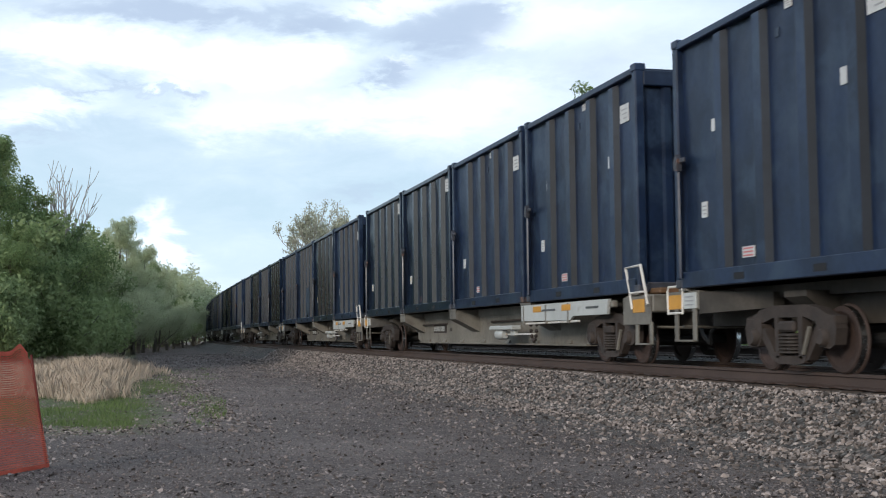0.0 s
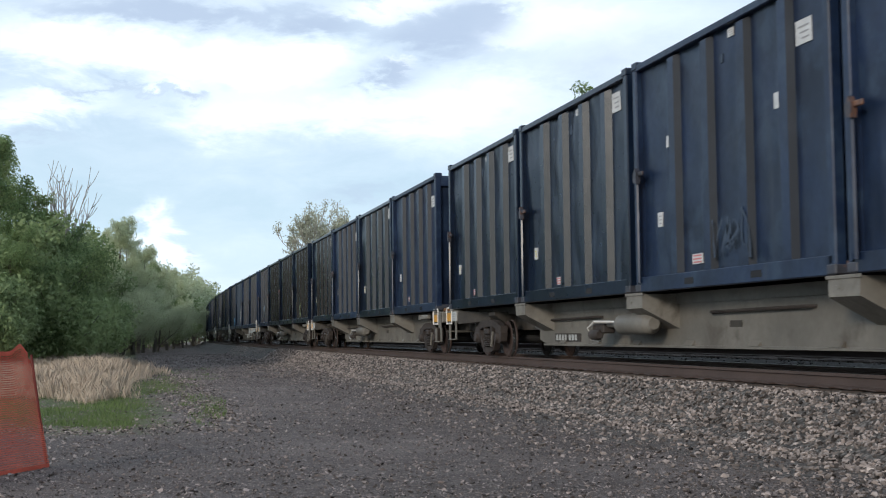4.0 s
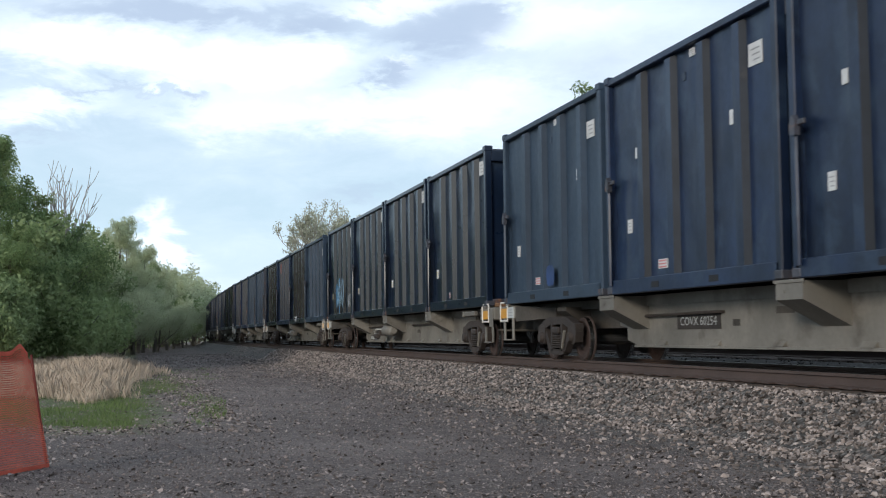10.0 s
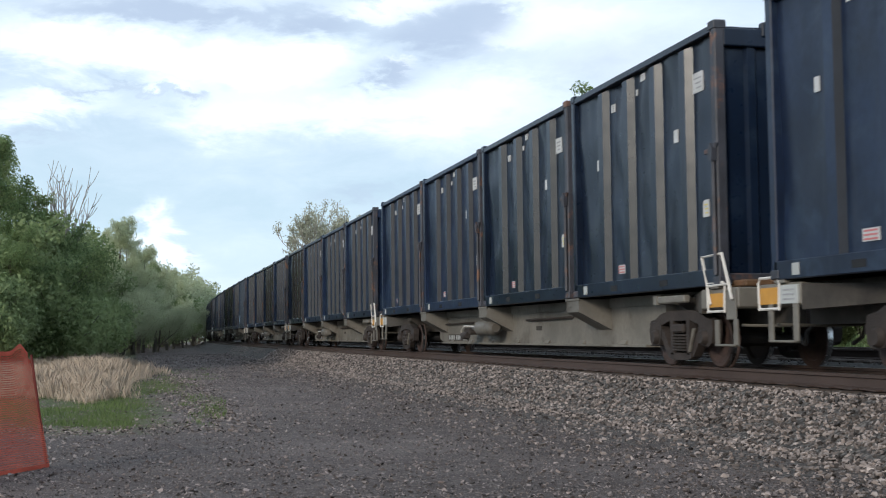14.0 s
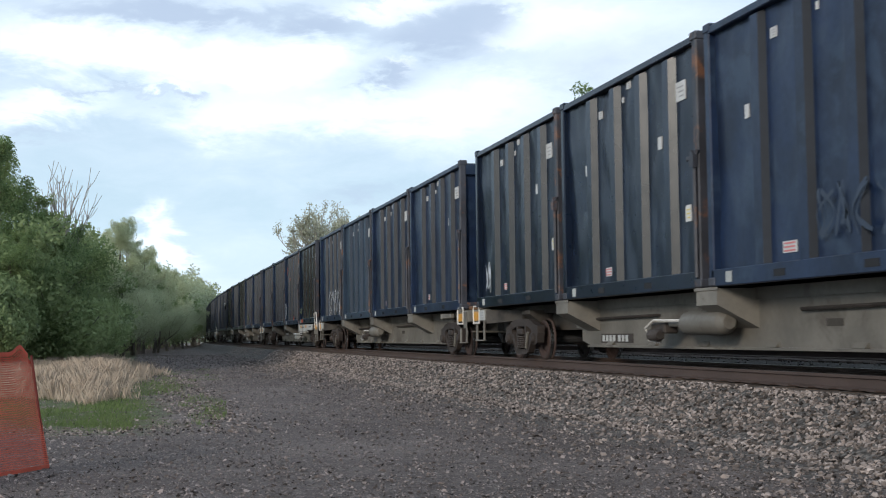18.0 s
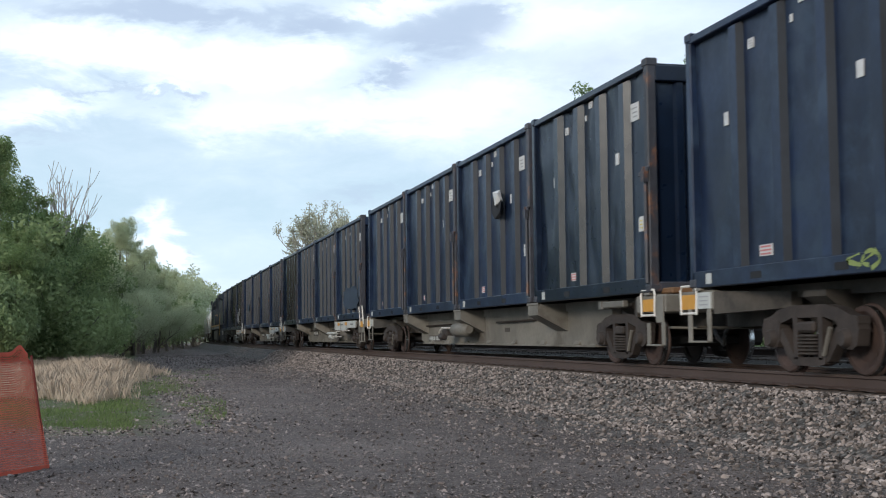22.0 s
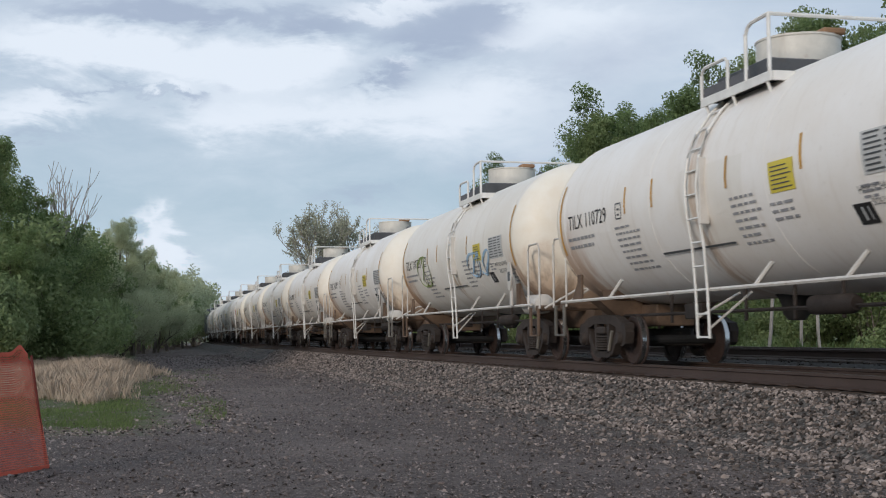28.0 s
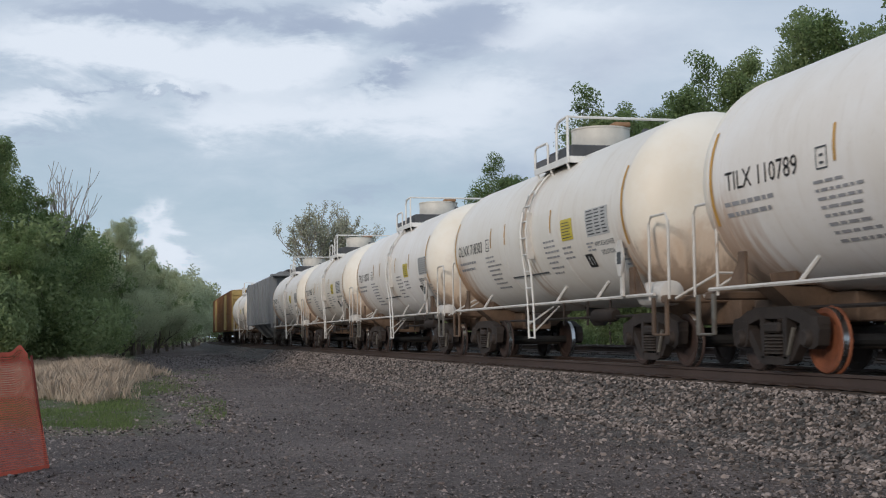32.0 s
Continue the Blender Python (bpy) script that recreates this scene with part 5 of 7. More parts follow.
def make_tank_car(seed, shell, rusty):
    rng = random.Random(seed)
    top = new("tank_car")
    barrel = bmesh.new()
    lathe(barrel, [(YA + (YB - YA) * i / 14, TR) for i in range(15)], "y", 48, (0, 0, TZ))
    part("barrel", barrel, M[shell], top, "white weathered cylindrical tank")
    head = bmesh.new()
    prof = [(0.0, TR + 0.004)] + [(0.72 * math.sin(i / 10 * math.pi / 2), (TR + 0.004) * math.cos(i / 10 * math.pi / 2) ** 0.62 if i < 10 else 0.05) for i in range(1, 11)]
    lathe(head, prof, "y", 48)
    hd = part("tank_head", head, M["tank_head"], top, "domed tank end tinted cream for the warm sun")
    hd.matrix_basis = pose(0, YB - 0.004, TZ)
    again(hd, top, pose(0, YA + 0.004, TZ, 0, 0, 180))
    for y in (YA + 0.35, -2.05, 1.65, YB - 0.35):
        part("weld_band", built(lathe, [(y - 0.012, TR - 0.005), (y - 0.008, TR + 0.003), (y + 0.008, TR + 0.003), (y + 0.012, TR - 0.005)], "y", 48, (0, 0, TZ)), M[shell], top)
    # underframe: saddles, stub sills and side rails
    for sgn in (-1, 1):
        bm = bmesh.new()
        hull(bm, [(x, sgn * y, z) for x in (-0.9, 0.9) for y, z in ((4.6, 1.75), (5.6, 1.75), (5.4, 1.15), (4.8, 1.15))])
        part("saddle", bm, M["saddle_brown"], top)
        bm = built(box, -0.36, 0.36, min(sgn * 4.2, sgn * 6.95), max(sgn * 4.2, sgn * 6.95), 0.66, 1.05, 0.02)
        box(bm, -1.36, 1.36, min(sgn * 6.25, sgn * 6.55), max(sgn * 6.25, sgn * 6.55), 1.0, 1.12, 0.02)
        hull(bm, [(x, sgn * y, z) for x in (-1.2, 1.2) for y, z in ((4.85, 1.14), (5.35, 1.14))] + [(x, sgn * y, 0.74) for x in (-0.7, 0.7) for y in (4.9, 5.3)])
        part("stub_sill", bm, M["saddle_brown"], top)
        cp = part("coupler", coupler_bm(), M["truck_rust"], top)
        cp.matrix_basis = pose(0, sgn * 7.05, 0, 0, 0, 0 if sgn > 0 else 180)
        make_truck(top, sgn * 5.10, "truck_steel", "truck_rust")
        for side in (-1, 1):
            bm = bmesh.new()
            x = side * 1.42
            for y in (6.12, 6.62):
                box(bm, x - 0.02, x + 0.02, sgn * y - 0.05, sgn * y + 0.05, 0.50, 1.08, 0.006)
            tube(bm, [(x, sgn * 6.12, 0.51), (x, sgn * 6.62, 0.51)], 0.02, 6)
            part("step", bm, M["saddle_brown"] if rusty else M["car_beige"], top)
            part("end_rail", built(tube, [(x, sgn * 5.98, 1.05), (x, sgn * 5.98, 2.26), (x, sgn * 6.08, 2.37), (x, sgn * 6.62, 2.37), (x, sgn * 6.72, 2.26), (x, sgn * 6.72, 1.05)], 0.022, 6), M["rail_white"], top)
        part("end_handrail", built(tube, [(-1.3, sgn * 6.68, 1.06), (-0.6, sgn * 6.74, 1.45), (0.6, sgn * 6.74, 1.45), (1.3, sgn * 6.68, 1.06)], 0.024, 6), M["rail_white"], top)
        bm = built(box, -1.43, -1.38, min(sgn * 5.15, sgn * 5.35), max(sgn * 5.15, sgn * 5.35), 1.12, 1.62, 0.01)
        hull(bm, [(x, sgn * y, z) for x in (-1.40, -1.36) for y, z in ((5.3, 1.14), (5.3, 1.6), (5.75, 1.14))])
        part("bracket", bm, M["saddle_brown"], top)
    for side in (-1, 1):
        part("side_rail", built(tube, [(side * 1.44, -6.2, 1.14), (side * 1.44, 6.2, 1.14)], 0.03, 6), M["rail_white"], top, "white side handrail")
        rs = part("rail_strut", built(tube, [(side * 1.44, 0.0, 1.14), (side * 1.31, -0.24, 1.44)], 0.032, 6), M["rail_white"], top)
        rs.matrix_basis = pose(0, -3.7, 0)
        again(rs, top, pose(0, -1.5, 0))
        again(rs, top, pose(0, 3.7, 0))
    # ladder from the step, up along the barrel to the platform
    run = [(1.47, 0.45), (1.49, 1.15), (1.53, 1.75), (1.61, 2.25)] + [(-on_tank(0, z, 0.05).x, z) for z in (2.65, 3.05, 3.4, 3.7, 3.9)]
    for y in (-0.19, 0.19):
        part("ladder_rail", built(tube, [(-x, y, z) for x, z in run], 0.022, 6), M["rail_bright"], top)
    bar = None
    for z in (0.47, 0.80, 1.14, 1.48, 1.82, 2.16, 2.50, 2.84, 3.16, 3.46, 3.72):
        (xa, za), (xb, zb) = [(p, q) for p, q in zip(run, run[1:]) if p[1] <= z <= q[1]][0]
        m = pose(-(xa + (xb - xa) * (z - za) / (zb - za)), 0, z)
        if bar is None:
            bar = part("rung", built(tube, [(0, -0.19, 0), (0, 0.19, 0)], 0.016, 5), M["rail_bright"], top)
            bar.matrix_basis = m
        else:
            again(bar, top, m)
    for y, z, e in ((-0.17, 0.58, -0.95), (0.17, 0.75, -0.60)):
        part("ladder_brace", built(tube, [(-1.47, y, z), (-1.2, e, 1.08)], 0.018, 5), M["rail_white"], top)
    part("ladder_pad", built(box, -1.65, -1.50, -0.34, -0.29, 2.05, 3.0, 0.01), M["rail_white"], top)
    bm = bmesh.new()
    decal(bm, -0.82, 1.62, 1.745, 1.775, 0.03)
    part("drip_strip", bm, M["grey_dark"], top)
    # platform, housing and rails on top
    part("platform", built(box, -1.18, 1.18, -1.62, 0.45, 3.92, 3.96, 0.005), M["walk_grey"], top, "dark grating platform")
    for x in (-1.20, 1.20):
        part("platform_edge", built(box, x - 0.015, x + 0.015, -1.64, 0.47, 3.85, 3.98, 0.004), M["rail_bright"], top)
        for y in (-1.5, -0.5, 0.35):
            part("platform_strut", built(tube, [(x, y, 3.9), (x * 0.92, y, 3.66)], 0.026, 5), M["rail_bright"], top)
        part("toe_board", built(box, x * 0.985 - 0.01, x * 0.985 + 0.01, -1.0, 0.40, 3.98, 4.12, 0.004), M["walk_grey"], top)
    part("platform_edge", built(box, -1.18, 1.18, -1.65, -1.62, 3.85, 3.98, 0.004), M["rail_bright"], top)
    part("housing_base", built(box, -0.92, 0.92, -1.05, 0.50, 3.97, 4.30, 0.02), M["base_grey"], top, "dark grey housing base")
    part("valve_housing", built(lathe, [(4.28, 0.60), (4.70, 0.60), (4.715, 0.615), (4.74, 0.615), (4.76, 0.3)], "z", 32, (0, -0.25, 0)), M["housing_white"], top, "white round valve housing with rust runs")
    part("hatch_clamp", built(box, 0.1, 0.45, -0.80, -0.45, 4.74, 4.83, 0.02), M["tank_stain"], top)
    for x in (-1.20, 1.20):
        for y, z in ((-1.60, 4.74), (-0.95, 4.62), (-0.40, 4.38), (0.44, 4.32)):
            part("guard_post", built(tube, [(x, y, 3.95), (x, y, z)], 0.028, 6), M["rail_bright"], top)
        part("guard_rail", built(tube, [(x, -0.95, 4.60), (x, -1.02, 4.70), (x, -1.14, 4.74), (x, -1.60, 4.75)], 0.028, 6), M["rail_bright"], top)
        part("guard_rail", built(tube, [(x, -0.40, 4.34), (x, -0.33, 4.42), (x, 0.34, 4.42), (x, 0.42, 4.37), (x, 0.44, 4.30)], 0.026, 6), M["rail_bright"], top)
    part("guard_rail", built(tube, [(-1.20, -1.60, 4.75), (1.20, -1.60, 4.75)], 0.028, 6), M["rail_bright"], top)
    for y in (-2.6, 2.8):
        part("vent", built(lathe, [(4.12, 0.16), (4.22, 0.14), (4.30, 0.10), (4.38, 0.05)], "z", 12, (0, y, 0)), M["grey_dark"], top)
    # markings
    back = 0.0 if rusty else -0.75
    bm = bmesh.new()
    decal(bm, -2.80, -2.18, 2.27, 2.66)
    sg = part("warning_sign", bm, M["sticker_yellow"], top, "yellow warning sign")
    bm = bmesh.new()
    for i in range(6):
        decal(bm, -2.74 + 0.05 * (i % 3), -2.24, 2.31 + 0.055 * i, 2.325 + 0.055 * i, 0.012)
    part("print", bm, M["grey_dark"], sg)
    for y0, y1, z, n, step, hgt in ((5.45, 3.75, 2.28, 2, 0.14, 0.055), (3.15, 2.05, 2.30, 8, 0.098, 0.035), (-1.05, -1.95, 2.34, 7, 0.10, 0.035), (-2.08, -2.80, 2.16, 3, 0.095, 0.035), (-3.38 + back, -3.76 + back, 2.15, 3, 0.06, 0.03), (-4.75 + back * 0.5, -5.15 + back * 0.3, 1.95, 4, 0.08, 0.03)):
        bm = bmesh.new()
        bars(bm, y0, y1, z, n, step, rng, hgt)
        part("stencil", bm, M["stencil_grey"], top, kind="stuff")
    bm = bmesh.new()
    decal(bm, -4.60 + back, -3.52 + back, 2.24, 2.72)
    dp = part("data_panel", bm, M["panel_pale"], top, "pale grey data panel")
    bm = bmesh.new()
    for i in range(8):
        z = 2.27 + 0.058 * i
        for y0, y1 in ((-4.54, -4.30), (-4.26, -3.98), (-3.94, -3.58)):
            decal(bm, y0 + back + rng.uniform(0, 0.08), y1 + back, z, z + 0.022, 0.012)
    part("print", bm, M["grey_dark"], dp, kind="stuff")
    part("lettering", tank_word("HYPOCHLORITE", 0.125, -4.22 + back * 0.4, 2.10), M["grey_dark"], top)
    part("lettering", tank_word("SOLUTION", 0.125, -4.25 + back * 0.4, 1.95), M["grey_dark"], top)
    bm = bmesh.new()
    decal(bm, -3.46 + back, -3.09 + back, 1.73, 1.96)
    bl = part("black_panel", bm, M["black"], top)
    bm = bmesh.new()
    decal(bm, -3.38 + back, -3.36 + back, 1.77, 1.92, 0.012)
    decal(bm, -3.27 + back, -3.23 + back, 1.77, 1.92, 0.012)
    part("print", bm, M["sticker"], bl)
    bm = bmesh.new()
    for y0, y1, z0, z1 in ((2.78, 2.80, 2.42, 2.69), (3.01, 3.03, 2.42, 2.69), (2.80, 3.01, 2.42, 2.44), (2.80, 3.01, 2.67, 2.69), (2.86, 2.95, 2.48, 2.51), (2.86, 2.95, 2.57, 2.60)):
        decal(bm, y0, y1, z0, z1)
    part("class_mark", bm, M["grey_dark"], top, "small boxed class mark")
    for y in (2.62, 1.52, -1.57) if rusty else (2.62, 1.52, -1.0, -2.98):
        bm = bmesh.new()
        decal(bm, y - 0.03, y + 0.03, 2.48, 2.92)
        part("reflector", bm, M["rust_line"], top)
    for y in (YA + 0.13, YB - 0.13):
        bm = bmesh.new()
        decal(bm, y - 0.04, y + 0.04, 2.0, 3.3)
        part("reflector", bm, M["rust_line"], top)
    # placard holder and air reservoir at the leading end
    bm = bmesh.new()
    hull(bm, [(x, -5.05 + y, z) for x in (-1.56, -1.53) for y, z in ((-0.19, 1.78), (0.19, 1.78), (0, 2.08), (0, 1.48), (-0.05, 2.08), (0.05, 2.08), (0.05, 1.48), (-0.05, 1.48))])
    pk = part("placard", bm, M["rail_white"], top, "white diamond placard")
    part("placard_print", built(box, -1.566, -1.558, -5.13, -4.97, 1.68, 1.88), M["grey_dark"], pk)
    part("placard_post", built(box, -1.53, -1.48, -5.11, -4.99, 1.14, 1.95, 0.01), M["rail_white"], top)
    part("air_reservoir", built(lathe, [(-6.3, 0.08), (-6.25, 0.20), (-5.3, 0.21), (-5.22, 0.08)], "y", 16, (-1.16, 0, 1.16)), M["rail_white"], top, "white air reservoir")
    bm = built(lathe, [(-0.5, 0.09), (-0.4, 0.13), (0.5, 0.13), (0.6, 0.06)], "y", 12, (-0.7, -2.2, 0.88))
    tube(bm, [(-0.7, -5.0, 0.85), (-0.7, 5.0, 0.85)], 0.03, 6)
    box(bm, -0.8, -0.6, 1.5, 2.1, 0.75, 1.0, 0.02)
    for y in (-2.4, -1.2, 0.2, 2.8):
        box(bm, -0.72, -0.68, y - 0.03, y + 0.03, 0.70, 1.40, 0.01)
    part("brake_gear", bm, M["truck_rust"], top)
    part("bottom_outlet", built(lathe, [(0.7, 0.12), (0.8, 0.2), (1.0, 0.24), (1.2, 0.4)], "z", 14), M["black"], top)
    return top


TANKS = [("TILX 110729", 0), ("TILX 110733", 1), ("TILX 110731", 0), ("TILX 110932", 0), ("TILX 110566", 1), ("OLNX 718147", 1), ("TILX 110789", 0), ("OLNX 718303", 1), ("TILX 110716", 0), ("TILX 110585", 1), ("OLNX 718211", 0)]


TANK_SLACK = (-0.37, -0.47, 0.08, 0.0, -0.24, -0.54, -0.60, -0.68, -0.70, -0.70, -0.70)   # draft gear in or out, car by car


def tank_scribble(parent, y, z, w, h, key, seed, n=4):
    rng = random.Random(seed)
    bm = bmesh.new()
    for k in range(n):
        cy = y + w * ((k + 0.5) / n - 0.5)
        amp, wid, ph = h * 0.45, w / n * 0.7, rng.uniform(0, 6.3)
        prev = None
        for i in range(26):
            a = i / 25 * math.tau * 1.4
            p = on_tank(cy + wid * math.sin(ph + a), z + amp * math.cos(1.3 * ph + a * 0.8), 0.01)
            pair = [bm.verts.new(p + Vector((0, 0.05, 0.03))), bm.verts.new(p - Vector((0, 0.05, 0.03)))]
            if prev:
                bm.faces.new((prev[0], prev[1], pair[1], pair[0]))
            prev = pair
    part("graffiti", bm, M[key], parent, "sprayed scribble on the tank")


def make_tank_cars():
    protos = [make_tank_car(11, "tank_white", False), make_tank_car(12, "tank_grey", True)]
    used, cars = [False, False], []
    for i, (mark, k) in enumerate(TANKS):
        ob = copy_thing(protos[k], Matrix.Identity(4)) if used[k] else protos[k]
        used[k] = True
        cars.append(ob)
        tagged(ob, "dirty white tank car with a railed top platform" if k == 0 else "rust-stained off-white tank car with a railed top platform", "tank car", "tank cars of the train")
        mover(ob, 665.47 + 14.43 * i + TANK_SLACK[i])
    for ob, (mark, k) in zip(cars, TANKS):
        part("lettering", tank_word(mark, 0.36, 4.40, 2.54), M["black"], ob, "black stencilled car number")
    # one freshly rusted wheel
    for tr in cars[6].children:
        if tr.name.startswith("truck") and tr.location.y > 0:
            for wh in tr.children:
                if wh.name.startswith("wheel") and wh.location.x < 0 and wh.location.y < 0:
                    wh.data = wh.data.copy()
                    wh.data.materials[0] = M["wheel_orange"]
                    tagged(wh, "bright orange rusted wheel")
    tank_scribble(cars[1], 3.2, 2.3, 1.2, 0.9, "paint_green", 51, 2)
    tank_scribble(cars[1], -2.5, 2.2, 1.8, 0.6, "paint_pale", 52, 4)
    tank_scribble(cars[6], -0.55, 2.55, 0.7, 0.4, "paint_orange", 55, 3)


M["wheel_orange"] = material("orange rust", (0.20, 0.062, 0.026), 0.75, 0, 0.25, 4.0, 30, 0.15, ((0.10, 0.05, 0.03), 0.3, 4.0))
make_tank_cars()


# ---------------------------------------------------------------- locomotive
def coil(bm, at, z0, z1, r, turns):
    prof, step = [], (z1 - z0) / turns
    for i in range(turns):
        z = z0 + step * i
        prof += [(z, r * 0.68), (z + step * 0.25, r), (z + step * 0.65, r), (z + step * 0.95, r * 0.66)]
    lathe(bm, prof, "z", 12, at)


def loco_truck(parent, y):
    tr = part("truck", built(box, -0.7, 0.7, -2.3, 2.3, 0.55, 0.85, 0.04), M["truck_steel"], parent, "dust-caked six-wheel locomotive truck")
    tr.matrix_basis = pose(0, y, 0)
    for side in (-1, 1):
        x0, x1 = sorted((side * 0.98, side * 1.12))
        bm = bmesh.new()
        top_line = [(-2.75, 0.80), (-2.55, 0.92), (-1.3, 0.92), (-0.75, 1.16), (0.75, 1.16), (1.3, 0.92), (2.55, 0.92), (2.75, 0.80)]
        low_line = [(2.7, 0.62), (1.6, 0.58), (0.62, 0.66), (0.40, 0.78), (-0.40, 0.78), (-0.62, 0.66), (-1.6, 0.58), (-2.7, 0.62)]
        prism(bm, top_line + low_line, "x", x0, x1)
        part("side_frame", bm, M["loco_truck"], tr)
        for c in (-2.03, 0.0, 2.03):
            hang = part("pedestal", built(hull, [(x, c + yy, z) for x in (x0 - 0.03, x1 + 0.03) for yy, z in ((-0.20, 0.86), (0.20, 0.86), (0.26, 0.50), (0.62, 0.44), (0.60, 0.27), (-0.34, 0.27), (-0.36, 0.44), (-0.26, 0.50))]), M["loco_truck"], tr)
            ab = part("axle_box", built(lathe, [(1.13, 0.15), (1.18, 0.14), (1.20, 0.06)], "x", 14), M["truck_rust"], hang)
            ab.matrix_basis = pose(0, c, 0.60, 0, 0, 0 if side > 0 else 180)
            wh = part("wheel", wheel_bm(0.51), [M["wheel"], M["tread"]], tr)
            wh.matrix_basis = pose(side * 0.765, c, 0.51, 0, 0, 0 if side < 0 else 180)
            part("spring", built(coil, (side * 1.06, c - 0.48, 0), 0.30, 0.62, 0.14, 4), M["truck_rust"], tr)
        part("brake_cylinder", built(lathe, [(-1.55, 0.10), (-1.5, 0.19), (-1.05, 0.19), (-1.0, 0.08)], "y", 14, (side * 1.14, -0.9, 1.10)), M["loco_truck"], tr)
        part("sand_pipe", built(tube, [(side * 1.17, 2.6, 0.98), (side * 1.17, 1.2, 1.10), (side * 1.17, -0.6, 1.16), (side * 1.17, -1.6, 1.18)], 0.022, 6), M["loco_truck"], tr)
    return tr


def make_locomotive():
    """Nose points to +y, away from the leading flat cars."""
    top = tagged(new("locomotive"), "sooty dark blue diesel locomotive with yellow side stripe", "locomotive")
    blue, grey = M["loco_blue"], M["loco_grey"]
    bm = built(box, -1.48, 1.48, -10.9, 10.4, 1.45, 1.82, 0.02)
    box(bm, -0.8, 0.8, -10.9, 10.6, 0.95, 1.46, 0.03)
    part("underframe", bm, M["black"], top)
    for side in (-1, 1):
        x0, x1 = sorted((side * 1.48, side * 1.52))
        st = part("side_stripe", built(box, x0, x1, -10.7, 10.4, 1.68, 1.84, 0.004), M["loco_yellow"], top, "dirty yellow side stripe")
        part("side_sill", built(box, x0, x1, -10.7, 10.4, 1.42, 1.68, 0.004), blue, top)
        for i in range(12):
            part("reflector", built(box, side * 1.524 - 0.005, side * 1.524 + 0.005, -9.4 + 1.62 * i, -9.28 + 1.62 * i, 1.48, 1.60), M["sticker"], st)
        for i in range(13):
            part("stripe_joint", built(box, side * 1.522 - 0.003, side * 1.522 + 0.003, -9.9 + 1.62 * i, -9.88 + 1.62 * i, 1.68, 1.84), M["black"], st)
    # engine hood
    bm = bmesh.new()
    hull(bm, [(x, y, z) for y in (-5.4, 7.05) for x, z in ((-0.98, 1.84), (0.98, 1.84), (-0.98, 4.45), (0.98, 4.45), (-0.72, 4.75), (0.72, 4.75))])
    part("engine_hood", bm, blue, top)
    # radiator end with flared wings
    part("radiator_cab", built(box, -1.0, 1.0, -10.1, -5.4, 1.84, 4.55, 0.04), blue, top)
    bm = bmesh.new()
    hull(bm, [(x, y, z) for y in (-10.2, -5.5) for x, z in ((-1.50, 4.50), (1.50, 4.50), (-1.52, 4.82), (1.52, 4.82), (-1.0, 4.98), (1.0, 4.98), (-1.0, 4.30), (1.0, 4.30))])
    part("radiator_wing", bm, blue, top, "flared dark radiator roof")
    for i in range(4):
        part("radiator_screen", built(box, -1.03, -0.99, -9.8 + 1.08 * i, -8.85 + 1.08 * i, 3.2, 4.2, 0.01), M["truck_rust"], top)
    # full-width equipment fascia and the blower housing above it
    part("equipment_box", built(box, -1.47, 1.47, 0.9, 7.02, 1.84, 3.55, 0.05), blue, top)
    part("upper_box", built(box, -1.05, 1.05, 2.0, 7.02, 3.4, 4.95, 0.06), blue, top)
    for y in (5.90, 4.62, 3.30):
        fr = part("louvre_frame", built(box, -1.085, -1.05, y - 0.44, y + 0.44, 4.10, 4.82, 0.01), M["chrome"], top)
        part("recess", built(box, -1.092, -1.08, y - 0.34, y + 0.34, 4.16, 4.76), M["black"], fr)
        for i in range(6):
            part("slat", built(hull, [(x, yy, z) for yy in (y - 0.34, y + 0.34) for x, z in ((-1.13, 4.17 + 0.098 * i), (-1.093, 4.25 + 0.098 * i), (-1.093, 4.18 + 0.098 * i))]), M["truck_rust"], fr)
    for y in (5.27, 3.96, 2.6):
        part("post", built(box, -1.24, -1.05, y - 0.07, y + 0.07, 3.56, 4.9, 0.02), blue, top)
    wf = part("hatch_window", built(box, -1.075, -1.05, 6.50, 6.95, 3.75, 4.55, 0.02), grey, top)
    part("pane", built(box, -1.085, -1.07, 6.57, 6.88, 3.85, 4.45, 0.006), M["glass"], wf)
    part("roof_rail", built(tube, [(-1.42, 7.0, 4.02), (-1.42, 4.5, 4.03), (-1.42, 2.0, 4.02), (-1.40, -1.0, 4.0)], 0.028, 6), M["black"], top)
    part("walk_rail", built(tube, [(-1.47, -4.9, 2.7), (-1.47, -4.6, 2.9), (-1.47, 0.6, 2.9)], 0.022, 6), M["loco_yellow"], top)
    for i in range(9):
        part("hood_door", built(box, -1.01, -0.97, -5.1 + 0.62 * i, -4.56 + 0.62 * i, 1.95, 3.7, 0.01), blue, top)
    part("exhaust", built(box, -0.35, 0.35, -0.6, 0.6, 4.7, 5.02, 0.05), M["black"], top)
    # cab and sloping nose
    bm = bmesh.new()
    hull(bm, [(x, y, z) for y in (7.05, 9.15) for x, z in ((-1.50, 1.84), (1.50, 1.84), (-1.50, 4.10), (1.50, 4.10), (-1.40, 4.50), (1.40, 4.50), (-1.0, 4.84), (1.0, 4.84))])
    part("cab", bm, blue, top)
    bm = bmesh.new()
    hull(bm, [(x, y, z) for x in (-1.48, 1.48) for y, z in ((9.15, 1.84), (9.15, 3.80), (10.15, 3.46), (10.30, 3.36), (10.34, 1.84))])
    part("nose", bm, blue, top)
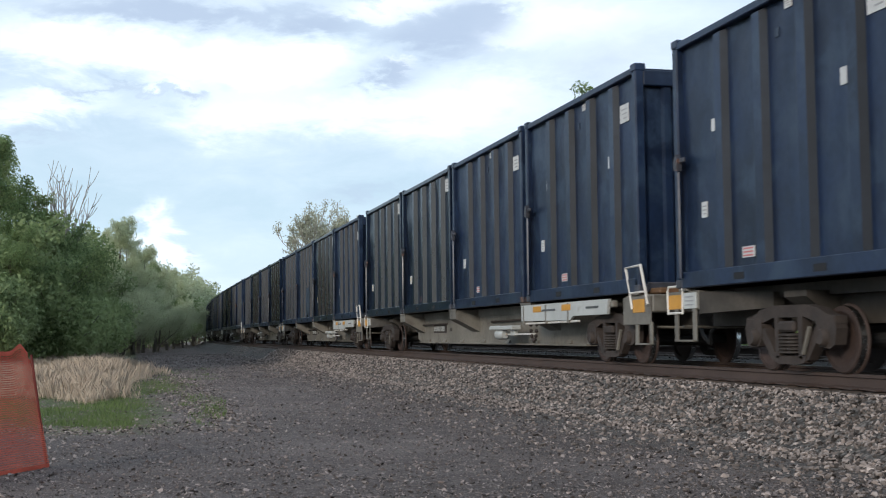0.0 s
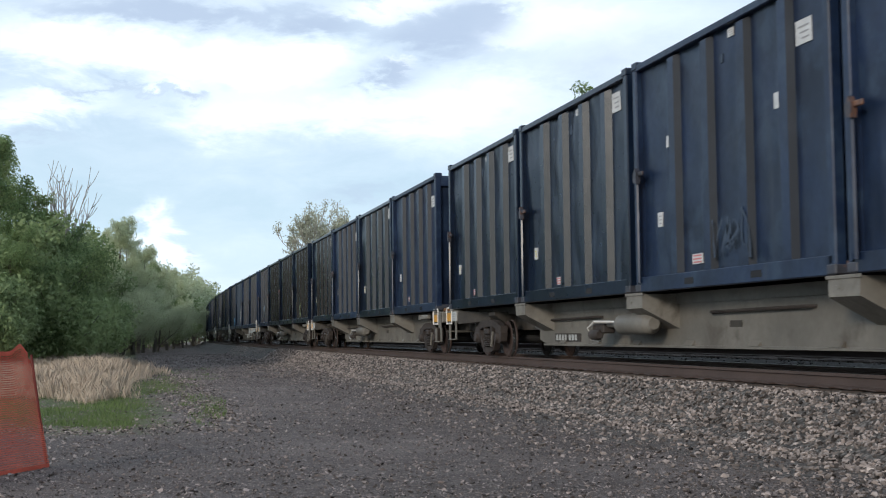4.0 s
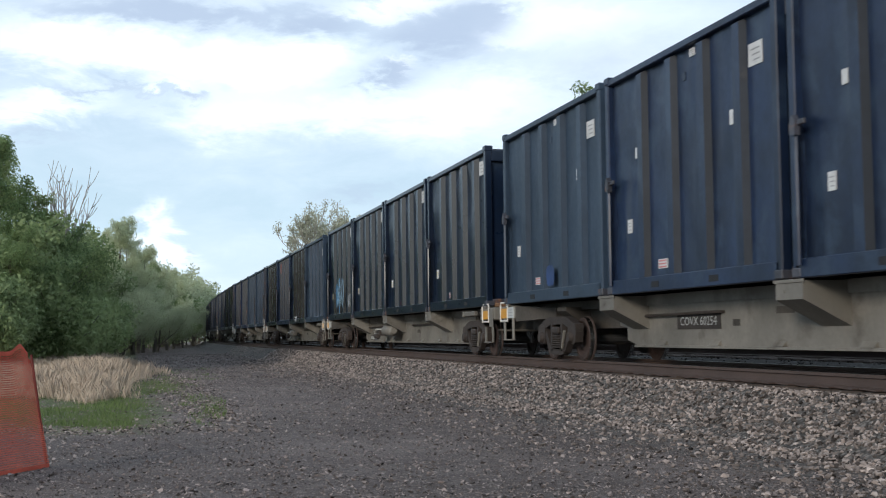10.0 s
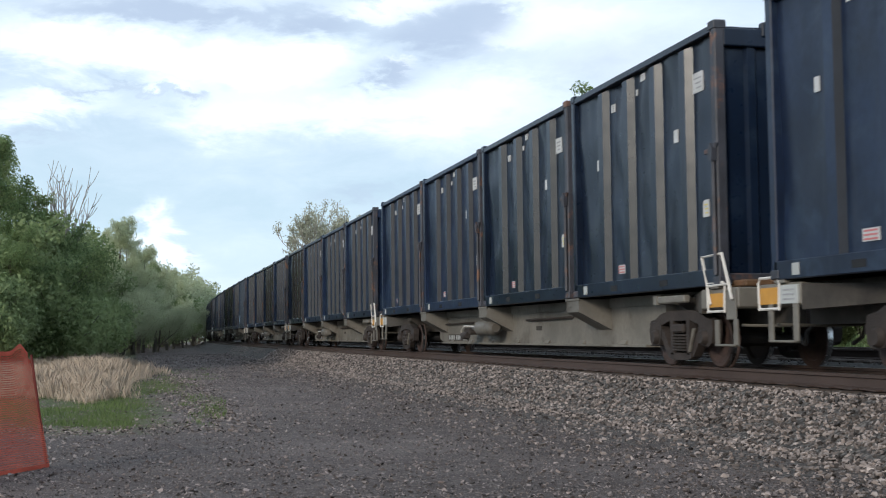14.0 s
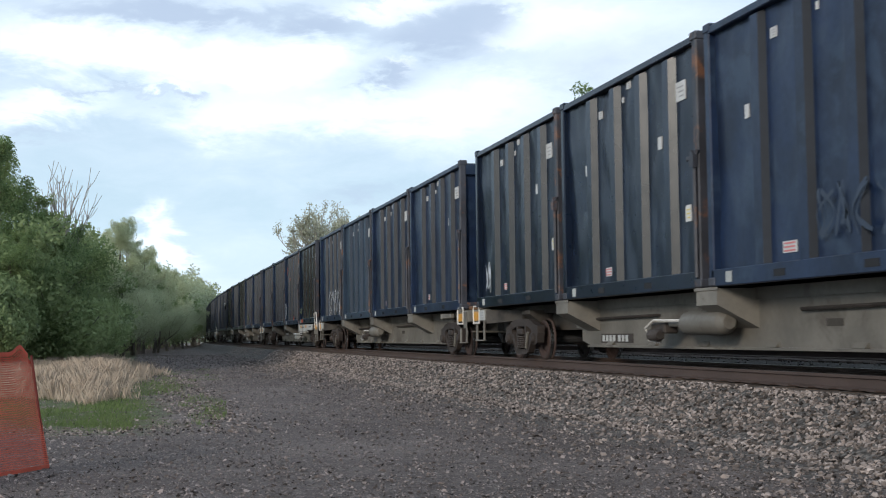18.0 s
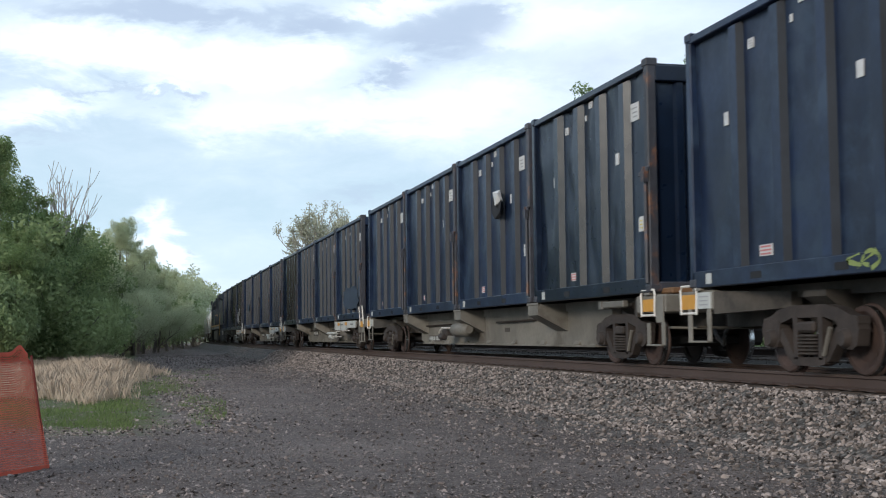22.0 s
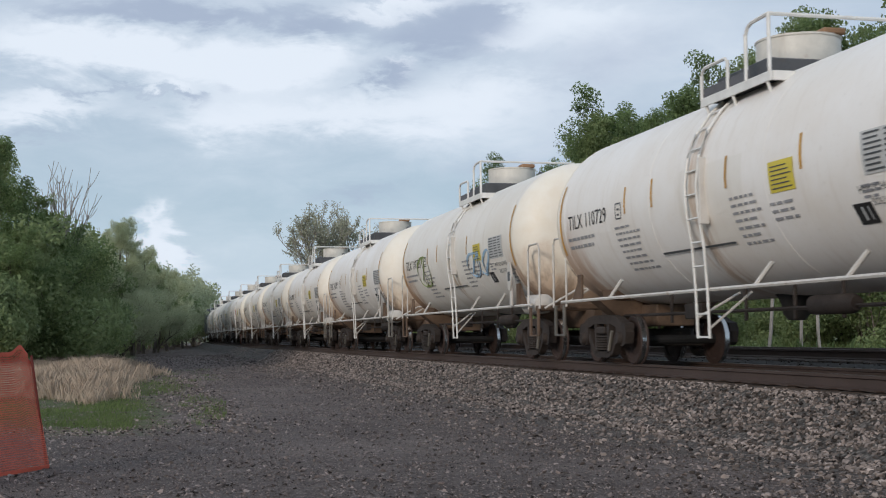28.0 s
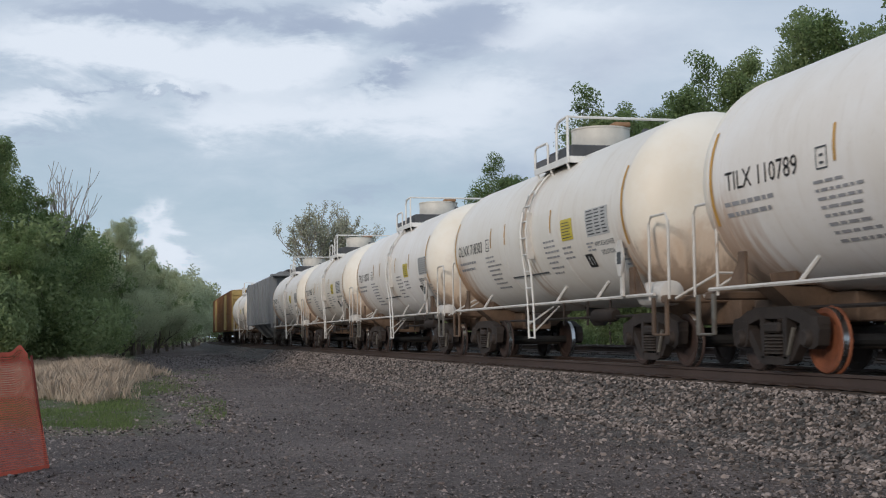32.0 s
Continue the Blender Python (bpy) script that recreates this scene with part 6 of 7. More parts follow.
    part("visor", built(hull, [(x, y, z) for x, dz in ((-1.60, -0.03), (-1.42, 0.05)) for y, z in ((9.18, 4.60), (8.05, 4.66), (8.15, 4.26), (9.05, 4.22))] ), blue, top, "blue window visor")
    wf = part("side_window", built(box, -1.515, -1.49, 7.12, 8.95, 3.70, 4.46, 0.01), M["black"], top, "open cab side window in a bright frame")
    part("pane", built(box, -1.53, -1.512, 8.15, 8.72, 3.76, 4.30, 0.004), M["glass"], wf)
    part("pane", built(box, -1.53, -1.512, 7.32, 7.90, 3.76, 4.38, 0.004), M["glass"], wf)
    for y in (7.20, 8.80):
        part("frame_post", built(box, -1.54, -1.51, y - 0.05, y + 0.05, 3.72, 4.42, 0.006), M["chrome"], wf)
    part("frame_sill", built(box, -1.56, -1.51, 7.10, 8.98, 3.67, 3.71, 0.006), M["black"], wf)
    part("windscreen", built(box, -1.2, 1.2, 9.14, 9.17, 3.86, 4.40, 0.01), M["glass"], top)
    part("vent_grille", built(box, -1.512, -1.495, 7.58, 8.15, 1.96, 2.57, 0.004), M["truck_rust"], top)
    for y0, y1, z in ((7.1, 9.0, 2.92), (1.0, 7.0, 2.66), (7.1, 8.3, 1.89)):
        part("panel_seam", built(box, -1.508 if y1 > 7.5 else -1.478, -1.45, y0, y1, z, z + 0.022), M["black"], top)
    for y in (7.03, 5.9, 3.4):
        part("panel_seam", built(box, -1.478, -1.45, y - 0.012, y + 0.012, 1.86, 3.5), M["black"], top)
    part("number", word("3384", 0.60, lambda px, py: Vector((-1.507, 7.98 - px, 3.36 + py))), M["loco_orange"], top, "faded orange cab number")
    bm = bmesh.new()
    bm.faces.new([bm.verts.new((-1.507, y, z)) for y, z in ((8.62, 2.92), (8.0, 3.02), (8.08, 3.12), (7.30, 3.16), (7.40, 3.08), (7.86, 3.04), (7.76, 2.95), (8.50, 2.84))])
    part("emblem", bm, M["loco_orange"], top, "faded orange lightning flash")
    part("fuel_tank", built(box, -1.42, 1.42, -4.3, 4.3, 0.30, 1.30, 0.10), grey, top)
    loco_truck(top, -7.5)
    loco_truck(top, 7.48)
    for sgn, end in ((-1, -10.9), (1, 10.4)):
        cp = part("coupler", coupler_bm(), M["truck_rust"], top)
        cp.matrix_basis = pose(0, sgn * 11.0, 0, 0, 0, 0 if sgn > 0 else 180)
        part("pilot", built(hull, [(x, end + sgn * y, z) for x in (-1.4, 1.4) for y, z in ((-0.1, 1.45), (0.1, 1.45), (0.12, 0.75), (0.30, 0.25), (0.15, 0.25), (-0.1, 0.7))]), grey, top)
        for side in (-1, 1):
            bm = built(box, min(side * 1.38, side * 1.46), max(side * 1.38, side * 1.46), end - 0.10 if sgn > 0 else end, end if sgn > 0 else end + 0.10, 0.40, 1.45, 0.01)
            for k in range(4):
                box(bm, min(side * 1.1, side * 1.46), max(side * 1.1, side * 1.46), end - sgn * 0.35 - 0.25, end - sgn * 0.35 + 0.25, 0.40 + 0.28 * k, 0.44 + 0.28 * k, 0.008)
            part("step", bm, grey, top)
            part("handrail", built(tube, [(side * 1.5, end, 0.8), (side * 1.5, end + sgn * 0.05, 2.4), (side * 1.45, end - sgn * 0.1, 2.75), (side * 1.45, end - sgn * 0.7, 2.85)], 0.025, 6), M["loco_yellow"], top)
    mover(top, 646.27)


make_locomotive()


# ---------------------------------------------------------------- cars at the rear
def make_hopper():
    top = tagged(new("covered_hopper"), "flat grey covered hopper car with slope-sheet ends", "hopper car")
    h = 8.2
    for y0, y1 in ((-7.6, -0.05), (0.05, 7.6)):
        bm = bmesh.new()
        hull(bm, [(x, y, z) for y in (y0, y1) for x, z in ((-1.5, 1.35), (1.5, 1.35), (-1.55, 2.2), (1.55, 2.2), (-1.52, 4.15), (1.52, 4.15), (-0.9, 4.5), (0.9, 4.5))])
        part("body", bm, M["hopper_grey"], top)
    for sgn in (-1, 1):
        bm = bmesh.new()
        hull(bm, [(x, sgn * y, z) for x in (-1.4, 1.4) for y, z in ((7.5, 4.3), (7.6, 4.3), (7.5, 2.0))])
        box(bm, -1.5, 1.5, min(sgn * 7.6, sgn * 8.15), max(sgn * 7.6, sgn * 8.15), 4.2, 4.32, 0.02)
        box(bm, -1.5, -1.38, min(sgn * 8.0, sgn * 8.15), max(sgn * 8.0, sgn * 8.15), 1.1, 4.2)
        part("end_frame", bm, M["hopper_grey"], top)
        make_truck(top, sgn * 6.3, "truck_steel", "truck_steel")
        part("draft_sill", built(box, -0.4, 0.4, min(sgn * 5, sgn * 8.4), max(sgn * 5, sgn * 8.4), 0.7, 1.3, 0.02), M["hopper_grey"], top)
    for y in (-4.0, 0.0, 4.0):
        bm = bmesh.new()
        hull(bm, [(x, y + yy, 1.36) for x in (-1.3, 1.3) for yy in (-1.6, 1.6)] + [(x, y + yy, 0.5) for x in (-0.5, 0.5) for yy in (-0.4, 0.4)])
        part("outlet_bay", bm, M["hopper_grey"], top)
    stake = part("side_stake", built(box, -1.6, -1.5, -0.05, 0.05, 1.4, 4.15, 0.01), M["hopper_grey"], top)
    stake.matrix_basis = pose(0, -7.5, 0)
    for i in range(1, 9):
        again(stake, top, pose(0, -7.5 + 1.87 * i, 0))
    part("running_board", built(box, -0.45, 0.45, -7.9, 7.9, 4.56, 4.62), M["walk_grey"], top)
    for y in (-5, -1.7, 1.7, 5):
        part("hatch", built(box, -0.3, 0.3, y - 0.8, y + 0.8, 4.5, 4.72, 0.04), M["hopper_grey"], top)
    mover(top, 825.0)


def make_boxcar(s, colour, label):
    top = tagged(new("boxcar"), label, "boxcar")
    side = M["box_brown"]
    part("body", built(box, -1.5, 1.5, -7.6, 7.6, 1.1, 4.55, 0.03), M[colour], top)
    bm = bmesh.new()
    for i in range(17):
        y = -7.5 + 15.0 * i / 16
        box(bm, -1.57, -1.5, y - 0.06, y + 0.06, 1.1, 4.5, 0.01)
    part("side_stake", bm, side, top)
    part("side_sheet", built(box, -1.53, -1.502, -7.4, 7.4, 1.15, 4.5), side, top)
    bm = bmesh.new()
    hull(bm, [(x, y, z) for y in (-7.65, 7.65) for x, z in ((-1.52, 4.55), (1.52, 4.55), (0, 4.75))])
    part("roof", bm, M["tank_grey"], top)
    dr = part("sliding_door", built(box, -1.62, -1.55, -1.5, 1.5, 1.2, 4.35, 0.01), M["box_yellow"], top)
    bm = bmesh.new()
    for i in range(9):
        box(bm, -1.4, 1.4, -7.68, -7.6, 1.3 + 0.35 * i, 1.42 + 0.35 * i, 0.01)
    part("end_rib", bm, M[colour], top)
    part("ladder", built(tube, [(-1.45, -7.72, 1.0), (-1.45, -7.72, 4.4)], 0.03, 6), M["box_yellow"], top)
    part("underframe", built(box, -0.5, 0.5, -8.1, 8.1, 0.75, 1.12, 0.02), M["black"], top)
    for sgn in (-1, 1):
        make_truck(top, sgn * 5.6, "truck_steel", "truck_steel")
    mover(top, s)


make_hopper()
ob = make_tank_car(19, "tank_white", False)
tagged(ob, "plain white tank car behind a hopper car", "tank car", "tank cars of the train")
mover(ob, 840.9)
make_boxcar(856.5, "box_yellow", "tall yellow and brown boxcar with ribbed sides")
make_boxcar(873.3, "box_brown", "brown ribbed boxcar at the rear of the train")


# ---------------------------------------------------------------- plants
def leaf_cloud(name, centres, radii, count, size, mat, seed, flat=0.8):
    """Many small leaf blades round the given centres as one mesh."""
    rng = np.random.default_rng(seed)
    centres, radii = np.array(centres), np.array(radii)
    pick = rng.choice(len(centres), count, p=radii ** 2 / (radii ** 2).sum())
    d = rng.normal(size=(count, 3))
    d /= np.linalg.norm(d, axis=1)[:, None]
    p = centres[pick] + d * (radii[pick] * rng.random(count) ** 0.45)[:, None] * np.array((1, 1, flat))
    a = rng.normal(size=(count, 3))
    a /= np.linalg.norm(a, axis=1)[:, None]
    b = np.cross(a, rng.normal(size=(count, 3)))
    b /= np.linalg.norm(b, axis=1)[:, None]
    s = size * rng.uniform(0.55, 1.3, count)[:, None]
    v = np.stack([p - a * s, p + b * s * 0.55 - a * s * 0.1, p + a * s, p - b * s * 0.5 + a * s * 0.15], 1).reshape(-1, 3)
    f = np.arange(count * 4).reshape(-1, 4)
    return raw_mesh(name, v.tolist(), f.tolist(), mat)


def limb_tree(rng, height, spread, levels, lean=0.0, low=0.25):
    """Trunk and limbs as tapering paths; returns paths and the tips."""
    paths, tips = [], []
    trunk = []
    n = 7
    for i in range(n + 1):
        f = i / n
        trunk.append((Vector((lean * f * height + 0.03 * height * math.sin(3 * f + rng.random()), 0.03 * height * math.cos(4 * f), f * height * 0.92)), 0.022 * height * (1 - 0.85 * f)))
    paths.append(trunk)
    tips.append((trunk[-1][0], 0.1 * height))

    def grow(start, way, length, r, level):
        pts, p, d = [(start, r)], start.copy(), way.copy()
        for i in range(4):
            d = (d + Vector((rng.gauss(0, 0.22), rng.gauss(0, 0.22), rng.gauss(0.10, 0.12)))).normalized()
            p = p + d * length / 4
            pts.append((p.copy(), r * (1 - 0.8 * (i + 1) / 4)))
        paths.append(pts)
        tips.append((p.copy(), length * 0.5))
        if level > 0:
            for i in (2, 3, 4):
                w = (d + Vector((rng.gauss(0, 0.8), rng.gauss(0, 0.8), rng.gauss(0.15, 0.4)))).normalized()
                grow(pts[i][0], w, length * rng.uniform(0.45, 0.65), r * 0.5, level - 1)

    for i in range(11):
        f = low + (0.95 - low) * i / 10
        k = min(n - 1, int(f * n))
        p = trunk[k][0].lerp(trunk[k + 1][0], f * n - k)
        a = i * 2.4 + rng.uniform(-0.4, 0.4)
        up = rng.uniform(0.25, 0.9)
        w = Vector((math.cos(a), math.sin(a), up)).normalized()
        grow(p, w, spread * (1.15 - 0.65 * f) * rng.uniform(0.7, 1.15), 0.009 * height * (1.1 - f), levels)
    return paths, tips


def limbs_bm(paths, n=5, thin=0.010):
    bm = bmesh.new()
    for pts in paths:
        rings = []
        for i, (p, r) in enumerate(pts):
            a, c = pts[max(0, i - 1)][0], pts[min(len(pts) - 1, i + 1)][0]
            d = (c - a).normalized()
            s = d.cross(Vector((0.3, 0.2, 1))).normalized()
            u = s.cross(d)
            rings.append([bm.verts.new(p + s * (max(r, thin) * math.cos(k * math.tau / n)) + u * (max(r, thin) * math.sin(k * math.tau / n))) for k in range(n)])
        for a, c in zip(rings, rings[1:]):
            for k in range(n):
                bm.faces.new((a[k], a[(k + 1) % n], c[(k + 1) % n], c[k]))
    return bm


def make_tree(name, height, spread, leaves, size, leaf, seed, low=0.2, levels=1, bark="bark", lean=0.0, fat=1.35):
    rng = random.Random(seed)
    top = new(name)
    paths, tips = limb_tree(rng, height, spread, levels, lean, low)
    part("trunk", limbs_bm(paths, 5, 0.010 if leaves else 0.026), M[bark], top)
    if leaves:
        centres = [p[:] for p, r in tips]
        radii = [max(0.35, r * fat * rng.uniform(0.7, 1.2)) for p, r in tips]
        ob = new("crown", leaf_cloud("crown", centres, radii, leaves, size, M[leaf], seed))
        ob.parent = top
        tagged(ob, kind="stuff")
    return top


def plant(proto, first, label, group, spots):
    """spots: x, y, scale, turn."""
    for i, (x, y, k, turn) in enumerate(spots):
        ob = proto if i == 0 and first else copy_thing(proto, Matrix.Identity(4))
        ob.matrix_basis = pose(x, y, ground_z(x, y) - 0.05, 0, 0, turn) @ Matrix.Diagonal((k, k, k, 1))
        tagged(ob, label, "tree", group)


def ahead(px, depth):
    """x, y of a spot at the picture column px of a 1568 wide view and a depth along the view."""
    side = depth * (px - 784) / 2216.9
    c, s = math.cos(0.2399), math.sin(0.2399)
    return side * c + depth * s, depth * c - side * s


def fan_limbs(rng):
    """Leafless upright stems spreading like a fan from a short trunk, 10 m high."""
    paths = [[(Vector((0, 0, -0.2)), 0.16), (Vector((0.05, 0, 2.0)), 0.14), (Vector((0.0, 0.05, 4.0)), 0.11)]]
    for k in range(13):
        a = k * 2.4
        lean = 0.10 + 0.28 * rng.random()
        p, d = Vector((0, 0, rng.uniform(2.5, 4.5))), Vector((lean * math.cos(a), lean * math.sin(a), 1)).normalized()
        long, pts, r = (10.0 - p.z) * rng.uniform(0.65, 1.0), [], 0.045
        for i in range(8):
            pts.append((p.copy(), r * (1 - 0.085 * i)))
            if i > 2:
                for _ in range(2):
                    w = (d + Vector((rng.gauss(0, 0.5), rng.gauss(0, 0.5), 0.2))).normalized()
                    paths.append([(p.copy(), r * 0.5), (p + w * long * 0.09, r * 0.35), (p + (w + Vector((0, 0, 0.25))) * long * 0.17, r * 0.2)])
            d = (d + Vector((rng.gauss(0, 0.07), rng.gauss(0, 0.07), 0.03))).normalized()
            p = p + d * long / 7
        paths.append(pts)
    return paths


def vase_limbs(rng):
    """Limbs fanning out from a low fork into a round, open crown, 10 m high."""
    paths, tips = [[(Vector((0, 0, -0.2)), 0.22), (Vector((0.05, 0, 1.6)), 0.18), (Vector((0.0, 0.05, 3.2)), 0.14)]], []

    def grow(p, d, long, r, level):
        pts = [(p.copy(), r)]
        for i in range(4):
            d = (d + Vector((rng.gauss(0, 0.12), rng.gauss(0, 0.12), rng.gauss(0.03, 0.08)))).normalized()
            p = p + d * long / 4
            pts.append((p.copy(), r * (1 - 0.17 * (i + 1))))
        paths.append(pts)
        if level == 0:
            tips.extend([q[:] for q, _ in pts[2:]])
            return
        for i in (2, 3, 4, 4):
            w = (d + Vector((rng.gauss(0, 0.55), rng.gauss(0, 0.55), rng.gauss(0.1, 0.3)))).normalized()
            grow(pts[i][0], w, long * rng.uniform(0.45, 0.62), r * 0.5, level - 1)

    for k in range(10):
        a, lean = k * 2.4, 0.12 + 0.42 * (k % 5) / 4
        grow(Vector((0, 0, 2.6 + 0.08 * k)), Vector((lean * math.cos(a), lean * math.sin(a), 1)).normalized(), 4.4 - 0.7 * lean, 0.085, 2)
    slim = Vector((0.74, 0.74, 1.0))
    return [[(q * slim, r) for q, r in pts] for pts in paths], [tuple(Vector(q) * slim) for q in tips]


def make_plants():
    rng = random.Random(77)
    oak = make_tree("leafy_tree", 10.0, 3.3, 62000, 0.064, "leaf_dark", 1, 0.08, 2, fat=1.15)
    ash = make_tree("leafy_tree", 10.0, 3.0, 58000, 0.062, "leaf_mid", 2, 0.06, 2, fat=1.15)
    spring = make_tree("budding_tree", 10.0, 3.0, 46000, 0.060, "leaf_hazed", 3, 0.06, 2, fat=1.1)
    buds = new("budding_tree")
    paths, tips = vase_limbs(random.Random(14))
    part("trunk", limbs_bm(paths, 5, 0.022), M["bare_wood"], buds)
    crown = new("crown", leaf_cloud("crown", tips, [0.30] * len(tips), 9000, 0.075, M["leaf_fine"], 4))
    crown.parent = buds
    tagged(crown, kind="stuff")
    bare = new("bare_tree")
    part("trunk", limbs_bm(fan_limbs(random.Random(5)), 5, 0.013), M["bare_wood"], bare)
    bush = make_tree("leafy_bush", 3.0, 1.6, 6000, 0.075, "leaf_mid", 6, 0.02)
    scrub = make_tree("pale_bush", 3.0, 1.6, 5000, 0.075, "leaf_hazed", 7, 0.02)

    def at(px, depth, high, turn):
        """column, depth, height"""
        x, y = ahead(px, depth)
        return (x, y, high / 10.4, turn)
    # wood on the verge side
    plant(oak, True, "dense dark green broad-leaved tree at the wood's edge", "trees of the wood",
          [at(-45, 52, 9.6, 0), at(34, 57, 7.3, 80), at(92, 62, 6.4, 150), at(-20, 66, 9.4, 220), at(135, 74, 6.0, 300), at(120, 70, 6.0, 30), at(60, 50, 3.9, 200), at(10, 48, 5.2, 130)])
    plant(ash, True, "mid green leafy tree in the wood", "trees of the wood",
          [at(-12, 58, 10.0, 20), at(62, 68, 7.8, 100), at(150, 84, 6.6, 10), at(255, 112, 7.6, 60), at(305, 150, 8.2, 240), at(345, 225, 9.6, 150)])
    # farther trees take the leaf colour with haze mixed in
    plant(spring, True, "pale green tree in the wood, haze in its colour", "trees of the wood",
          [at(160, 92, 9.2, 0), at(207, 100, 10.9, 120), at(188, 104, 10.4, 200), at(228, 100, 9.6, 280), at(178, 96, 6.0, 40), at(250, 108, 9.2, 90), at(272, 116, 8.6, 10), at(298, 132, 8.6, 150),
           at(322, 160, 8.6, 210), at(338, 190, 9.2, 300), at(352, 240, 12.6, 30), at(343, 205, 10.6, 75), at(364, 310, 13.0, 100), at(371, 400, 15.0, 190), at(215, 96, 6.5, 330), at(282, 120, 6.0, 70)])
    plant(bare, True, "leafless pale grey tree among green ones", "trees of the wood", [at(98, 62, 9.9, 10), at(108, 63, 9.2, 130), at(162, 96, 9.6, 60)])
    dark, pale = [], []
    for i in range(76):
        f = (i / 75) ** 0.85
        px, depth = -60 + 415 * f, 42 + 190 * f ** 1.8
        x, y = ahead(px + rng.uniform(-10, 10), depth + rng.uniform(-2, 4))
        spot = (x, y, rng.uniform(0.8, 1.35) * (1 + 1.7 * f), rng.uniform(0, 360))
        (dark if px < 150 or rng.random() < 0.25 else pale).append(spot)
    plant(bush, True, "low green bush at the foot of the wood", "bushes of the wood", dark)
    plant(scrub, True, "pale green scrub at the foot of the wood, haze in its colour", "bushes of the wood", pale)
    # trees beyond the tracks
    plant(buds, True, "sparse budding tree beyond the tracks", "trees beyond the tracks", [at(560, 118, 13.2, 0), at(596, 124, 13.8, 200)])
    plant(oak, False, "tall green tree beyond the tracks", "trees beyond the tracks",
          [at(1090, 78, 15.0, 15), at(1048, 80, 14.2, 95), at(1130, 82, 15.8, 170), at(1155, 76, 13.2, 20), at(1275, 64, 13.4, 250), at(1350, 62, 13.9, 330), at(1430, 58, 14.2, 45), at(1510, 52, 13.9, 120), at(1590, 50, 14.2, 200),
           at(870, 100, 14.0, 60), at(915, 104, 14.4, 140), at(1680, 46, 13.0, 10)])
    plant(ash, False, "tall mid green tree beyond the tracks", "trees beyond the tracks",
          [at(1014, 84, 13.2, 0), at(1070, 86, 15.0, 60), at(1252, 70, 13.2, 60), at(1310, 64, 13.6, 140), at(1390, 60, 14.4, 220), at(1470, 54, 14.2, 310), at(1550, 50, 14.2, 80), at(1108, 76, 14.0, 280)])
    spots = []
    for i in range(30):
        x, y = ahead(1060 + 20 * i, rng.uniform(40, 58))
        spots.append((x, y, rng.uniform(0.6, 1.1), rng.uniform(0, 360)))
    for i in range(34):
        y = 50 + 2.2 * i + 0.05 * i * i
        spots.append((line_x(y) + rng.uniform(11.5, 15.0), y + rng.uniform(-1, 1), rng.uniform(1.0, 1.6), rng.uniform(0, 360)))
    plant(bush, False, "low green bush beyond the tracks", "bushes beyond the tracks", spots)


make_plants()


def make_grass(name, spots, mat, label, seed):
    """spots: x, y, height."""
    rng = np.random.default_rng(seed)
    p = np.array(spots)
    n = len(p)
    a = rng.uniform(0, math.tau, n)
    lean = rng.normal(0, 0.22, (n, 2)) * p[:, 2:3]
    z = np.array([ground_z(x, y) for x, y in p[:, :2]]) - 0.02
    w = (0.0008 + 0.0016 * rng.random(n)) * (0.7 + p[:, 2])
    dx, dy = np.cos(a) * w, np.sin(a) * w
    lo1 = np.stack([p[:, 0] - dx, p[:, 1] - dy, z], 1)
    lo2 = np.stack([p[:, 0] + dx, p[:, 1] + dy, z], 1)
    mid = np.stack([p[:, 0] + lean[:, 0] * 0.35 + dx * 0.6, p[:, 1] + lean[:, 1] * 0.35 + dy * 0.6, z + p[:, 2] * 0.6], 1)
    tip = np.stack([p[:, 0] + lean[:, 0], p[:, 1] + lean[:, 1], z + p[:, 2]], 1)
    v = np.stack([lo1, lo2, mid, tip], 1).reshape(-1, 3)
    k = np.arange(n)[:, None] * 4
    f = np.concatenate([k + np.array([[0, 1, 2]]), k + np.array([[0, 2, 3]])]).tolist()
    ob = new(name, raw_mesh(name, v.tolist(), f, mat))
    tagged(ob, label, "grass", kind="stuff")


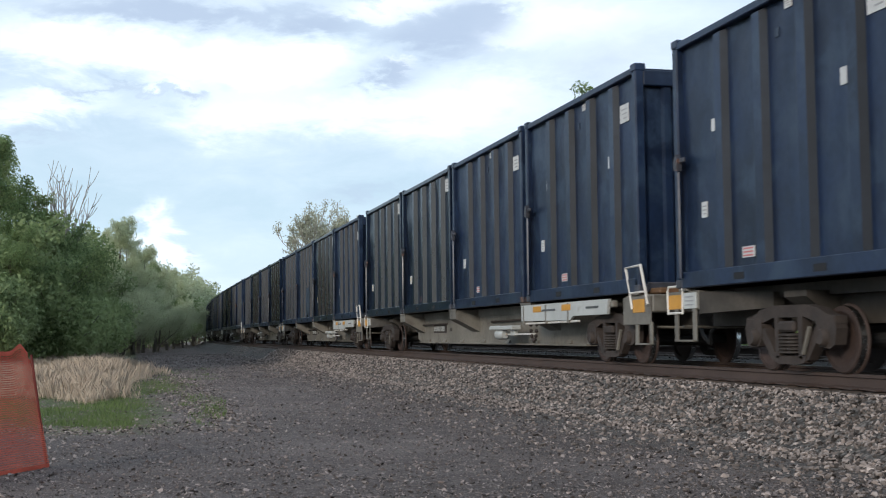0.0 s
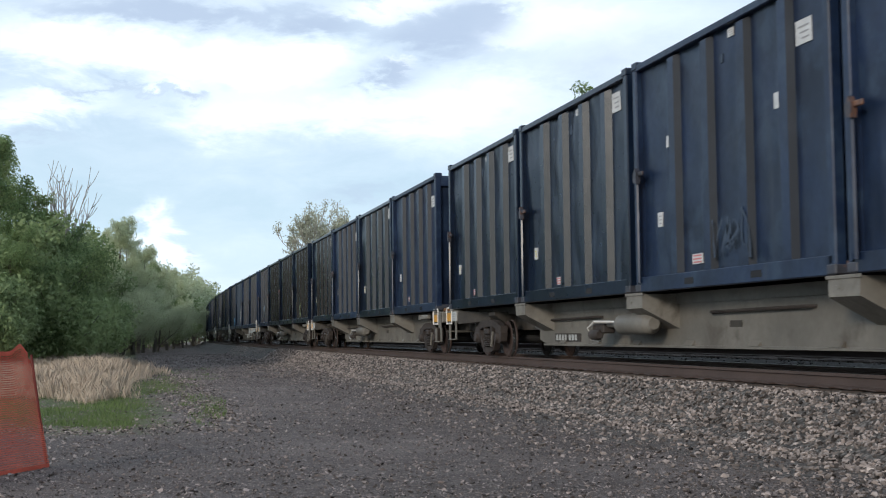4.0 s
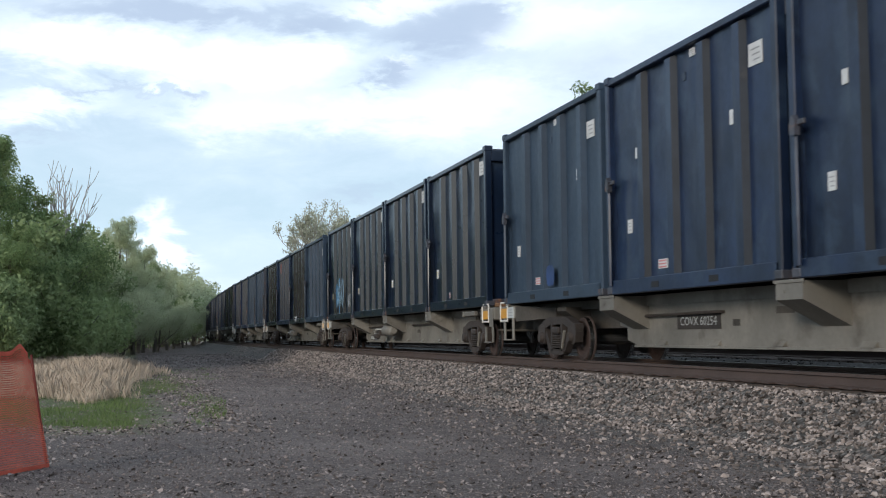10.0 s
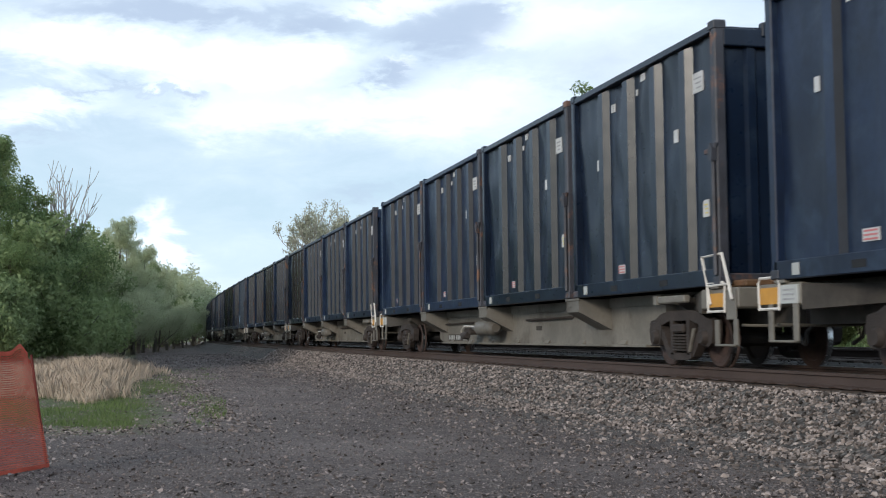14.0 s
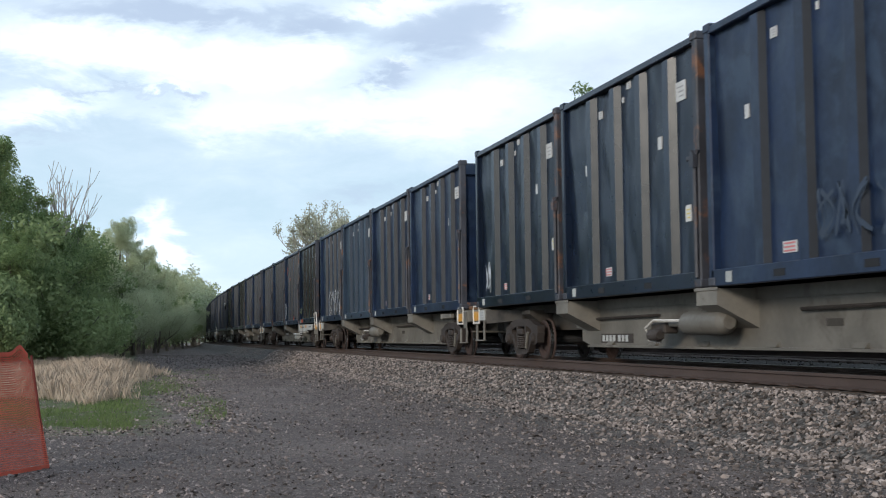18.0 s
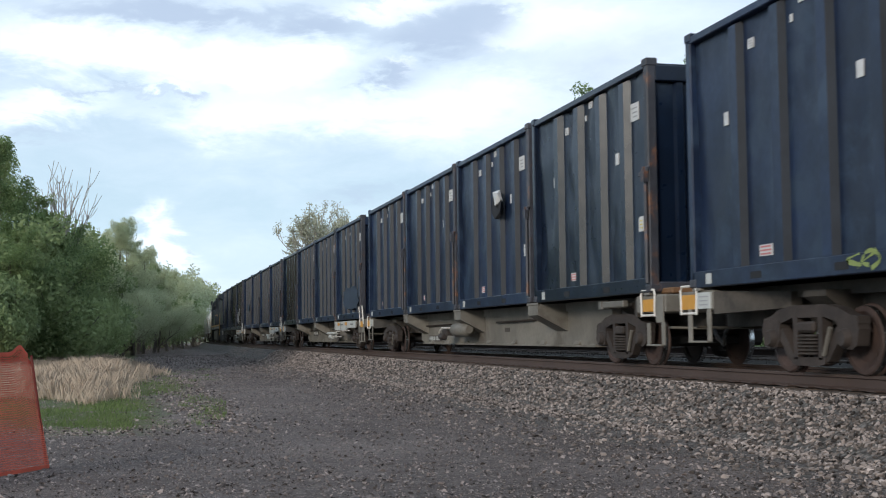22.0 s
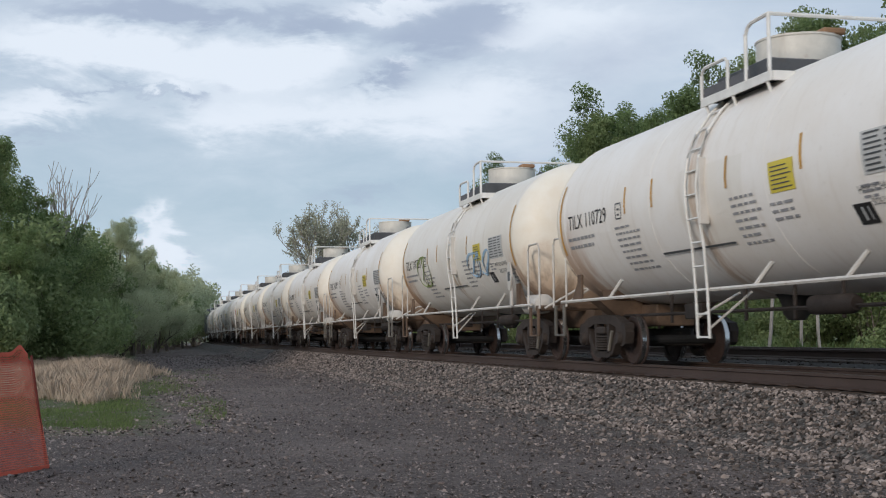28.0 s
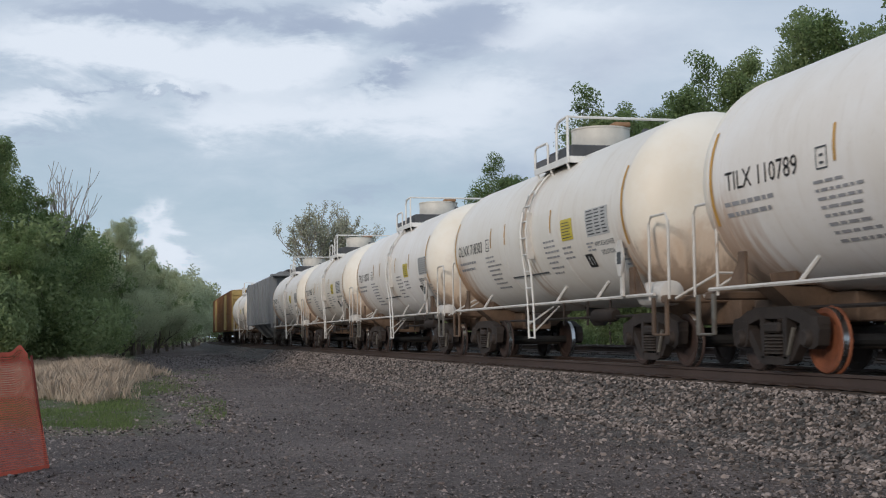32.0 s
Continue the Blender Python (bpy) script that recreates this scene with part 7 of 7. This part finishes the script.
def make_verges():
    rng = random.Random(21)
    dry = []
    for _ in range(210000):
        px = rng.uniform(-120, 320)
        depth = 26 + 36 * rng.random() ** 1.15
        x, y = ahead(px, depth)
        k = noise.noise((x * 0.45, y * 0.30, 1.0)) + 0.5 * noise.noise((x * 1.6, y * 1.1, 4.0))
        edge = (262 - 0.05 * (depth - 40) ** 2 - px) / 80 + 0.9 * k
        front = (depth - 25.5) / 17.0 - max(0.0, px - 150) / 190 + 0.9 * k
        keep = min(1.0, max(0.0, edge)) * min(1.0, max(0.0, front))
        if rng.random() > keep:
            continue
        dry.append((x, y, rng.uniform(0.25, 0.72) * (0.35 + 0.55 * keep) * (1 + 0.35 * k)))
    make_grass("dry_grass", dry, M["grass_dry"], "tall dry straw-coloured grass on the verge", 22)
    green = []
    for _ in range(110000):
        px = rng.uniform(-120, 400)
        depth = 17.8 + 36 * rng.random() ** 1.6
        x, y = ahead(px, depth)
        k = noise.noise((x * 0.9, y * 0.5, 5.0)) + 0.6 * noise.noise((x * 2.7, y * 1.8, 9.0))
        edge = (350 - 0.9 * max(0.0, 24 - depth) ** 1.5 - px) / 60 + 1.3 * k
        if px > 330 and depth < 27:
            edge = 0.28 + 0.8 * k
        front = (depth - 18.6) / 2.4 + 1.2 * k
        if rng.random() > min(1.0, max(0.0, edge)) * min(1.0, max(0.0, front)) * (0.15 + 0.85 * (k > -0.08)):
            continue
        green.append((x, y, rng.uniform(0.03, 0.10) * (1 + 0.5 * k)))
    make_grass("green_grass", green, M["grass_green"], "short bright green grass patches beside the gravel", 23)
    far = []
    for _ in range(14000):
        y = 20 + 60 * rng.random()
        x = line_x(y) + rng.uniform(7.0, 16.0)
        far.append((x, y, rng.uniform(0.3, 1.0)))
    make_grass("far_grass", far, M["grass_green"], "tall green grass beyond the second track", 24)
    # weathered stakes in the grass beyond the tracks
    stake = new("fence_stake", mesh_of("fence_stake", built(tube, [(0, 0, -0.1), (0.05, 0.02, 1.2), (0.02, 0.0, 2.3)], 0.05, 6), M["bare_wood"]))
    for i, (px, d) in enumerate(((1352, 36), (1412, 36), (1450, 35.5))):
        x, y = ahead(px, d)
        m = pose(x, y, ground_z(x, y), 0, 6, 40 * i)
        ob = stake if i == 0 else copy_thing(stake, m)
        ob.matrix_basis = m
        tagged(ob, "weathered grey wooden stake in the grass", "stake", "stakes in the grass")


make_verges()


# ---------------------------------------------------------------- orange safety fence
def make_fence():
    top = tagged(new("safety_fence"), "sagging orange plastic safety netting on a leaning post", "fence")
    x, y = ahead(90, 13.45)
    base = Vector((x, y, ground_z(x, y)))
    x2, y2 = ahead(-420, 9.6)
    far = Vector((x2, y2, ground_z(x2, y2)))
    way = far - base
    lean = Vector((-0.20, 0.02, 0.0))
    part("post", built(tube, [base + Vector((0, 0, -0.2)), base + lean + Vector((0, 0, 1.20))], 0.014, 8), M["fence_post"], top, "thin dark red leaning post")

    def at(u, h):
        sag = 0.05 * math.sin(u * 9) - 0.06 * u
        wave = 0.05 * math.sin(u * 14 + h * 2) + 0.03 * math.sin(u * 31)
        crest = 0.09 * math.exp(-((u - 0.06) / 0.03) ** 2) - (0.06 if u < 0.02 else 0)
        return base + way * u + lean * h * (1 - u) + Vector((0, wave * (h - 0.1), 0.02 + h * (1.16 + sag + crest)))
    bm = bmesh.new()
    nu, nh = 230, 52

    def ribbon(pts, t, up):
        prev = None
        for p in pts:
            pair = [bm.verts.new(p + up * t), bm.verts.new(p - up * t)]
            if prev:
                bm.faces.new((prev[0], prev[1], pair[1], pair[0]))
            prev = pair
    side = way.normalized()
    for k in range(nh + 1):
        ribbon([at(i / nu, k / nh) for i in range(nu + 1)], 0.0041 if 0 < k < nh else 0.018, Vector((0, 0, 1)))
    for i in range(nu + 1):
        ribbon([at(i / nu, k / nh) for k in range(nh + 1)], 0.0038, side)
    part("netting", bm, M["fence_orange"], top, "orange plastic mesh", kind="stuff")


make_fence()


# ---------------------------------------------------------------- the running train
def motions():
    for ob, s0, offset in MOVERS:
        walk(ob, [(t, on_track(s0 - SPEED * t + lag(t)) @ offset) for t in RUN_TIMES])


motions()
